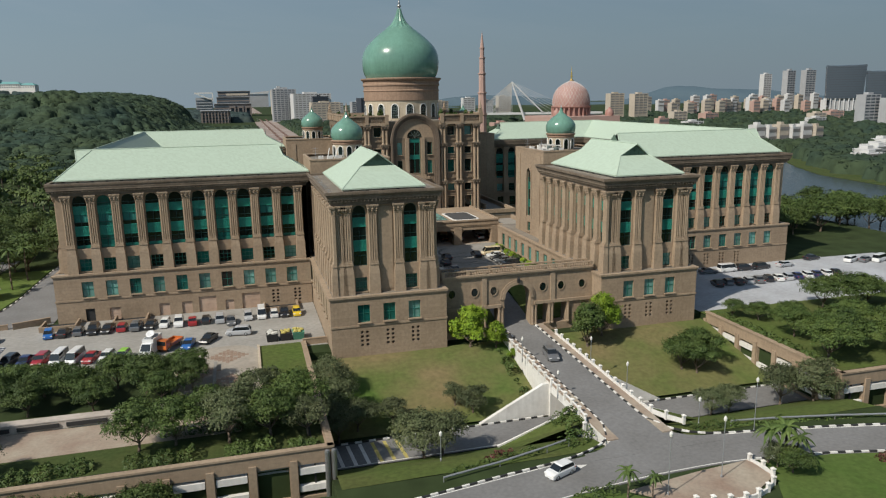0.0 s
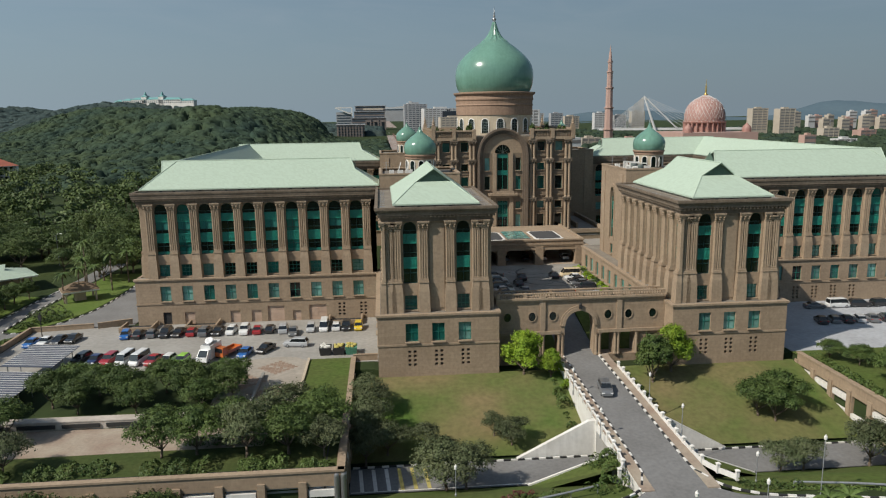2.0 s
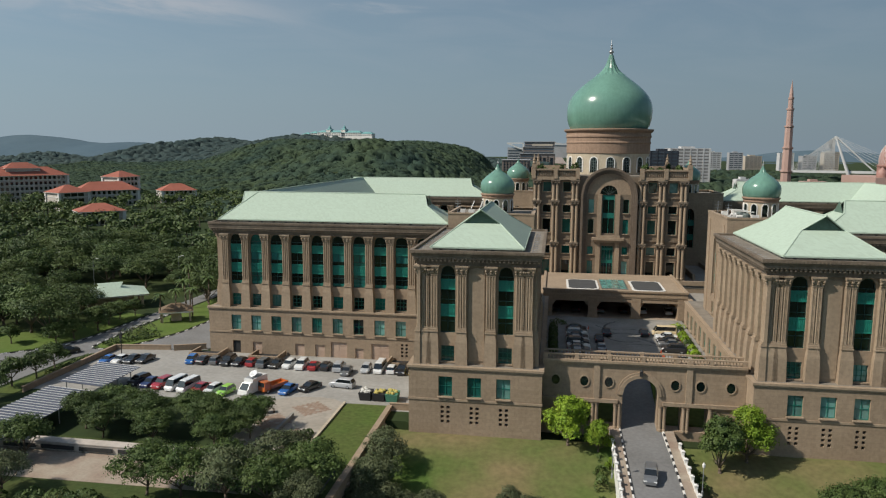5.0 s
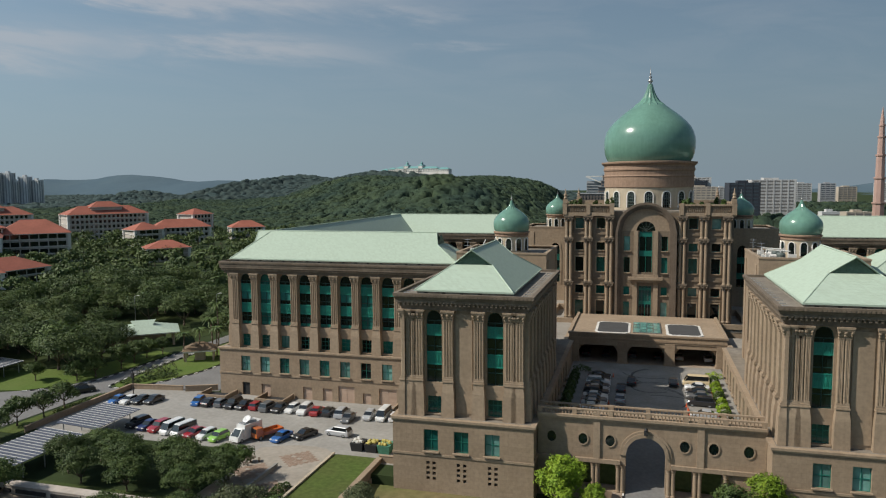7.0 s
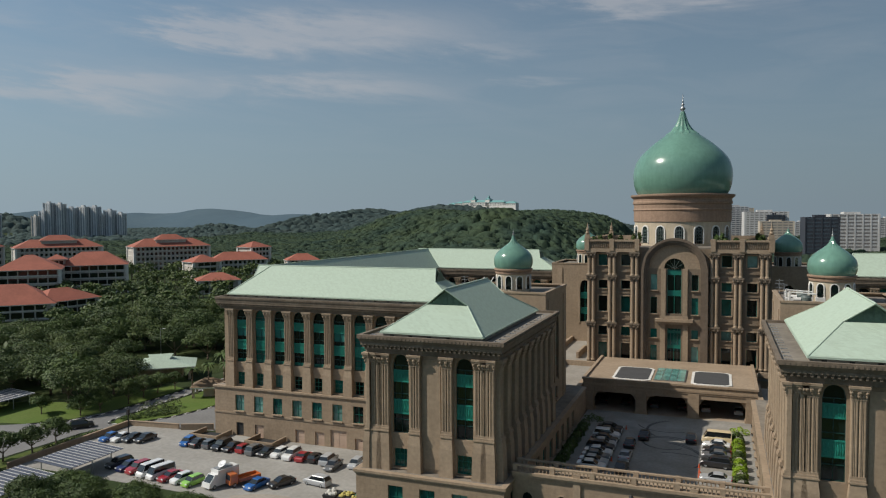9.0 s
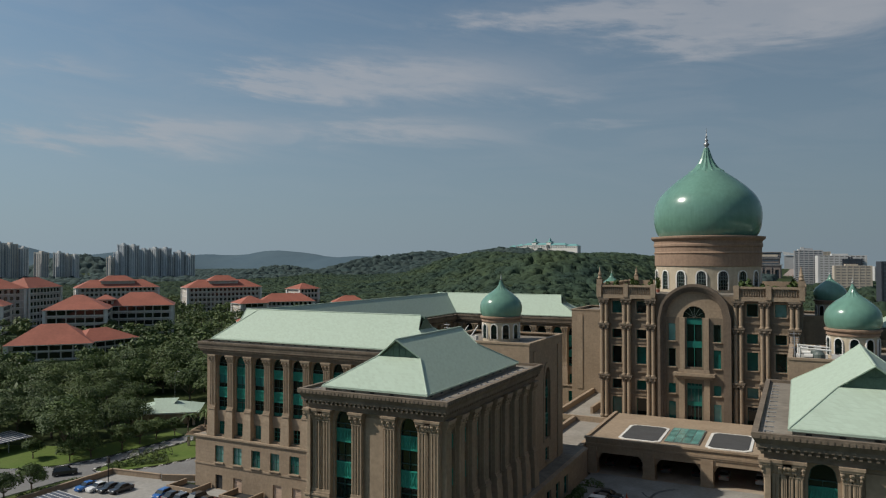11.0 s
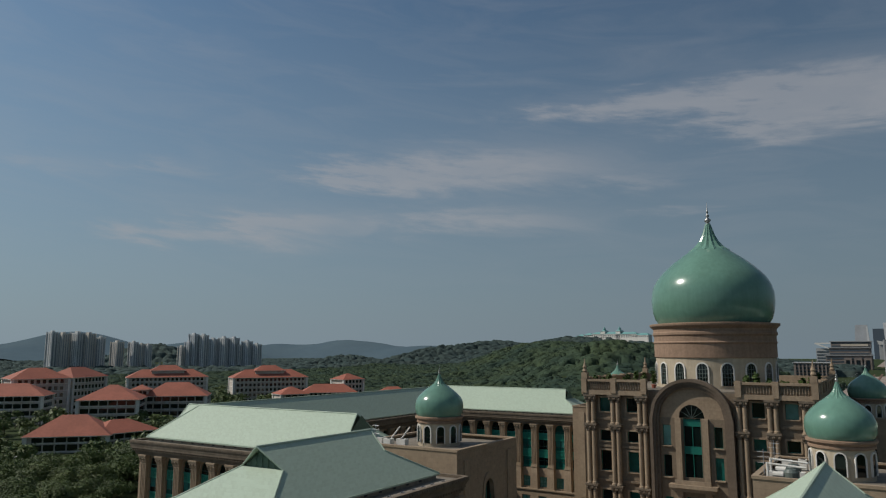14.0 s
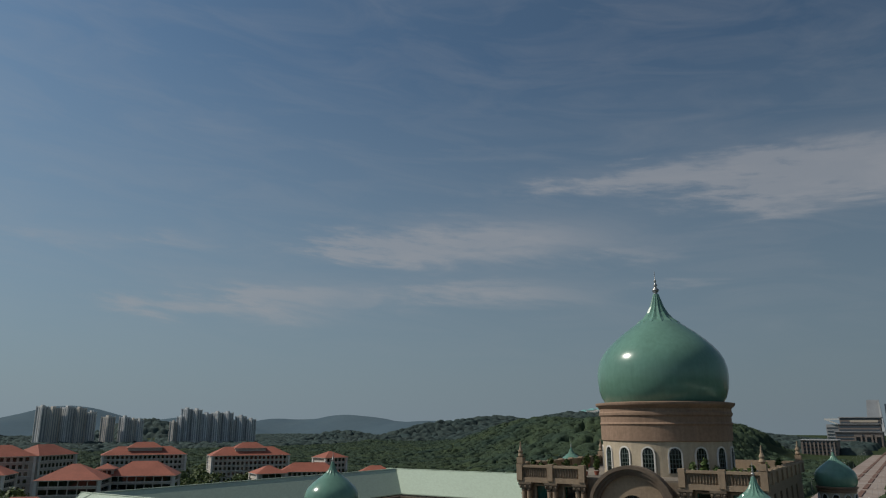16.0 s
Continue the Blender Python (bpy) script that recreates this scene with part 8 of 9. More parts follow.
kerb([(-96.5, 200), (-96.8, 185), (-97, 172), (-98, 162), (-100.5, 154), (-104, 148.3), (-108, 145.6), (-110.4, 147), (-110.8, 154), (-111, 166), (-110, 180)], 0.02, step=1.5)
sheet("side_road", [(-126, 120), (-110.5, 120.5), (-109.4, 139), (-104.5, 147.2), (-93, 148.6), (-85.4, 149.2), (-85, 215), (-96.3, 215), (-97, 172), (-98, 162), (-100.5, 154), (-104, 148.3), (-108, 145.6), (-110.4, 147), (-111, 155), (-110.5, 182), (-108, 215), (-114, 215), (-115, 176), (-116, 156), (-120, 143)],
      0.015, ASPHALT, "grey asphalt service road", "road", 0.06)
sheet("side_road_west", [(-240, 95), (-126, 120), (-120, 143), (-135, 134), (-240, 112)], 0.01, ASPHALT, "grey asphalt service road", "road", 0.06)
GRASS_BRIGHT = material("mown_verge", (0.095, 0.150, 0.03), 0.95, grain=0.35, size=0.6, stain_size=8, second=(0.12, 0.16, 0.042), bump=0.5, bump_size=0.25, spec=0.15)
sheet("verge_east", [(-110.2, 148.4), (-108, 146.2), (-104.5, 149), (-101, 155), (-98.6, 163), (-97.6, 172), (-97.2, 200), (-108.3, 200), (-109.8, 170)], 0.05, GRASS_BRIGHT, "mown green verge with shrubs", "lawn", 0.08)
sheet("verge_west", [(-160, 132), (-126, 139.5), (-119.3, 146), (-117, 152), (-116, 176), (-122, 178), (-127, 158), (-160, 146)], 0.04, GRASS_BRIGHT, "mown green verge with street trees", "lawn", 0.08)
sheet("verge_south", [(-109.6, 118), (-105.2, 118), (-104.4, 146), (-108.3, 140)], 0.04, GRASS, "shaded verge beside the car park", "lawn", 0.08)
# the canopy's shade is painted into this ground colour
UNDERGROWTH = material("darkened_undergrowth", (0.034, 0.050, 0.018), 0.95, grain=0.5, size=1.2, stain_size=14, second=(0.055, 0.072, 0.024), bump=0.6, bump_size=0.5, spec=0.1)
sheet("park_ground", [(-340, 150), (-165, 150), (-128, 160), (-124, 182), (-118, 205), (-90, 205), (-88, 420), (-340, 420)], -0.02, UNDERGROWTH, "park ground darkened as if shaded by trees", "lawn", 0.03)
sheet("plaza_island", [(-8, 64.6), (-4, 61), (4, 59.5), (9.4, 62.5), (9.2, 66.6), (2, 66.0)], -1.36, PAVER, "patterned brick plaza at the junction", "paving", 0.25)

POST = Geo().box(-0.19, 0.19, -0.19, 0.19, -0.4, 0.8).box(-0.26, 0.26, -0.26, 0.26, 0.8, 0.9).taper((-0.22, 0.22, -0.22, 0.22), 0.9, (-0.04, 0.04, -0.04, 0.04), 1.06).mesh("post", WHITE)


def balustrade(line, z, spacing=2.4, solid=True):
    pts = resample(line, spacing)
    f = z if callable(z) else (lambda x, y: z)
    t = thing("balustrade", (pts[0][0], pts[0][1], f(*pts[0])), "white balustrade of square posts and low walls", "balustrade", "balustrades")
    for k, p in enumerate(pts):
        part("post", POST, t, at(p[0], p[1], f(*p)))
        if k + 1 < len(pts):
            q = pts[k + 1]
            a, b = Vector((*p, f(*p))), Vector((*q, f(*q)))
            d = b - a
            n = Vector((-d.y, d.x, 0)).normalized() * 0.12
            for name, z0, z1 in (("low_panel", -0.3, 0.34) if solid else ("rail", 0.5, 0.64),):
                lo, hi = Vector((0, 0, z0)), Vector((0, 0, z1))
                g = Geo().add([a - n + lo, a + n + lo, b + n + lo, b - n + lo, a - n + hi, a + n + hi, b + n + hi, b - n + hi],
                              [(0, 1, 2, 3), (4, 7, 6, 5), (0, 4, 5, 1), (1, 5, 6, 2), (2, 6, 7, 3), (3, 7, 4, 0)])
                part(name, g.mesh(name, WHITE), t)
    return t


bz = lambda x, y: ramp_z(x, y) + 0.1
balustrade([(-4.6, 113), (-4.6, 98), (-4.7, 84), (-5.6, 80.5), (-7.2, 78.6)], bz, 2.4, False)
balustrade([(4.8, 113), (4.8, 98), (4.9, 84), (6.0, 80), (9.3, 76.2)], bz)
balustrade([(9.2, 66.4), (9.6, 63), (7, 60.3), (2.5, 59.2), (-4, 60.6)], -1.4, 1.9)


def lamp_post(x, y, z, h=3.2, globe=True, label="slim lamp post with white lantern"):
    t = thing("street_lamp", (x, y, z), label, "lamp", "street lamps")
    m = at(x, y, z)
    part("pole", Geo().lathe([(0.12, -0.3), (0.12, 0.3), (0.055, 0.4), (0.045, h)], 8).mesh("pole", STEEL), t, m)
    if globe:
        part("lantern", Geo().lathe([(0.06, h), (0.17, h + 0.1), (0.2, h + 0.45), (0.08, h + 0.62), (0.02, h + 0.75)], 8).mesh("lantern", WHITE), t, m)
    else:
        part("arm", Geo().tube((0, 0, h), (1.2, 0, h + 0.35), 0.04, 0.035, 6).mesh("arm", STEEL), t, m)
        part("head", Geo().box(1.0, 1.75, -0.12, 0.12, h + 0.3, h + 0.42).mesh("head", WHITE), t, m)


for x, y in ((-26.0, 79.5), (5.6, 101), (6.0, 90), (10.2, 78), (-5.3, 90), (-5.3, 104)):
    lamp_post(x, y, ground_height(x, y) if abs(x) > 9 else ramp_z(0, y) - 0.1, 3.4)
for x, y, z in ((-4.5, 62.5, -1.4), (3.5, 64.0, -1.4), (15.5, 73.5, -1.9)):
    lamp_post(x, y, z, 7.0)
for x, y in ((-150, 205), (-170, 215), (-190, 230), (-128, 215), (-210, 195), (-230, 180)):
    lamp_post(x, y, 0, 9, False, "tall street lamp with curved arm")
t = thing("signal_post", (-100.6, 142.3, 0), "dark signal post at the car park corner", "post")
part("pole", Geo().lathe([(0.1, 0), (0.07, 5.2)], 8, -100.6, 142.3).mesh("pole", BLACK), t)
part("signal_head", Geo().box(-100.85, -100.35, 142.05, 142.5, 3.6, 4.7).mesh("signal_head", BLACK), t)


# low walls, pits, skips and shelters round the west car park
def low_wall(x0, y0, x1, y1, h=0.9, w=0.4, mat=None, label="low sandstone wall beside the paving"):
    m, length = turn((x0, y0), (x1, y1))
    setting("low_wall", Geo().box(0, length, -w / 2, w / 2, -0.1, h).box(-0.05, length + 0.05, -w / 2 - 0.06, w / 2 + 0.06, h, h + 0.12).mesh("low_wall", mat or STONE), label, "wall", m)


low_wall(-104.2, 119, -104.6, 146.5)
low_wall(-104.6, 146.5, -93, 148.0)
low_wall(-92, 147.5, -86, 150.0, 1.1)
PALE_SLAB = material("pale_pink_slab", (0.52, 0.46, 0.40), 0.85, grain=0.3, size=0.7, stain=0.4, stain_size=3)
low_wall(-50.2, 98.6, -100, 99.0, 1.1, 1.6, PALE_SLAB, "broad pale slab over a row of black strips")
# black boxes on the face stand in for shaded slots
for k in range(8):
    x = -96 + 5.9 * k
    setting("dark_slot", Geo().box(x, x + 5.0, 97.78, 97.95, 0.3, 0.85).mesh("dark_slot", BLACK), "black strip for the dark slot under the pale slab", "window")
low_wall(-47.1, 99, -47.1, 121.6, 0.75, 0.3, CREAM, "pale kerb wall of the grass roof")
low_wall(-39.5, 121.7, -35.3, 121.7, 1.0)
low_wall(-54.0, 103, -54.0, 116, 0.5, 0.35, CONCRETE, "pale kerb round the planted bed")
for x0, x1 in ((-86.6, -80.2), (-73.8, -67.6), (-45.5, -38.5)):
    t = thing("light_well", ((x0 + x1) / 2, 146.0, 0), "light well with sandstone kerb walls, depth painted black", "light well", "light wells")
    for a in ((x0, x1, 143.6, 143.95), (x0, x0 + 0.35, 143.95, 148.3), (x1 - 0.35, x1, 143.95, 148.3)):
        part("kerb_wall", Geo().box(*a, 0.0, 1.0).mesh("kerb_wall", STONE), t)
    # thin black sheet at ground level paints the dark of a pit
    part("void", Geo().box(x0 + 0.35, x1 - 0.35, 143.95, 148.3, 0.02, 0.06).mesh("void", BLACK), t)
JUNK = [material("rubbish_" + n, c, 0.8, grain=0.4, size=0.3) for n, c in (("white", (0.6, 0.58, 0.52)), ("yellow", (0.5, 0.42, 0.12)), ("green", (0.08, 0.25, 0.16)))]
for k, (x, c) in enumerate(((-44.6, 0), (-42.2, 1), (-40.0, 2))):
    t = thing("rubbish_skip", (x, 125.8, 0), "dark open skip heaped with rubbish", "skip", "skips")
    part("skip_body", Geo().taper((x - 0.9, x + 0.9, 124.8, 126.8), 0.02, (x - 1.05, x + 1.05, 124.5, 127.1), 1.4).mesh("skip_body", BLACK if c < 2 else JUNK[2]), t)
    heap = Geo()
    for j in range(16):
        px, py = x + random.uniform(-0.75, 0.75), 125.8 + random.uniform(-1.0, 1.0)
        r = random.uniform(0.18, 0.38)
        heap.lathe([(0.02, 1.3), (r, 1.3 + r * 0.6), (r * 0.8, 1.3 + r * 1.3), (0.02, 1.3 + r * 1.7)], 6, px, py)
    tagged(part("rubbish", heap.mesh("rubbish", JUNK[min(c, 1)]), t), kind="stuff")
SHED = material("ribbed_shed_roof", (0.10, 0.11, 0.14), 0.5, metal=0.2, grain=0.3, size=0.8)
SHEET_ME = Geo().add([(-4, -0.4, 0.25), (4, -0.4, -0.25), (4, 0.4, -0.25), (-4, 0.4, 0.25), (-4, -0.4, 0.17), (4, -0.4, -0.33), (4, 0.4, -0.33), (-4, 0.4, 0.17)],
                     [(0, 1, 2, 3), (4, 7, 6, 5), (0, 4, 5, 1), (1, 5, 6, 2), (2, 6, 7, 3), (3, 7, 4, 0)]).mesh("roof_sheet", SHED)
RIB_ME = Geo().tube((-4, 0.45, 0.27), (4, 0.45, -0.23), 0.06, 0.06, 4).mesh("rib", WHITE)
for cx, y0, y1 in ((-91.6, 86.0, 114.6), (-91.6, 117.0, 128.2), (-142, 138, 152), (-152, 132, 146)):
    t = thing("car_shelter", (cx, (y0 + y1) / 2, 0), "open car shelter with ribbed dark metal roof", "shelter", "car shelters")
    n = int((y1 - y0) / 0.9)
    for k in range(n):
        m = at(cx, y0 + (y1 - y0) * (k + 0.5) / n, 2.85)
        part("roof_sheet", SHEET_ME, t, m)
        part("rib", RIB_ME, t, m)
    for y in np.arange(y0 + 1, y1, 4.0):
        for x in (cx - 3.4, cx + 3.4):
            part("post", Geo().tube((x, y, 0), (x, y, 2.8), 0.09, 0.09, 6).mesh("post", STEEL), t)
t = thing("picnic_table", (-58.8, 116.6, 0), "dark round picnic table with benches", "table")
part("tabletop", Geo().lathe([(0.02, 0.72), (0.8, 0.72), (0.8, 0.78), (0.02, 0.78)], 14, -58.8, 116.6).mesh("tabletop", BARK), t)
part("leg", Geo().tube((-58.8, 116.6, 0), (-58.8, 116.6, 0.72), 0.12, 0.12, 8).mesh("leg", BARK), t)
for a in (0.5, 2.6, 4.7):
    part("bench", Geo().box(-0.6, 0.6, -0.18, 0.18, 0.38, 0.46).box(-0.4, -0.3, -0.1, 0.1, 0, 0.38).box(0.3, 0.4, -0.1, 0.1, 0, 0.38).mesh("bench", BARK), t,
         at(-58.8 + 1.3 * math.cos(a), 116.6 + 1.3 * math.sin(a), 0, a + 1.57))
CONE = Geo().box(-0.2, 0.2, -0.2, 0.2, 0, 0.04).lathe([(0.16, 0.04), (0.03, 0.7)], 8).mesh("traffic_cone", material("cone_orange", (0.6, 0.10, 0.03), 0.6))
for x, y in ((6.7, 142.4), (6.8, 143.4), (6.7, 144.5), (6.6, 146.5), (6.8, 141.2), (-6.2, 145), (-6.1, 163), (9.8, 165.5)):
    tagged(part("traffic_cone", CONE, None, at(x, y, 4.6)), "orange traffic cone on the court paving", "cone", "traffic cones")


# ---------------------------------------------------------------- pavilion with a pale green roof, red-roofed offices
def pavilion():
    m = at(-130.6, 184.0, 0, radians(38))
    t = thing("pavilion", m, "open pavilion with low pale green hipped roof", "pavilion")
    for dx in np.linspace(-7.4, 7.4, 5):
        for dy in (-4.2, 4.2):
            part("post", Geo().box(dx - 0.3, dx + 0.3, dy - 0.3, dy + 0.3, 0, 3.4).mesh("post", CREAM), t, m)
    part("inner_wall", Geo().box(-5.5, 5.5, -2.5, 3.5, 0, 3.4).mesh("inner_wall", CREAM), t, m)
    part("fascia", Geo().box(-8.8, 8.8, -6, 6, 3.4, 3.75).mesh("fascia", WHITE), t, m)
    g = Geo()
    w = lambda *p: tuple(m @ Vector(p))
    q = [w(-9, -6.2, 3.75), w(9, -6.2, 3.75), w(9, 6.2, 3.75), w(-9, 6.2, 3.75)]
    f0, f1 = w(-3.2, 0, 6.5), w(3.2, 0, 6.5)
    way = m.to_3x3() @ Vector((1, 0, 0))
    a0, a1 = gablet(t, g, q[3], q[0], f0, -way)
    b0, b1 = gablet(t, g, q[1], q[2], f1, way)
    tiled(g, q[0], q[1], b0, f1, f0, a1)
    tiled(g, q[2], q[3], a0, f0, f1, b1)
    part("roof", g.welded().mesh("roof", ROOF), t)
    m = at(-105.4, 172.5, 0, radians(30))
    t = thing("gate_hut", m, "small open gate hut with brown shingled roof", "hut")
    for x, y in ((-3.2, -2.2), (3.2, -2.2), (3.2, 2.2), (-3.2, 2.2)):
        part("post", Geo().box(x - 0.2, x + 0.2, y - 0.2, y + 0.2, 0, 2.7).mesh("post", CREAM), t, m)
    part("booth", Geo().box(-1.2, 1.2, -1.0, 1.0, 0, 2.4).mesh("booth", CREAM), t, m)
    hip_roof(t, -3.4, 3.4, -2.4, 2.4, 2.7, 1.7, 0.6, SHINGLE, m)


SHINGLE = material("brown_shingle", (0.20, 0.14, 0.085), 0.9, grain=0.4, size=0.5, stain=0.4, stain_size=2, bump=0.3)


OFFICE_WALL = material("pale_office_wall", (0.60, 0.55, 0.49), 0.85, grain=0.2, size=1.5, stain=0.35, stain_size=10, streak=0.3)
OFFICE_PANE = Geo().box(-0.95, 0.95, -0.05, 0.12, -0.1, 2.2).mesh("window", GLASS)
OFFICE_STRIP = Geo().box(-2.0, 2.0, -0.05, 0.12, 0, 2.5).mesh("window", GLASS)


def hip_roof(t, x0, x1, y0, y1, zb, rise, over=1.3, mat=None, m=I4):
    x0, x1, y0, y1 = x0 - over, x1 + over, y0 - over, y1 + over
    w, d = x1 - x0, y1 - y0
    k = min(w, d) / 2
    r = [(x0 + k, (y0 + y1) / 2), (x1 - k, (y0 + y1) / 2)] if w > d else [((x0 + x1) / 2, y0 + k), ((x0 + x1) / 2, y1 - k)]
    q = [(x0, y0, zb), (x1, y0, zb), (x1, y1, zb), (x0, y1, zb)]
    p = [(*r[0], zb + rise), (*r[1], zb + rise)]
    g = Geo()
    if w > d:
        g.add(q + p, [(0, 1, 5, 4), (1, 2, 5), (2, 3, 4, 5), (3, 0, 4), (3, 2, 1, 0)])
    else:
        g.add(q + p, [(0, 1, 4), (1, 2, 5, 4), (2, 3, 5), (3, 0, 4, 5), (3, 2, 1, 0)])
    part("roof", g.mesh("roof", mat or TERRACOTTA), t, m)
    part("soffit", Geo().box(x0 + 0.1, x1 - 0.1, y0 + 0.1, y1 - 0.1, zb - 0.35, zb - 0.01).mesh("soffit", WHITE), t, m)


pavilion()


def office(cx, cy, rot, w, d, eave, rise, floors, base=-4.0, strip_windows=False, tower=None, upper=None):
    """A red-roofed office block; rot in degrees."""
    m = at(cx, cy, 0, radians(rot))
    t = thing("office_block", m, "pale office block with red tiled hipped roof and rows of windows", "building", "red-roofed offices")
    part("wall", Geo().box(-w / 2, w / 2, -d / 2, d / 2, base, eave).mesh("wall", OFFICE_WALL), t, m)
    hip_roof(t, -w / 2, w / 2, -d / 2, d / 2, eave, rise, m=m)
    if upper:
        uw, ud = upper
        part("upper_wall", Geo().box(-uw / 2, uw / 2, -ud / 2, ud / 2, eave + 1, eave + rise - 0.9).mesh("upper_wall", OFFICE_WALL), t, m)
        hip_roof(t, -uw / 2, uw / 2, -ud / 2, ud / 2, eave + rise - 0.9, 4.4, 1.1, m=m)
    for x in (-w / 2, w / 2):
        for y in (-d / 2, d / 2):
            part("corner_pier", Geo().box(x - 0.8, x + 0.8, y - 0.8, y + 0.8, base, eave - 0.36).mesh("corner_pier", WHITE), t, m)
    step = (eave - max(base, 0)) / floors
    for f in range(floors):
        z = max(base, 0) + step * f + step * 0.3
        part("floor_band", Geo().box(-w / 2 - 0.25, w / 2 + 0.25, -d / 2 - 0.25, d / 2 + 0.25, z - 0.6, z - 0.25).mesh("floor_band", WHITE), t, m)
        for side_len, rot2, off in ((w, 0, d / 2), (d, 90, w / 2)):
            pitch = 4.6 if strip_windows else 3.4
            n = max(1, int((side_len - 2) / pitch))
            for k in range(n):
                u = (k - (n - 1) / 2) * pitch
                part("window", OFFICE_STRIP if strip_windows else OFFICE_PANE, t, m @ Matrix.Rotation(radians(rot2), 4, "Z") @ Matrix.Translation((u, -off - 0.02, z)))
    if tower:
        tx, ty, tw, th = tower
        part("tower", Geo().box(tx - tw / 2, tx + tw / 2, ty - tw / 2, ty + tw / 2, 0, th).mesh("tower", OFFICE_WALL), t, m)
        hip_roof(t, tx - tw / 2, tx + tw / 2, ty - tw / 2, ty + tw / 2, th, tw * 0.3, 1.0, m=m)
        for k in (-1, 0, 1):
            part("window", OFFICE_PANE, t, m @ Matrix.Translation((tx + k * tw * 0.28, ty - tw / 2 - 0.02, th - 3.2)))


office(-276.5, 254.5, 46, 32, 22, 7.0, 8.0, 2, -5, True)
office(-268.5, 271, 84, 26, 18, 7.2, 5.0, 2, -5, True)
office(-339.5, 314.0, 46, 30, 26, 16.5, 7.5, 4, 0, True)
office(-335.5, 353.0, 45, 35, 22, 16.6, 7.5, 4, 0, True, (-19, -6, 9, 20.5))
office(-417, 299, 46, 40, 22, 16.5, 7, 4, 0, True)
office(-433, 322, 76, 32, 22, 25.5, 6.5, 6)
office(-437, 351, 112, 34, 20, 25.4, 6.5, 6)
office(-503, 472, 58, 63, 22, 20.5, 6.5, 5, 0, False, None, (26, 13))
office(-425.6, 514.6, 58, 61, 22, 20.5, 6.5, 5, 0, False, None, (24, 13))
office(-344.5, 458, 63, 20, 18, 12.0, 5, 3, 0, True)
office(-338, 492, 45, 40, 18, 11.8, 6, 3, 0, False)
office(-349, 527, 75, 19, 17, 20.0, 4.5, 5)
office(-300, 522, 42, 24, 16, 10.5, 5, 3)
office(-262, 372, 45, 22, 16, 8.0, 4, 2)


# ---------------------------------------------------------------- the distant town, mosque and bridge
CITY = {n: material("town_" + n, c, 0.8, grain=0.15, size=6, stain=0.3, stain_size=40) for n, c in
        (("white", (0.55, 0.545, 0.53)), ("cream", (0.46, 0.40, 0.32)), ("grey", (0.35, 0.355, 0.36)), ("brown", (0.21, 0.175, 0.155)), ("dark", (0.035, 0.042, 0.055)), ("pink", (0.44, 0.29, 0.24)))}
# window grey lightened to carry the haze over the far blocks
TOWN_BAND_PALE = material("town_windows_hazy", (0.20, 0.19, 0.18), 0.4, stain=0.4, stain_size=8)
TOWN_BAND = material("town_glass", (0.06, 0.075, 0.09), 0.2, spec=0.6)


def town_block(cx, cy, w, top, base, colour, depth=None, label="distant town block with bands of windows", group="town blocks"):
    """A far building: a body with storeys of window bands between piers, and a roof house."""
    d = depth or w * 0.6
    a = -0.12 + 0.08 * math.sin(cx)
    m = at(cx, cy, 0, -a)
    t = thing("town_block", m, label, "building", group)
    lo = min(base, float(land_height(cx, cy))) - 3
    part("wall", Geo().box(-w / 2, w / 2, -d / 2, d / 2, lo, top).mesh("wall", CITY[colour]), t, m)
    n = max(2, int((top - base) / 3.6)) if w > 16 else max(2, int((top - base) / 5.2))
    for k in range(n):
        z = base + (top - base) * (k + 0.3) / n
        part("window_band", Geo().box(-w * 0.46, w * 0.46, -d / 2 - 0.12, d / 2 + 0.12, z, z + (top - base) / n * 0.42).mesh("window_band", TOWN_BAND if colour in ("dark", "grey") else TOWN_BAND_PALE), t, m)
    nb = max(3, int(w / 7)) if w > 17 else -1
    for k in range(nb + 1):
        x = -w / 2 + w * k / nb
        part("pier", Geo().box(x - w * 0.012 - 0.25, x + w * 0.012 + 0.25, -d / 2 - 0.3, d / 2 + 0.3, lo, top).mesh("pier", CITY[colour]), t, m)
    part("roof_house", Geo().box(-w * 0.2, w * 0.15, -d * 0.25, d * 0.25, top, top + max(2, (top - base) * 0.06)).mesh("roof_house", CITY[colour]), t, m)


for row in ((668, 698, 22, 37, -3, "grey"), (684, 682, 20, 33, -3, "grey"), (1061, 1288, 22, 84, 30, "grey"),
            (1088, 1264, 24, 84, 30, "grey"), (1027, 1316, 20, 78, 30, "white"), (530, 1052, 24, 43, 10, "cream"), (562, 1034, 24, 42, 10, "cream")):
    town_block(*row)
for row in ((104, 860, 31, 42, 4, "dark"), (141, 916, 46, 45, 8, "white"), (33, 1400, 42, 60, 2, "grey"), (24, 1392, 14, 62, 2, "white"), (78, 1350, 66, 51, 2, "white"), (92, 1335, 26, 46, 2, "dark"),
            (64, 2100, 50, 66, 2, "cream"), (84, 1180, 44, 36, 2, "cream")):
    town_block(*row)


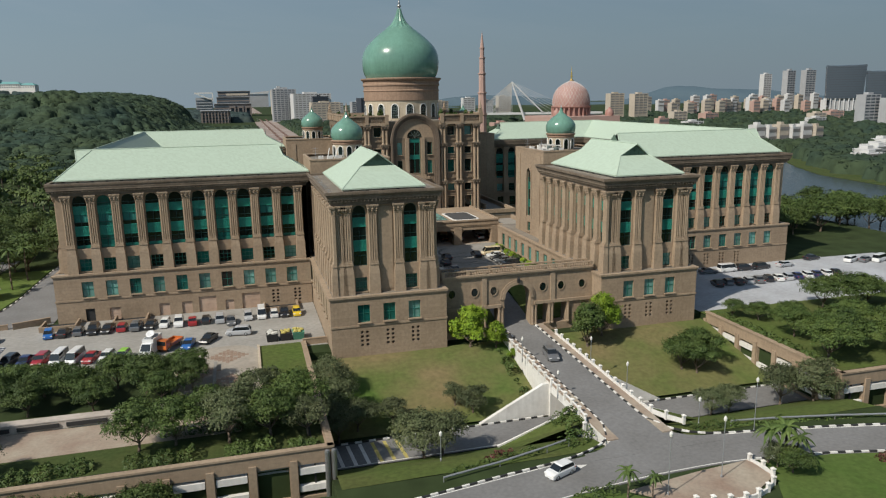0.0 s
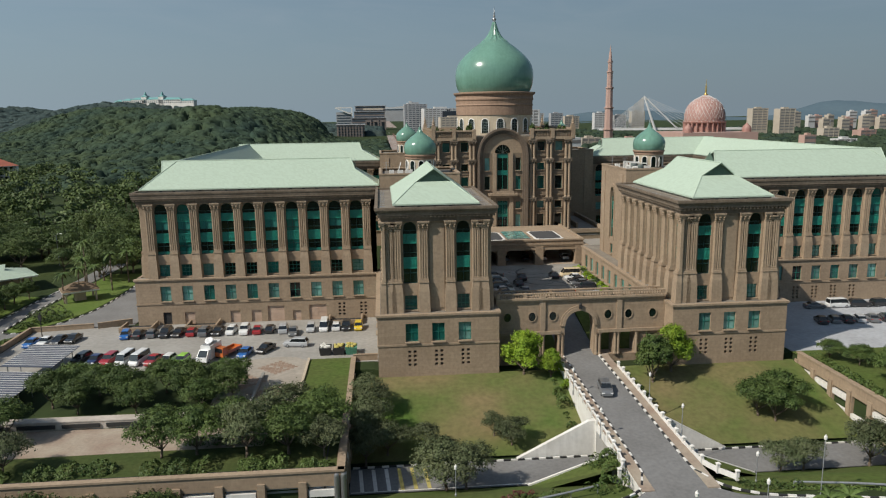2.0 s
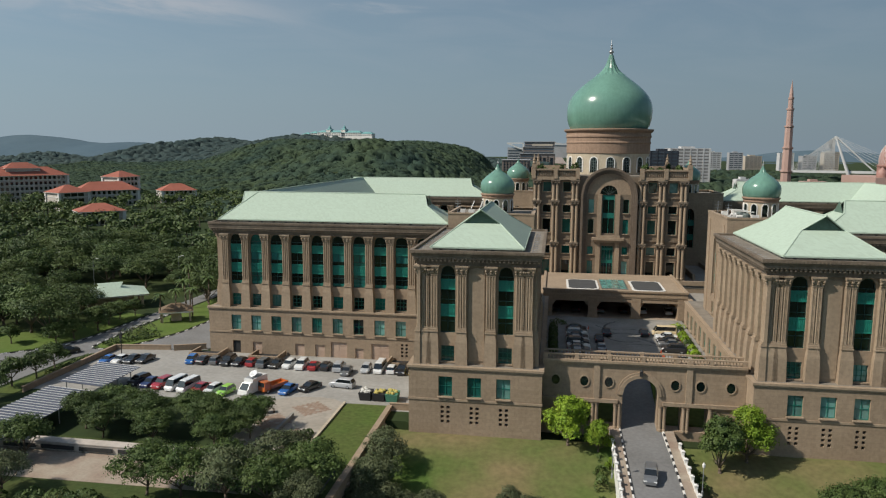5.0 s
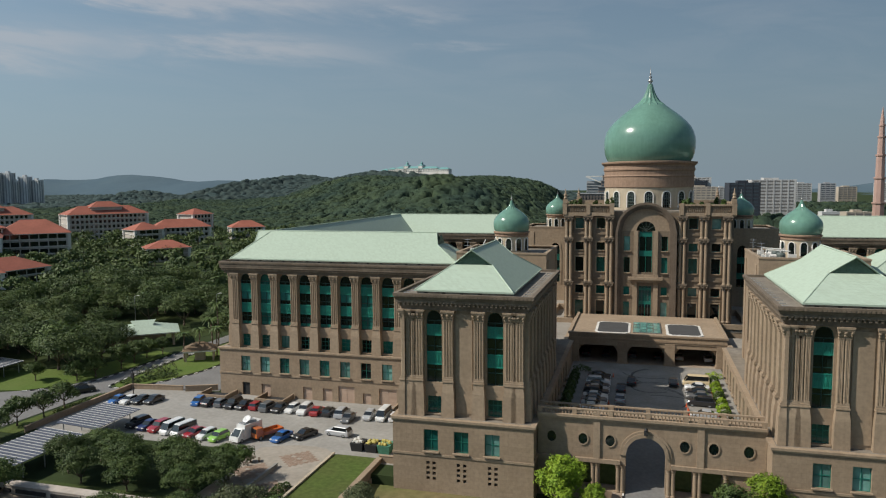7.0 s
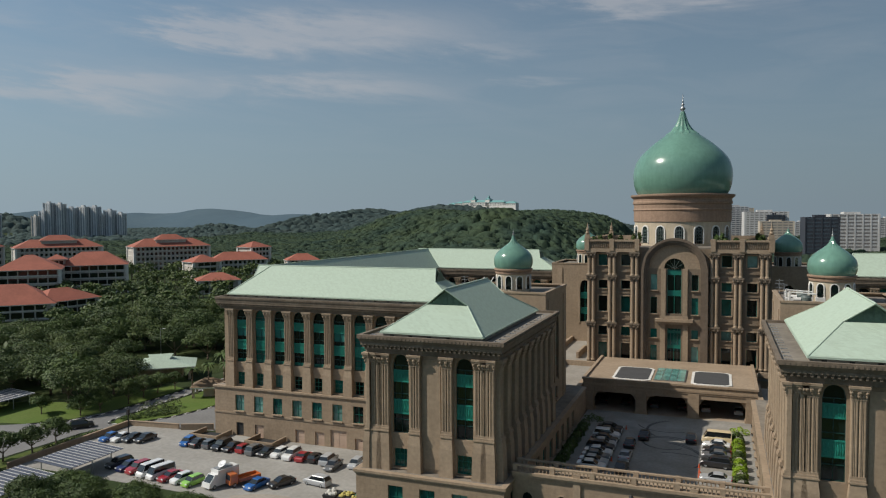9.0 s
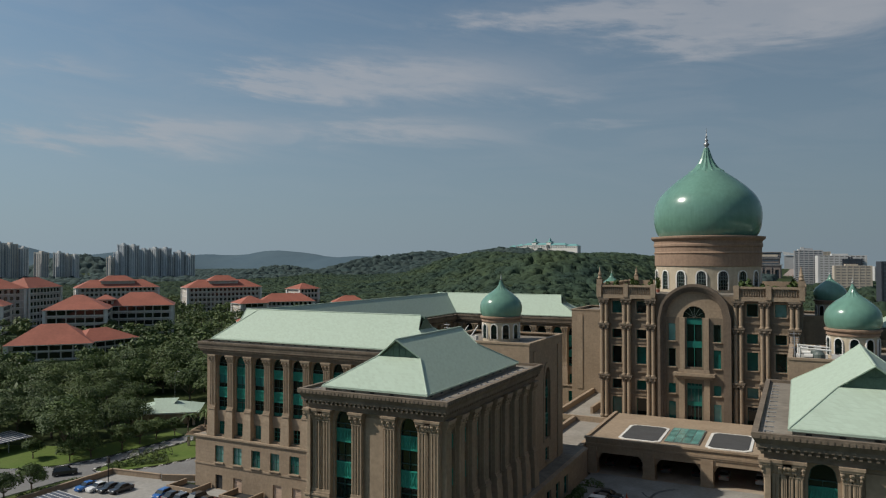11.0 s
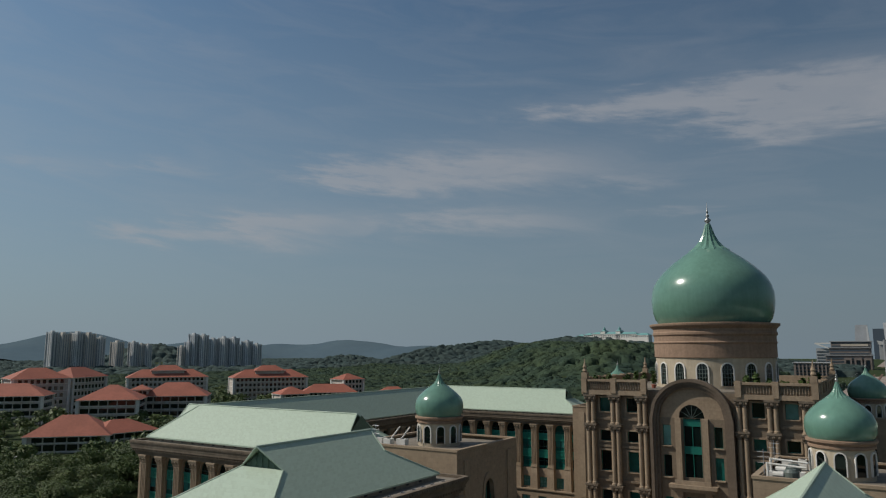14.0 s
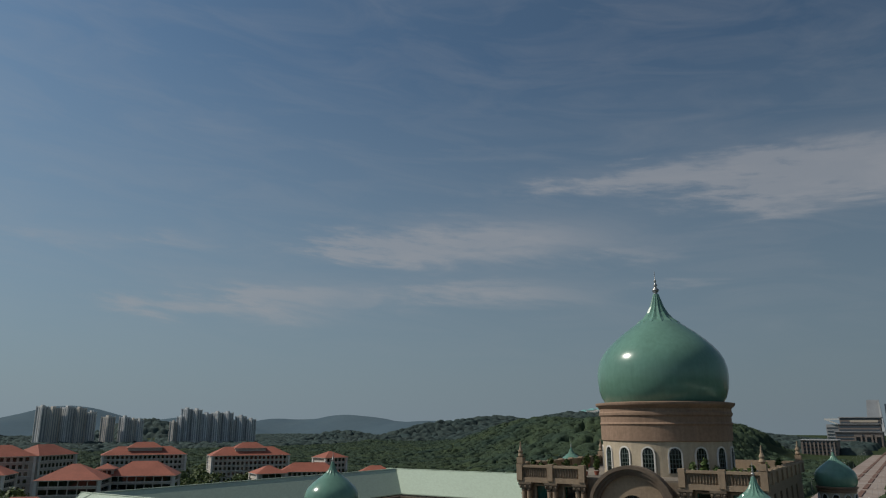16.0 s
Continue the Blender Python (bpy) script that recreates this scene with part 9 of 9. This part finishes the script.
def curved_tower(cx, cy, w, top, base, depth, heading):
    """A dark glass office: a shallow curved slab that widens upward under a dipping roof line, on white stilts."""
    m = at(cx, cy, 0, heading)
    t = thing("curved_tower", m, "dark curved glass office tower raised on white columns", "building", "curved towers")
    n, floors = 12, max(6, int((top - base) / 4.0))

    def ring(z, grow):
        f = (z - base) / (top - base)
        half = w / 2 * (0.93 + 0.07 * f) + grow
        front = [(half * u, -depth / 2 - grow - 5.0 * (1 - u * u) * 0.6) for u in np.linspace(-1, 1, n)]
        return [(float(x), float(y)) for x, y in front + [(half, depth / 2 + grow), (-half, depth / 2 + grow)]]
    for k in range(floors):
        z0, z1 = base + (top - base) * k / floors, base + (top - base) * (k + 1) / floors
        if k == floors - 1:
            g = Geo()
            r = ring(z1, 0)
            lid = [(x, y, z1 - 2.2 * (1 - (2 * x / w) ** 2)) for x, y in r]
            q = len(r)
            g.add([(x, y, z0) for x, y in r] + lid, [(i, (i + 1) % q, q + (i + 1) % q, q + i) for i in range(q)] + [tuple(range(q, 2 * q))])
            part("crown_storey", g.mesh("crown_storey", TOWN_BAND), t, m)
            continue
        part("glass_storey", Geo().prism(ring((z0 + z1) / 2, 0), z0, z1 - 0.7).mesh("glass_storey", TOWN_BAND), t, m)
        part("floor_edge", Geo().prism(ring((z0 + z1) / 2, 0.25), z1 - 0.7, z1).mesh("floor_edge", CITY["dark"]), t, m)
    for k in range(9):
        x = w * 0.46 * (k / 4 - 1)
        part("column", Geo().box(x - 0.9, x + 0.9, -depth / 2 - 2.5, -depth / 2 - 0.8, base - 40, base).mesh("column", CITY["white"]), t, m)
    part("core", Geo().box(-w * 0.35, w * 0.35, -depth / 2 + 1, depth / 2, base - 40, base).mesh("core", CITY["grey"]), t, m)


curved_tower(998, 1075, 62, 86, 28, 26, -0.66)
curved_tower(1040, 1034, 52, 75, 28, 26, -0.72)


def pushed(k):
    """Moves and grows a far building away from the camera's starting point, to fit its view."""
    p = Matrix.Translation((-47, 0, 42))
    return p @ Matrix.Scale(k, 4) @ p.inverted()


def stepped_ministry():
    """A broad brown office stepping up in tiers, with a columned lower wing and tall portals."""
    t = thing("stepped_ministry", (-78, 1898, -27), "brown stepped ministry with glazed tiers and columned wing", "building")
    far, low = pushed(1.65), pushed(1.2)
    for x0, x1, y0, z0, z1, c in ((-104, -62, 1142, 0, 26, "brown"), (-84, -30, 1150, 0, 36, "brown"), (-80, -32, 1156, 36, 46, "brown"), (-78, -31, 1160, 46, 54.5, "brown")):
        part("tier", Geo().box(x0, x1, y0, y0 + 46, z0, z1).mesh("tier", CITY[c]), t, low if x0 == -104 else far)
        for k in range(max(2, int((z1 - z0) / 4.2))):
            z = z0 + 1.6 + k * 4.2
            if z < 10 or z + 2 > z1:
                continue
            part("glazed_band", Geo().box(x0 + 1, x1 - 1, y0 - 0.3, y0 + 46.3, z, z + 2.0).mesh("glazed_band", TOWN_BAND), t, low if x0 == -104 else far)
        part("roof_edge", Geo().box(x0 - 1.5, x1 + 1.5, y0 - 1.5, y0 + 47.5, z1, z1 + 0.9).mesh("roof_edge", CITY["grey"]), t, low if x0 == -104 else far)
    part("bronze_strip", Geo().box(-66, -34, 1159.2, 1160.4, 48.5, 51.5).mesh("bronze_strip", CITY["cream"]), t, far)
    for k in range(9):
        x = -102 + 4.6 * k
        part("column", Geo().box(x - 0.8, x + 0.8, 1140.4, 1142, 0, 24).mesh("column", CITY["brown"]), t, low)
    for x in (-58, -46, -35):
        part("portal", Geo().box(x - 4.5, x - 2.5, 1146, 1150, 0, 30).box(x + 2.5, x + 4.5, 1146, 1150, 0, 30).box(x - 4.5, x + 4.5, 1146, 1150, 30, 33).mesh("portal", CITY["brown"]), t, far)
        part("portal_glass", Geo().box(x - 2.5, x + 2.5, 1149.4, 1149.9, 0, 30).mesh("portal_glass", TOWN_BAND), t, far)
    t = thing("framed_office", (-162, 2646, -40), "grey office inside a slanting white frame", "building")
    part("wall", Geo().box(-116, -90, 1262, 1290, 0, 46).mesh("wall", CITY["grey"]), t, pushed(2.1))
    for k in range(7):
        part("glazed_band", Geo().box(-115, -91, 1261.6, 1262, 12 + 4.6 * k, 14.2 + 4.6 * k).mesh("glazed_band", TOWN_BAND), t, pushed(2.1))
    for a, b in (((-117, 1260, 53.5), (-89, 1260, 53.5)), ((-117, 1260, 53.5), (-94, 1260, 44)), ((-89, 1260, 53.5), (-89, 1260, 40)), ((-94, 1260, 44), (-89, 1260, 44))):
        part("frame_bar", Geo().tube(a, b, 1.2, 1.2, 4).mesh("frame_bar", WHITE), t, pushed(2.1))


stepped_ministry()


def far_towers():
    t = thing("glass_tower", (-171, 5700, -21), "pale curved glass tower far along the boulevard", "building", "far towers")
    part("shaft", Geo().taper((-165, -95, 3790, 3830), 0, (-155, -108, 3795, 3825), 158).mesh("shaft", CITY["grey"]), t, pushed(1.5))
    part("fin", Geo().taper((-108, -96, 3785, 3790), 0, (-112, -107, 3788, 3793), 150).mesh("fin", CITY["white"]), t, pushed(1.5))
    t = thing("glass_tower", (-44, 5700, -21), "teal glass tower with tall white curved fin", "building", "far towers")
    part("shaft", Geo().box(-88, -38, 3790, 3830, 0, 140).mesh("shaft", TOWN_BAND), t, pushed(1.5))
    part("fin", Geo().taper((-40, -14, 3786, 3832), 0, (-46, -14, 3788, 3830), 166).mesh("fin", CITY["white"]), t, pushed(1.5))
    t = thing("convention_hall", (22, 4200, 60), "far convention hall with wavy pale roof on a hill", "building")
    part("hall", Geo().box(-50, 110, 4200, 4260, 0, 70).mesh("hall", CITY["grey"]), t)
    part("wavy_roof", Geo().add([(-58, 4195, 92), (20, 4195, 78), (118, 4195, 88), (118, 4265, 88), (20, 4265, 78), (-58, 4265, 92), (-50, 4195, 72), (110, 4195, 72)],
                                [(0, 1, 4, 5), (1, 2, 3, 4), (0, 6, 7, 2, 1)]).mesh("wavy_roof", CITY["white"]), t)


far_towers()
rng_town = random.Random(3)
for k in range(20):
    u = k / 19
    town_block(690 + 250 * u, 1150 + rng_town.uniform(-25, 25), rng_town.uniform(11, 15), rng_town.uniform(22, 30), 8, ("cream", "white", "cream", "pink", "cream")[k % 5], 10)
for k in range(22):
    u = k / 21
    town_block(740 + 440 * u, 1290 - 60 * u + rng_town.uniform(-30, 30), rng_town.uniform(12, 16), rng_town.uniform(28, 37), 14, ("cream", "white", "pink", "cream", "white")[k % 5], 10)
for k in range(10):
    u = k / 9
    town_block(905 + 260 * u, 1130 - 40 * u + rng_town.uniform(-20, 20), rng_town.uniform(12, 16), rng_town.uniform(20, 30), 8, ("white", "cream", "pink")[k % 3], 10)
for k in range(6):
    town_block(340 + 9.6 * k, 480 - 1.5 * k, 8.6, 17 - 2 * (k % 2), 4, ("white", "white", "cream")[k % 3], 9, "white terraced house by the lake", "terraced houses")
for k in range(6):
    town_block(322 + 21 * k, 356 + 17 * k + 5 * (k % 2), 15, 4.6 + (k % 3) * 0.5, 1, "white", 12, "white villa with flat roof among trees", "villas")
for k in range(9):
    u = k / 8
    town_block(150 + 330 * u, 1500 - 60 * u + rng_town.uniform(-60, 60), rng_town.uniform(20, 34), rng_town.uniform(28, 42), 10, ("white", "grey", "cream")[k % 3])
for k in range(12):
    town_block(150 + 55 * k, 720 + rng_town.uniform(-60, 110) + 10 * k, rng_town.uniform(14, 24), rng_town.uniform(8, 18), 2, ("white", "cream", "pink")[k % 3])
# raised wall albedo and grey glass stand in for haze before the towers
APARTMENT = {n: material("apartment_" + n, c, 0.85, grain=0.15, size=5, stain=0.25, stain_size=30, streak=0.3) for n, c in (("white", (0.80, 0.80, 0.78)), ("warm", (0.76, 0.71, 0.64)), ("grey", (0.70, 0.72, 0.73)))}
APARTMENT_GLASS = material("apartment_windows_hazed", (0.30, 0.32, 0.34), 0.3, stain=0.5, stain_size=6)


def apartment_tower(cx, cy, w, top, colour, base=8, turned=8):
    """A slender residential tower: a body with upright strips of windows, storey lines and a lift house."""
    w *= 0.82
    d = w * 0.8
    m = at(cx, cy, 0, radians(turned))
    t = thing("apartment_tower", m, "pale high-rise apartment tower above the trees", "building", "apartment towers")
    part("wall", Geo().box(-w / 2, w / 2, -d / 2, d / 2, base - 12, top).mesh("wall", APARTMENT[colour]), t, m)
    for side_w, depth, turn_by in ((w, d, 0), (d, w, 90)):
        n = max(2, round(side_w / 6.0))
        mm = m @ Matrix.Rotation(radians(turn_by), 4, "Z")
        for k in range(n):
            u = side_w * ((k + 0.5) / n - 0.5)
            part("window_strip", Geo().box(u - side_w / n * 0.2, u + side_w / n * 0.2, -depth / 2 - 0.15, -depth / 2 + 0.1, base, top - 3).mesh("window_strip", APARTMENT_GLASS), t, mm)
        for q in (-1, 1):
            part("fin", Geo().box(q * side_w / 2 - 0.6, q * side_w / 2 + 0.6, -depth / 2 - 1.2, -depth / 2 + 0.1, base - 8, top + 0.8).mesh("fin", APARTMENT[colour]), t, mm)
    part("lift_house", Geo().box(-w * 0.2, w * 0.15, -d * 0.2, d * 0.25, top, top + 3.5).mesh("lift_house", APARTMENT[colour]), t, m)


# apartment towers to the west: a front of eight, a gap, a denser cluster
for row in ((-1536, 952, 22, 83, "white"), (-1526, 970, 26, 80, "warm"), (-1512, 995, 28, 82, "white"), (-1500, 1014, 26, 80, "warm"), (-1486, 1034, 18, 72, "white"), (-1467, 1063, 26, 62, "warm"),
            (-1448, 1091, 20, 62, "white"), (-1438, 1105, 14, 57, "warm"), (-1430, 1116, 16, 56, "white"), (-1387, 1174, 14, 52, "warm"), (-1377, 1186, 16, 63, "grey"), (-1371, 1196, 22, 81, "grey"),
            (-1356, 1211, 22, 79, "white"), (-1342, 1228, 24, 70, "grey"), (-1326, 1246, 24, 73, "white"), (-1311, 1263, 24, 73, "grey"), (-1303, 1272, 20, 56, "white"), (-1290, 1286, 24, 65, "grey"), (-1275, 1302, 22, 58, "white")):
    apartment_tower(*row)
# the hilltop mansion
t = thing("hilltop_mansion", (-606, 1901, 60), "white hilltop mansion with blue-green roofs", "building")
BLUE_ROOF = material("blue_green_roof", (0.15, 0.34, 0.33), 0.7, grain=0.2, size=3, stain=0.2, stain_size=10)
mm = at(-604, 1895, 1.8, -0.22)
for x, w, h in ((-86, 24, 5), (-62, 24, 8), (-36, 28, 10), (2, 48, 10), (54, 56, 9), (98, 34, 6), (-16, 13, 17), (29, 13, 17)):
    wall = part("wall", Geo().box(x - w / 2, x + w / 2, -9, 9, 30, 74 + h).mesh("wall", WHITE), t, mm)
    for k in range(int(w / 5)):
        u = x - w / 2 + w * (k + 0.5) / int(w / 5)
        for z in (75, 79) if h > 7 else (75,):
            part("window", Geo().box(u - 1.2, u + 1.2, -9.3, -9, z, z + 2.2).mesh("window", TOWN_BAND), wall, mm)
    hip_roof(t, x - w / 2, x + w / 2, -9, 9, 74 + h, 5.5, 0.8, BLUE_ROOF, mm)
for x in (-16, 29):
    part("cupola", Geo().lathe([(3.4, 96), (3.6, 97.5), (2.4, 100), (0.8, 102), (0.1, 104)], 12, x, 0).mesh("cupola", BLUE_ROOF, True), t, mm)
# boulevard to the north
BOULEVARD = material("boulevard_paving", (0.36, 0.31, 0.27), 0.9, grain=0.3, size=3, stain=0.3, stain_size=25, second=(0.30, 0.22, 0.18))
sheet("boulevard", [(-22, 262), (16, 262), (16, 4300), (-22, 4300)], 0.5, BOULEVARD, "broad straight pinkish-paved boulevard", "road", 0.5)
PINK_BED = material("boulevard_bed", (0.16, 0.085, 0.06), 0.9, grain=0.3, size=2)
for k in range(26):
    y = 560 + 70 * k
    for x0, x1 in ((-9.5, -6.5), (1.5, 4.5)):
        setting("planting_strip", Geo().box(x0, x1, y, y + 52, 0.5, 1.0).mesh("planting_strip", PINK_BED), "red-brown planting strip on the boulevard", "planting")
for k in range(44):
    y = 300 + 62 * k
    for x in (-21, 15):
        lamp_post(x, y, 0.5, 11, False, "tall boulevard lamp with curved arm") if k < 16 else None


def mosque():
    cx, cy = 296.5, 721.7
    t = thing("mosque", (cx, cy, 0), "rose-pink mosque with patterned granite dome", "mosque")
    pink = material("rose_granite", (0.31, 0.150, 0.120), 0.6, grain=0.25, size=2.5, stain_size=3, second=(0.40, 0.235, 0.19))
    part("prayer_hall", Geo().box(cx - 38, cx + 38, cy - 38, cy + 38, -2, 20).mesh("prayer_hall", CITY["pink"]), t)
    part("drum", Geo().lathe([(17.5, 20), (17.5, 30)], 48, cx, cy).mesh("drum", pink), t)
    for k in range(24):
        a = 2 * math.pi * k / 24
        part("drum_pier", Geo().tube((cx + 20 * math.cos(a), cy + 20 * math.sin(a), 20), (cx + 20 * math.cos(a), cy + 20 * math.sin(a), 30), 0.9, 0.9, 6).mesh("drum_pier", pink), t)
    part("drum_ring", Geo().lathe([(20.5, 28.5), (21.3, 29.5), (21.3, 30.4), (19, 30.6)], 48, cx, cy).mesh("drum_ring", pink), t)
    R = 20.0
    prof = [(R * 0.98, 30.4), (R, 34), (R * 0.985, 38), (R * 0.93, 42.5), (R * 0.83, 46.5), (R * 0.68, 50), (R * 0.5, 52.7), (R * 0.3, 54.8), (R * 0.14, 56.2), (R * 0.05, 58)]
    d = part("dome", Geo().lathe(prof, 48, cx, cy).mesh("dome", pink, True), t)
    ribs = Geo()
    for k in range(32):
        for sgn in (-1, 1):
            for j in range(len(prof) - 2):
                (r0, z0), (r1, z1) = prof[j], prof[j + 1]
                a0, a1 = 2 * math.pi * (k + sgn * j * 0.62) / 32, 2 * math.pi * (k + sgn * (j + 1) * 0.62) / 32
                ribs.tube((cx + r0 * math.cos(a0), cy + r0 * math.sin(a0), z0), (cx + r1 * math.cos(a1), cy + r1 * math.sin(a1), z1), 0.13, 0.12, 3)
    tagged(part("lattice_pattern", ribs.mesh("lattice_pattern", CITY["white"]), d), "pale crossing lattice pattern", kind="stuff")
    gold = material("gilded_metal", (0.6, 0.40, 0.12), 0.3, metal=0.8)
    part("finial", Geo().lathe([(4.5, 54.2), (3.2, 55.8), (1.2, 58), (0.7, 60), (1.3, 61.5), (0.6, 63), (1.0, 64.5), (0.4, 66), (0.1, 72)], 12, cx, cy).mesh("finial", gold, True), t)
    for dx, dy in ((-30, -30), (30, -30)):
        part("small_dome", Geo().lathe([(4.2, 20), (4.6, 22.5), (3.6, 25.5), (1.6, 27.4), (0.2, 29)], 16, cx + dx, cy + dy).mesh("small_dome", pink, True), t)
    mx, my = 201.5, 738.5
    t = thing("minaret", (mx, my, 0), "tall slender rose-pink stepped minaret", "minaret")
    z = -2
    for r, z1 in ((5.0, 24), (4.4, 46), (3.8, 66), (3.1, 82), (2.4, 92)):
        part("shaft", Geo().lathe([(r, z), (r * 0.94, z1 - 2.2)], 8, mx, my).mesh("shaft", CITY["pink"]), t)
        part("gallery", Geo().lathe([(r * 0.94, z1 - 2.2), (r * 1.15, z1 - 1.2), (r * 1.15, z1), (r * 0.8, z1)], 8, mx, my).mesh("gallery", CITY["pink"]), t)
        z = z1
    part("spire", Geo().lathe([(2.0, 92), (1.7, 96), (0.9, 102), (0.1, 108)], 8, mx, my).mesh("spire", CITY["pink"]), t)


mosque()
t = thing("cable_bridge", (345, 1027, 0), "white cable-stayed bridge with leaning pylon", "bridge")
part("deck", Geo().add([(290, 1050, 17), (470, 978, 17), (470, 990, 17), (290, 1062, 17), (290, 1050, 14), (470, 978, 14), (470, 990, 14), (290, 1062, 14)],
                       [(0, 1, 2, 3), (4, 7, 6, 5), (0, 4, 5, 1), (1, 5, 6, 2), (2, 6, 7, 3), (3, 7, 4, 0)]).mesh("deck", CITY["white"]), t)
top = Vector((345, 1027, 62))
for q in (-6, 6):
    part("pylon_leg", Geo().tube((365 + q * 0.4, 1020 + q, 2), top, 2.2, 1.0, 8).mesh("pylon_leg", CITY["white"]), t)
part("back_stay", Geo().tube(top, (388, 1010, 17), 0.9, 0.9, 6).mesh("back_stay", CITY["white"]), t)
for k in range(34):
    u = k / 33
    part("cable", Geo().tube(top - Vector((0, 0, 14 * u)), (296 + 52 * u, 1053 - 21 * u, 17), 0.22, 0.22, 4).mesh("cable", CITY["white"]), t)
for k in range(7):
    u = k / 6
    part("cable", Geo().tube(top - Vector((0, 0, 10 * u)), (440 - 50 * u, 995 + 14 * u, 17), 0.22, 0.22, 4).mesh("cable", CITY["white"]), t)


# ---------------------------------------------------------------- markings and small road furniture
def marking(name, poly, z, mat=None, label="white painted road marking"):
    f = z if callable(z) else (lambda x, y: z)
    n = len(poly)
    g = Geo().add([(x, y, f(x, y) + 0.012) for x, y in poly] + [(x, y, f(x, y)) for x, y in poly], [tuple(range(n))] + [((i + 1) % n, i, n + i, n + (i + 1) % n) for i in range(n)])
    setting(name, g.mesh(name, mat or WHITE), label, "marking")


YELLOW = material("yellow_road_paint", (0.45, 0.38, 0.12), 0.8, grain=0.4, size=0.4)
for k in range(6):
    x = -37.6 + 1.75 * k
    marking("road_marking", [(x, 87.6), (x + 0.5, 87.6), (x + 0.1, 93.4), (x - 0.4, 93.4)], -5.92, YELLOW if k > 2 else None, "faded painted stripe across the sunken road")
kerb([(-38.8, 94.0), (-25, 94.0), (-5.2, 94.0)], -5.93)
kerb([(5.4, 94.0), (20, 94.0), (36.5, 93.9)], -5.93)
marking("edge_line", [(-38.8, 87.4), (-5, 87.4), (-5, 87.55), (-38.8, 87.55)], -5.92)
for d in (-3.3, 3.3):
    L, R = offset_line(ROAD, d - 0.07), offset_line(ROAD, d + 0.07)
    for i in range(12, len(ROAD) - 24, 8):
        a = [L[i + j] for j in range(9)] + [R[i + j] for j in range(8, -1, -1)]
        if min(abs(p[0]) for p in a) > 9 or d < 0:
            marking("edge_line", a, -1.498)
for x, y, a in ((1.5, 80.5, math.pi), (15.0, 68.4, 1.35), (-11.5, 71.2, -1.45)):
    c, s = math.cos(a), math.sin(a)
    shape = [(-0.1, -1.6), (0.1, -1.6), (0.1, 0.4), (0.45, 0.4), (0, 1.6), (-0.45, 0.4), (-0.1, 0.4)]
    marking("arrow", [(x + c * u - s * v, y + s * u + c * v) for u, v in shape], lambda px, py: (ramp_z(0, py) if py > 76 else -1.49) + 0.006, None, "white painted direction arrow")
t = thing("guard_rail", (-19, 75.0, -1.7), "long steel guard rail beside the road", "guard rail", "guard rails")
for pts in (((-27.5, 72.8), (-20, 74.3), (-13, 76.2), (-9.5, 77.3)),):
    for p, q in zip(pts, pts[1:]):
        part("beam", Geo().tube((*p, -1.0), (*q, -1.0), 0.14, 0.14, 6).mesh("beam", STEEL), t)
    for p in pts:
        part("post", Geo().tube((*p, -2.4), (*p, -1.0), 0.06, 0.06, 6).mesh("post", STEEL), t)
t = thing("guard_rail", (24, 73.5, -1.7), "long steel guard rail beside the road", "guard rail", "guard rails")
pts = ((13.5, 75.6), (20, 74.6), (28, 72.9), (38, 70.4))
for p, q in zip(pts, pts[1:]):
    part("beam", Geo().tube((*p, -1.0), (*q, -1.0), 0.14, 0.14, 6).mesh("beam", STEEL), t)
for p in pts:
    part("post", Geo().tube((*p, -2.4), (*p, -1.0), 0.06, 0.06, 6).mesh("post", STEEL), t)
t = thing("duct_pair", (-39.0, 80.6, -6), "pair of tall steel ducts at the podium corner", "duct")
for x in (-40.0, -39.2):
    part("duct", Geo().lathe([(0.34, -6.2), (0.34, 0.2), (0.30, 0.45), (0.05, 0.55)], 14, x, 80.7).mesh("duct", METAL), t)
